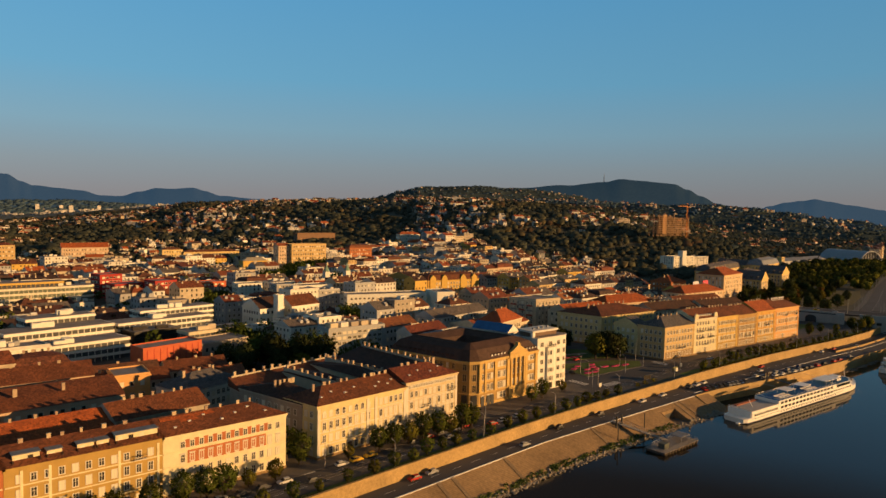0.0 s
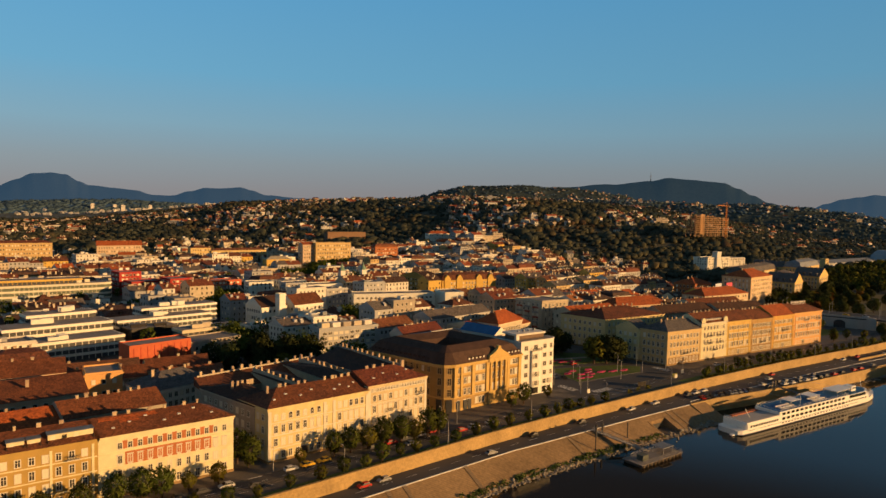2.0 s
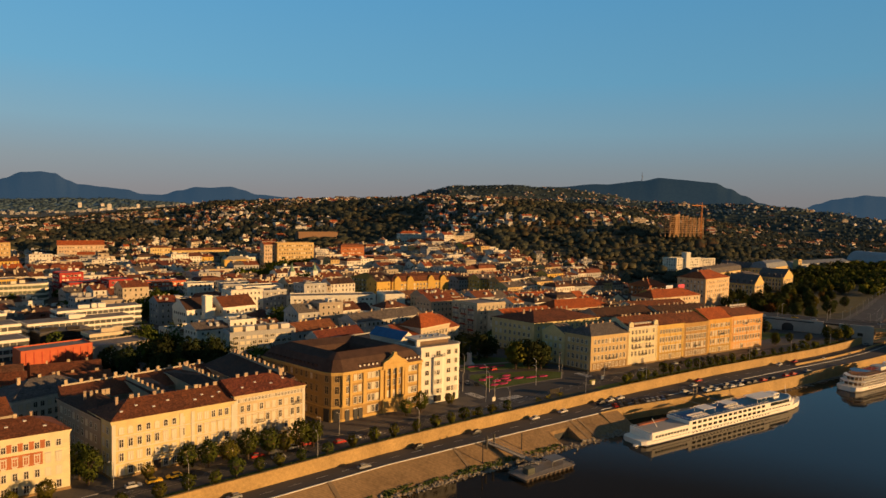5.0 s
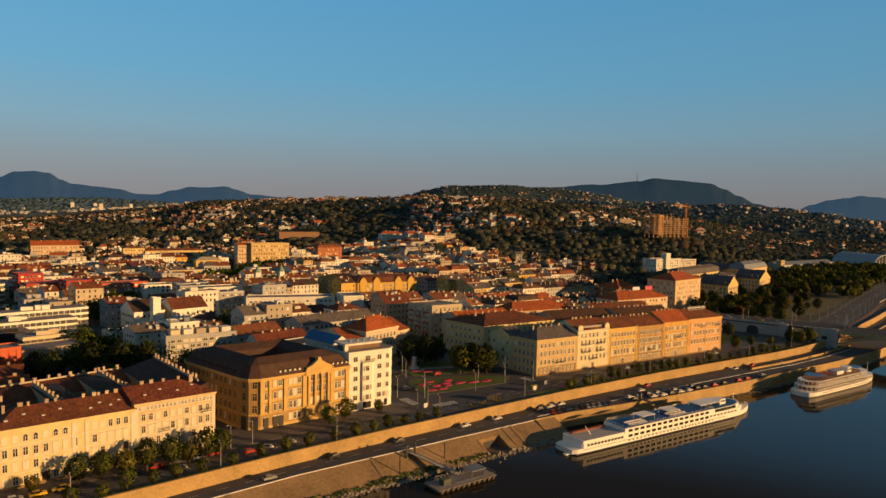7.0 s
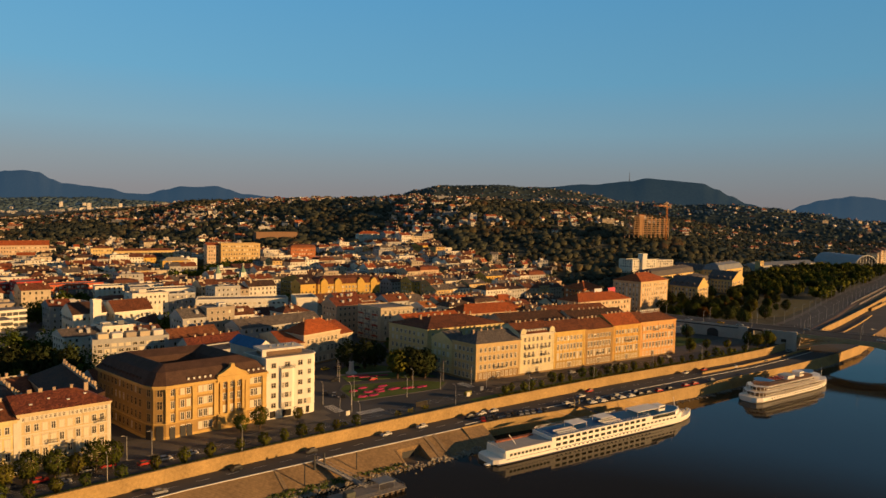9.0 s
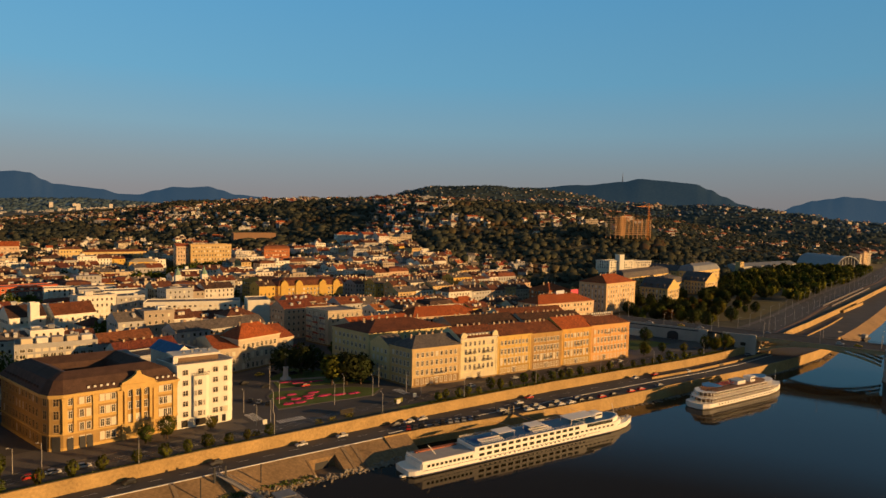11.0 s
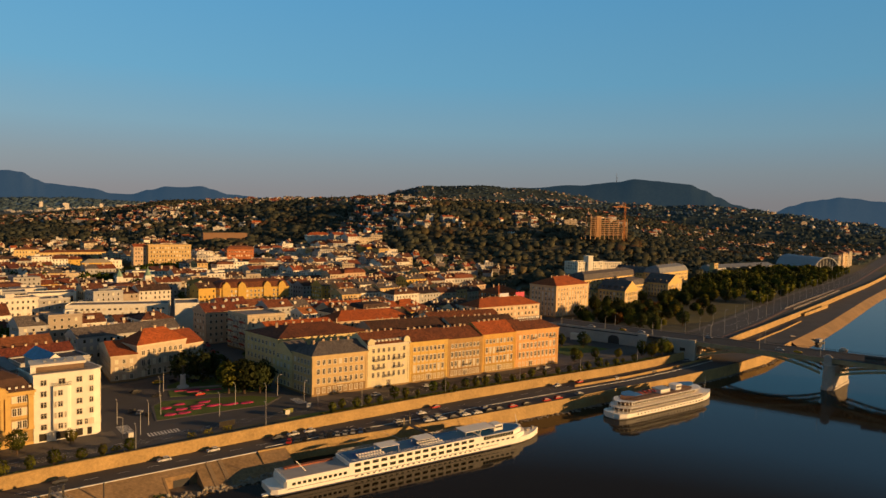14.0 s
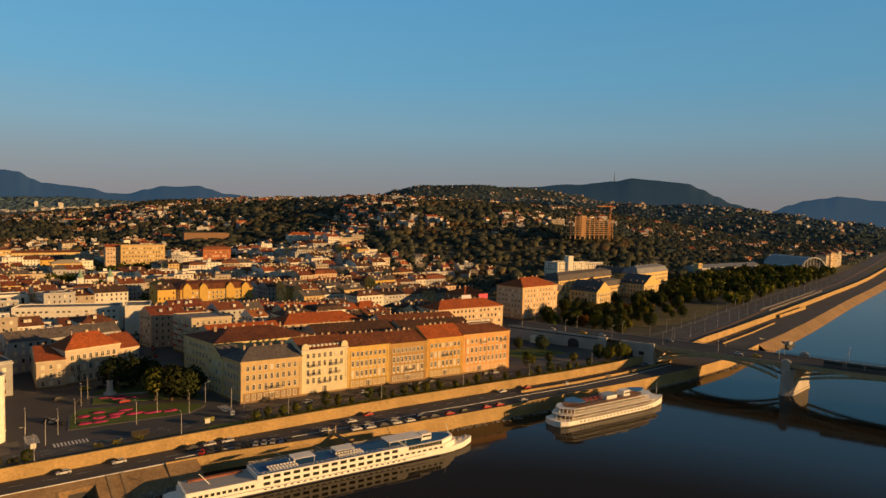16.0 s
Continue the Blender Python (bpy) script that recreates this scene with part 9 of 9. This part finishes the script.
        mb.v[i:i + 2] = [(c[0], c[1], c[2] + 0.12) for c in mb.v[i:i + 2]]
        mb.v[i + 4:i + 6] = [(c[0], c[1], c[2] + 0.12) for c in mb.v[i + 4:i + 6]]
        mb.f += [(i, i + 1, i + 2, i + 3), (i + 7, i + 6, i + 5, i + 4), (i, i + 4, i + 5, i + 1), (i + 1, i + 5, i + 6, i + 2), (i + 3, i + 7, i + 4, i)]
        mb.m += [0] * 5
    a = slope(254, 0.22)
    mb.box(248.3, a[0] - 0.1, w - 0.6, 259.6, a[0] + 0.5, a[1] - 0.02)
    part("side_wall", mb, STONE_SLOPE, cv)
    # dark slab stands for the shade within the culvert mouth
    mb = MB()
    mb.box(251.5, slope(254, 0.22)[0] - 0.16, w + 0.1, 256.5, slope(254, 0.22)[0] - 0.05, w + 2.6)
    part("opening", mb, DARKMETAL, cv)
    mb = MB()
    mb.box(249.3, 139, w - 0.4, 258.8, 148, w + 0.25)
    part("apron", mb, mat("muddy_apron", (0.16, 0.12, 0.08), var=0.35), cv)
    # landing pontoon and its gangway
    po = root("landing_pontoon", (226, 129, w), "grey floating landing stage with rails and shelter", "pontoon")
    mb = MB()
    mb.box(215, 125.5, w - 0.5, 237.5, 133, w + 0.9)
    part("hull", mb, mat("pontoon_hull", (0.10, 0.09, 0.08), var=0.3), po)
    mb = MB()
    mb.box(214.6, 125.1, w + 0.9, 237.9, 133.4, w + 1.1)
    part("deck", mb, mat("deck_planks", (0.26, 0.23, 0.20), var=0.3, scale=1.0), po)
    for k in range(11):
        mb = MB()
        mb.box(215.2 + k * 2.1, 124.9, w + 0.1, 215.7 + k * 2.1, 125.2, w + 1.0)
        part("fender", mb, BARK, po)
    railing("railing", [(215, 125.4), (237.5, 125.4), (237.5, 133), (215, 133), (215, 125.4)], w + 1.1, 1.1, po, 1.2, CONCRETE)
    mb = MB()
    mb.box(229, 127, w + 3.3, 235, 132, w + 3.5)
    for x in (229.3, 234.7):
        for yy in (127.3, 131.7):
            mb.tube((x, yy, w + 1.1), (x, yy, w + 3.3), 0.07, sides=4)
    part("shelter", mb, METALROOF, po)
    mb = MB()
    mb.box(218, 127.4, w + 1.1, 221, 130, w + 3.0)
    part("cabin", mb, mat("cabin_green", (0.10, 0.11, 0.09)), po)
    gw = root("gangway", (222, 140, -4), "grey steel gangway down to the landing stage", "gangway")
    a, b = Vector((219.5, quay_y(220) - 0.2, QUAY_Z + 0.2)), Vector((228, 132.2, w + 1.2))
    d = (b - a).normalized()
    sd = Vector((d.y, -d.x, 0)).normalized()
    mb = MB()
    mb.face([a - sd, a + sd, b + sd, b - sd])
    mb.face([b - sd - Vector((0, 0, 0.3)), b + sd - Vector((0, 0, 0.3)), a + sd - Vector((0, 0, 0.3)), a - sd - Vector((0, 0, 0.3))])
    part("walkway", mb, CONCRETE, gw)
    for s in (-1, 1):
        mb = MB()
        up = Vector((0, 0, 1.2))
        mb.tube(a + sd * s + up, b + sd * s + up, 0.07, sides=4), mb.tube(a + sd * s, b + sd * s, 0.12, sides=4)
        for k in range(13):
            p = a.lerp(b, k / 12) + sd * s
            mb.tube(p, p + up, 0.05, sides=4)
            if k < 12:
                mb.tube(p, a.lerp(b, (k + 1) / 12) + sd * s + up, 0.04, sides=4)
        part("truss", mb, CONCRETE, gw)
    mb = MB()
    for x in (217.8, 221.2):
        mb.box(x - 0.25, 147.5, -7.5, x + 0.25, 148.0, QUAY_Z + 3.2)
    part("portal", mb, DARKMETAL, gw)
    for x, y in ((231, 144), (212, 143)):
        mb = MB()
        mb.tube((x, y, -7.5), (x, y, -0.5), 0.2, 0.18, 8)
        tagged(part("mooring_post", mb, DARKMETAL), "dark steel mooring post on the revetment", "post", "mooring posts")
    # ship gangway, quay steps and ramp walls
    g2 = root("gangway", (345, 138, -3), "steel gangway from quay to cruise ship", "gangway")
    mb = MB()
    a, b = Vector((338, quay_y(338) + 0.5, QUAY_Z + 1.2)), Vector((341, 131.5, w + 4.7))
    sd = Vector((0.9, 0.2, 0))
    mb.face([a - sd, a + sd, b + sd, b - sd])
    for s in (-1, 1):
        mb.tube(a + sd * s + Vector((0, 0, 1)), b + sd * s + Vector((0, 0, 1)), 0.06, sides=4), mb.tube(a + sd * s, b + sd * s, 0.1, sides=4)
    part("walkway", mb, DARKMETAL, g2)
    mb = MB()
    for dx in (-1.4, 1.4):
        mb.box(338 + dx - 0.15, quay_y(338) + 0.9, QUAY_Z, 338 + dx + 0.15, quay_y(338) + 1.2, QUAY_Z + 3.6)
    part("portal", mb, STEEL, g2)
    for x in (312, 326, 352, 365):
        mb = MB()
        mb.tube((x, quay_y(x) + 0.3, QUAY_Z + 0.3), (x + 4, 131.6, w + 4.6), 0.05, sides=4)
        tagged(part("mooring_line", mb, LINE), "taut mooring line from quay to ship", "rope", "mooring lines")
    strip("wall_ramp", STONE, "low stone wall of the quay ramp", list(range(440, 561, 6)), lambda x: (wall_y(x) - 8.4, QUAY_Z + 1.1), lambda x: (wall_y(x) - 7.8, QUAY_Z + 1.1), "wall", 1.2)
    qs = root("quay_steps", (470, quay_y(470), w), "stone steps down the quay wall", "stairs")
    for k in range(10):
        mb = MB()
        mb.box(464 + k * 1.2, quay_y(470) - 2.6, w - 0.5, 465.2 + k * 1.2, quay_y(470) + 0.2, QUAY_Z + 0.3 - (9 - k) * 0.5)
        part("step", mb, STONE, qs)
    # kiosk and barrier posts at the parking
    for x in (336, 344):
        mb = MB()
        mb.tube((x, wall_y(x) - 10.5, QUAY_Z), (x, wall_y(x) - 10.5, QUAY_Z + 3.4), 0.12, 0.1, 6)
        tagged(part("sign_post", mb, DARKMETAL), "dark sign post at the parking", "post", "parking posts")
    for x in (120, 160, 200, 245, 290, 330, 372, 415, 455, 500):
        lamp(x, wall_y(x) + 2.6 if x < 240 or x > 310 else wall_y(x) + 4, 0.05, 90, 0.85)
    for x in (104, 168.5, 176, 244, 318):
        lamp(x, wall_y(x) + 17, 0.1, 200, 0.8)


def east_side():
    """Roads, park and river wall beyond the bridge."""
    pts = [(596, 176), (640, 185), (700, 198), (785, 220), (865, 240), (990, 267), (1127, 294), (1280, 334), (1600, 420), (2200, 590)]
    ribbon("road_east", pts, 24, 0.06, ASPHALT, "wide asphalt road along the river beyond the bridge")
    ribbon("path_east", [(x, y + 15) for x, y in pts[:8]], 4, 0.08, PAVING, "pale footpath along the park", "path")
    ribbon("median_wall", [(640, 176), (700, 188), (785, 209), (865, 228), (990, 255), (1127, 284)], 0.6, 0.5, STONE, "pale median wall of the river road", "wall")
    for i in range(7):
        ribbon("ramp_wall" if i == 0 else "ramp_wall_%d" % i, [(880 + i * 11, 212 + i * 2.6), (886 + i * 11, 213.5 + i * 2.6)], 1.2, 1.6, STONE, "pale stone pier of the underpass wall", "wall")
    ribbon("tram_bed_east", [(x, y - 9.5) for x, y in pts], 3.4, 0.10, mat("tram_bed", (0.24, 0.14, 0.10), var=0.3, scale=0.2, fine=2.0), "reddish gravel tram bed beside the river road", "tram track")
    for off in (-4.0, 4.0):
        mb = MB()
        x = 600
        while x < 1500:
            y0, y1 = piecewise(x, pts) + off, piecewise(x + 4, pts) + off
            mb.face([(x, y0, 0.075), (x + 4, y1, 0.075), (x + 4, y1 + 0.2, 0.075), (x, y0 + 0.2, 0.075)])
            x += 10
        tagged(part("lane_line_east", mb, LINE), "broken white lane line of the river road", "road marking", kind="structure")
    x = 600.0
    while x < 1300:
        lamp(x, piecewise(x, pts) - 6, 0.05, 90, 1.0), lamp(x, piecewise(x, pts) + 12.5, 0.05, 270, 1.0)
        x += 27
    rc = random.Random(44)
    # lawns by the bridge
    mb = MB()
    mb.prism([(478, 180), (520, 172), (512, 205), (484, 212)], 0.02, 0.12)
    structure("lawn_bridge", mb, GRASS, "green lawn beside the bridge ramp", "grass")
    mb = MB()
    mb.prism([(612, 222), (668, 213), (745, 230), (800, 248), (775, 264), (725, 264), (664, 252), (616, 242)], 0.02, 0.1)
    structure("lawn_east", mb, mat("dry_lawn", (0.13, 0.105, 0.03), var=0.4, scale=0.06, fine=1.0), "dry sunlit lawn of the riverside park", "grass")
    n = 0
    rgn, grove, stems = np.random.default_rng(45), {0: [], 1: [], 2: []}, MB()
    while n < 430:
        x, y = rc.uniform(585, 1300), rc.uniform(190, 440)
        yb = piecewise(x, pts)
        if y < yb + 16 or y > yb + 130 or blocked(x, y, 5):
            continue
        if 600 < x < 800 and y < yb + 46 and rc.random() < 0.93:
            continue
        if x > 800:
            r = rc.uniform(3.0, 5.2)
            hh = r * rc.uniform(1.9, 2.5)
            at, rad = (x, y, hh * 0.62), (r, r, hh * 0.46)
            pts_ = leaf_cloud(rgn, at, rad, 90, 4, 0.62)
            grove[rc.choice((0, 0, 1, 2, 2))].append(np.concatenate([pts_, crown_normals(pts_, at, rad)], axis=1))
            stems.tube((x, y, 0), (x, y, hh * 0.5), 0.22, 0.15, 5)
            n += 1
            continue
        kind = rc.choice(("park", "park", "park", "park2", "street", "street2", "autumn" if x < 760 else "park"))
        plant(kind, x, y, 0.0, rc.uniform(0.5, 0.82) * (1.0 if kind.startswith("park") else 1.15), "trees of the riverside park")
        n += 1
    for k, c in grove.items():
        c = np.concatenate(c)
        tagged(new("park_trees", quad_mesh("park_trees", c[:, :3], LEAF[k], c[:, 3:])), ("green", "olive", "dark green")[k] + " trees of the park along the river road", "trees", kind="stuff")
    tagged(part("park_trunks", stems, BARK), "brown trunks of the park trees", "trees", kind="stuff")
    # the tram stop's two rows of pale posts, and the low walls of the underpass
    for a, b in (((800, 216), (1010, 261)), ((806, 211), (1014, 256))):
        bal = root("balustrade", (a[0], a[1], 0.05), "row of pale stone posts with rails beside the tram stop", "balustrade", "tram stop balustrades")
        a, b = Vector((*a, 0.05)), Vector((*b, 0.05))
        for k in range(36):
            p = a.lerp(b, k / 35)
            mb = MB()
            mb.prism([(p.x - 0.45, p.y - 0.35), (p.x + 0.45, p.y - 0.35), (p.x + 0.45, p.y + 0.35), (p.x - 0.45, p.y + 0.35)], 0.05, 1.5)
            part("post", mb, PALESTONE, bal)
        mb = MB()
        mb.tube(a + Vector((0, 0, 0.9)), b + Vector((0, 0, 0.9)), 0.12, sides=4)
        part("rail", mb, DARKMETAL, bal)
    for name, line, low, high in (("wall_underpass", [(794, 196.5), (835, 203.5), (874, 210.5)], QUAY_Z, -0.6), ("wall_ramp_east", [(640, 160), (700, 171), (760, 184)], QUAY_Z, QUAY_Z + 0.9)):
        mb = MB()
        for (xa, ya), (xb, yb) in zip(line, line[1:]):
            mb.prism([(xa, ya), (xb, yb), (xb, yb + 0.8), (xa, ya + 0.8)], low, high)
        structure(name, mb, STONE, "low pale sunlit stone wall beside the river road", "wall")
    for x, y, k, s in ((470, 174, "street", 0.7), (476, 176, "street2", 0.6), (486, 173, "street", 0.6), (520, 160, "street2", 0.9), (527, 158, "street", 1.0), (516, 164, "street", 0.8), (500, 168, "street2", 0.6), (508, 200, "park", 0.6), (496, 207, "street", 0.7), (533, 158.5, "street2", 0.8), (585, 246, "park", 0.7), (592, 240, "autumn", 1.0), (600, 252, "park", 0.8), (612, 246, "park2", 0.8), (622, 262, "park", 0.9), (575, 255, "street", 0.8), (640, 250, "autumn", 1.0), (655, 240, "street2", 0.7), (668, 262, "autumn", 1.1), (690, 232, "street", 0.6), (560, 240, "street", 0.8)):
        plant(k, x, y, 0.05, s, "trees by the bridge")
    # old trees behind the courtyard houses near the river
    for x, y, k, s in ((150, 268, "park2", 1.0), (156, 276, "park", 1.05), (163, 270, "park", 0.95), (146, 280, "park", 0.9), (168, 280, "park", 1.0), (140, 270, "park", 0.8), (133, 290, "park", 1.0), (128, 300, "park", 0.8), (172, 262, "park", 0.7), (160, 288, "park", 1.0), (150, 296, "park", 1.0), (137, 302, "street", 1.0)):
        plant(k, x, y, 0.02, s, "trees of the inner garden")
    for x, y, k, s in ((682, 280, "autumn", 0.9), (670, 262, "park2", 0.6), (700, 276, "autumn", 0.8), (726, 285, "park2", 0.7), (690, 262, "park2", 0.45), (712, 266, "autumn", 0.7), (745, 284, "park", 0.7), (662, 275, "park2", 0.7), (650, 262, "park", 0.7), (768, 276, "park2", 0.7), (655, 285, "autumn", 1.0)):
        plant(k, x, y, 0.05, s, "park trees beside the road")
    # moored landing stage beyond the bridge
    ls = root("landing_stage", (705, 150, WATER_Z), "small dark landing stage beyond the bridge", "pontoon")
    mb = MB()
    mb.box(696, 144, WATER_Z - 0.4, 708, 149, WATER_Z + 0.8)
    part("hull", mb, DARKMETAL, ls)
    mb = MB()
    mb.box(701, 145, WATER_Z + 0.8, 706, 148, WATER_Z + 3.0)
    part("cabin", mb, STUCCO[4], ls)
    mb = MB()
    mb.tube((698, 147, WATER_Z + 1.0), (680, 156, QUAY_Z + 0.6), 0.7, 0.7, 4)
    part("gangway", mb, CONCRETE, ls)


def crest_mast():
    x, y, _ = pushed((3626, 2600, 300))
    mb = MB()
    mb.tube((x, y, 285), (x, y, 325), 3.2, 2.4, 8), mb.tube((x, y, 325), (x, y, 372), 1.8, 1.0, 6), mb.tube((x, y, 336), (x, y, 341), 4, 4, 8)
    tagged(part("radio_mast", mb, DARKMETAL), "slender radio mast on the hill crest", "mast")


promenade()
traffic()
square()
quay_details()
east_side()
crest_mast()
for src in list(TREES.values()) + list(CARS.values()):
    for o in (*src.children_recursive, src):
        bpy.data.objects.remove(o)
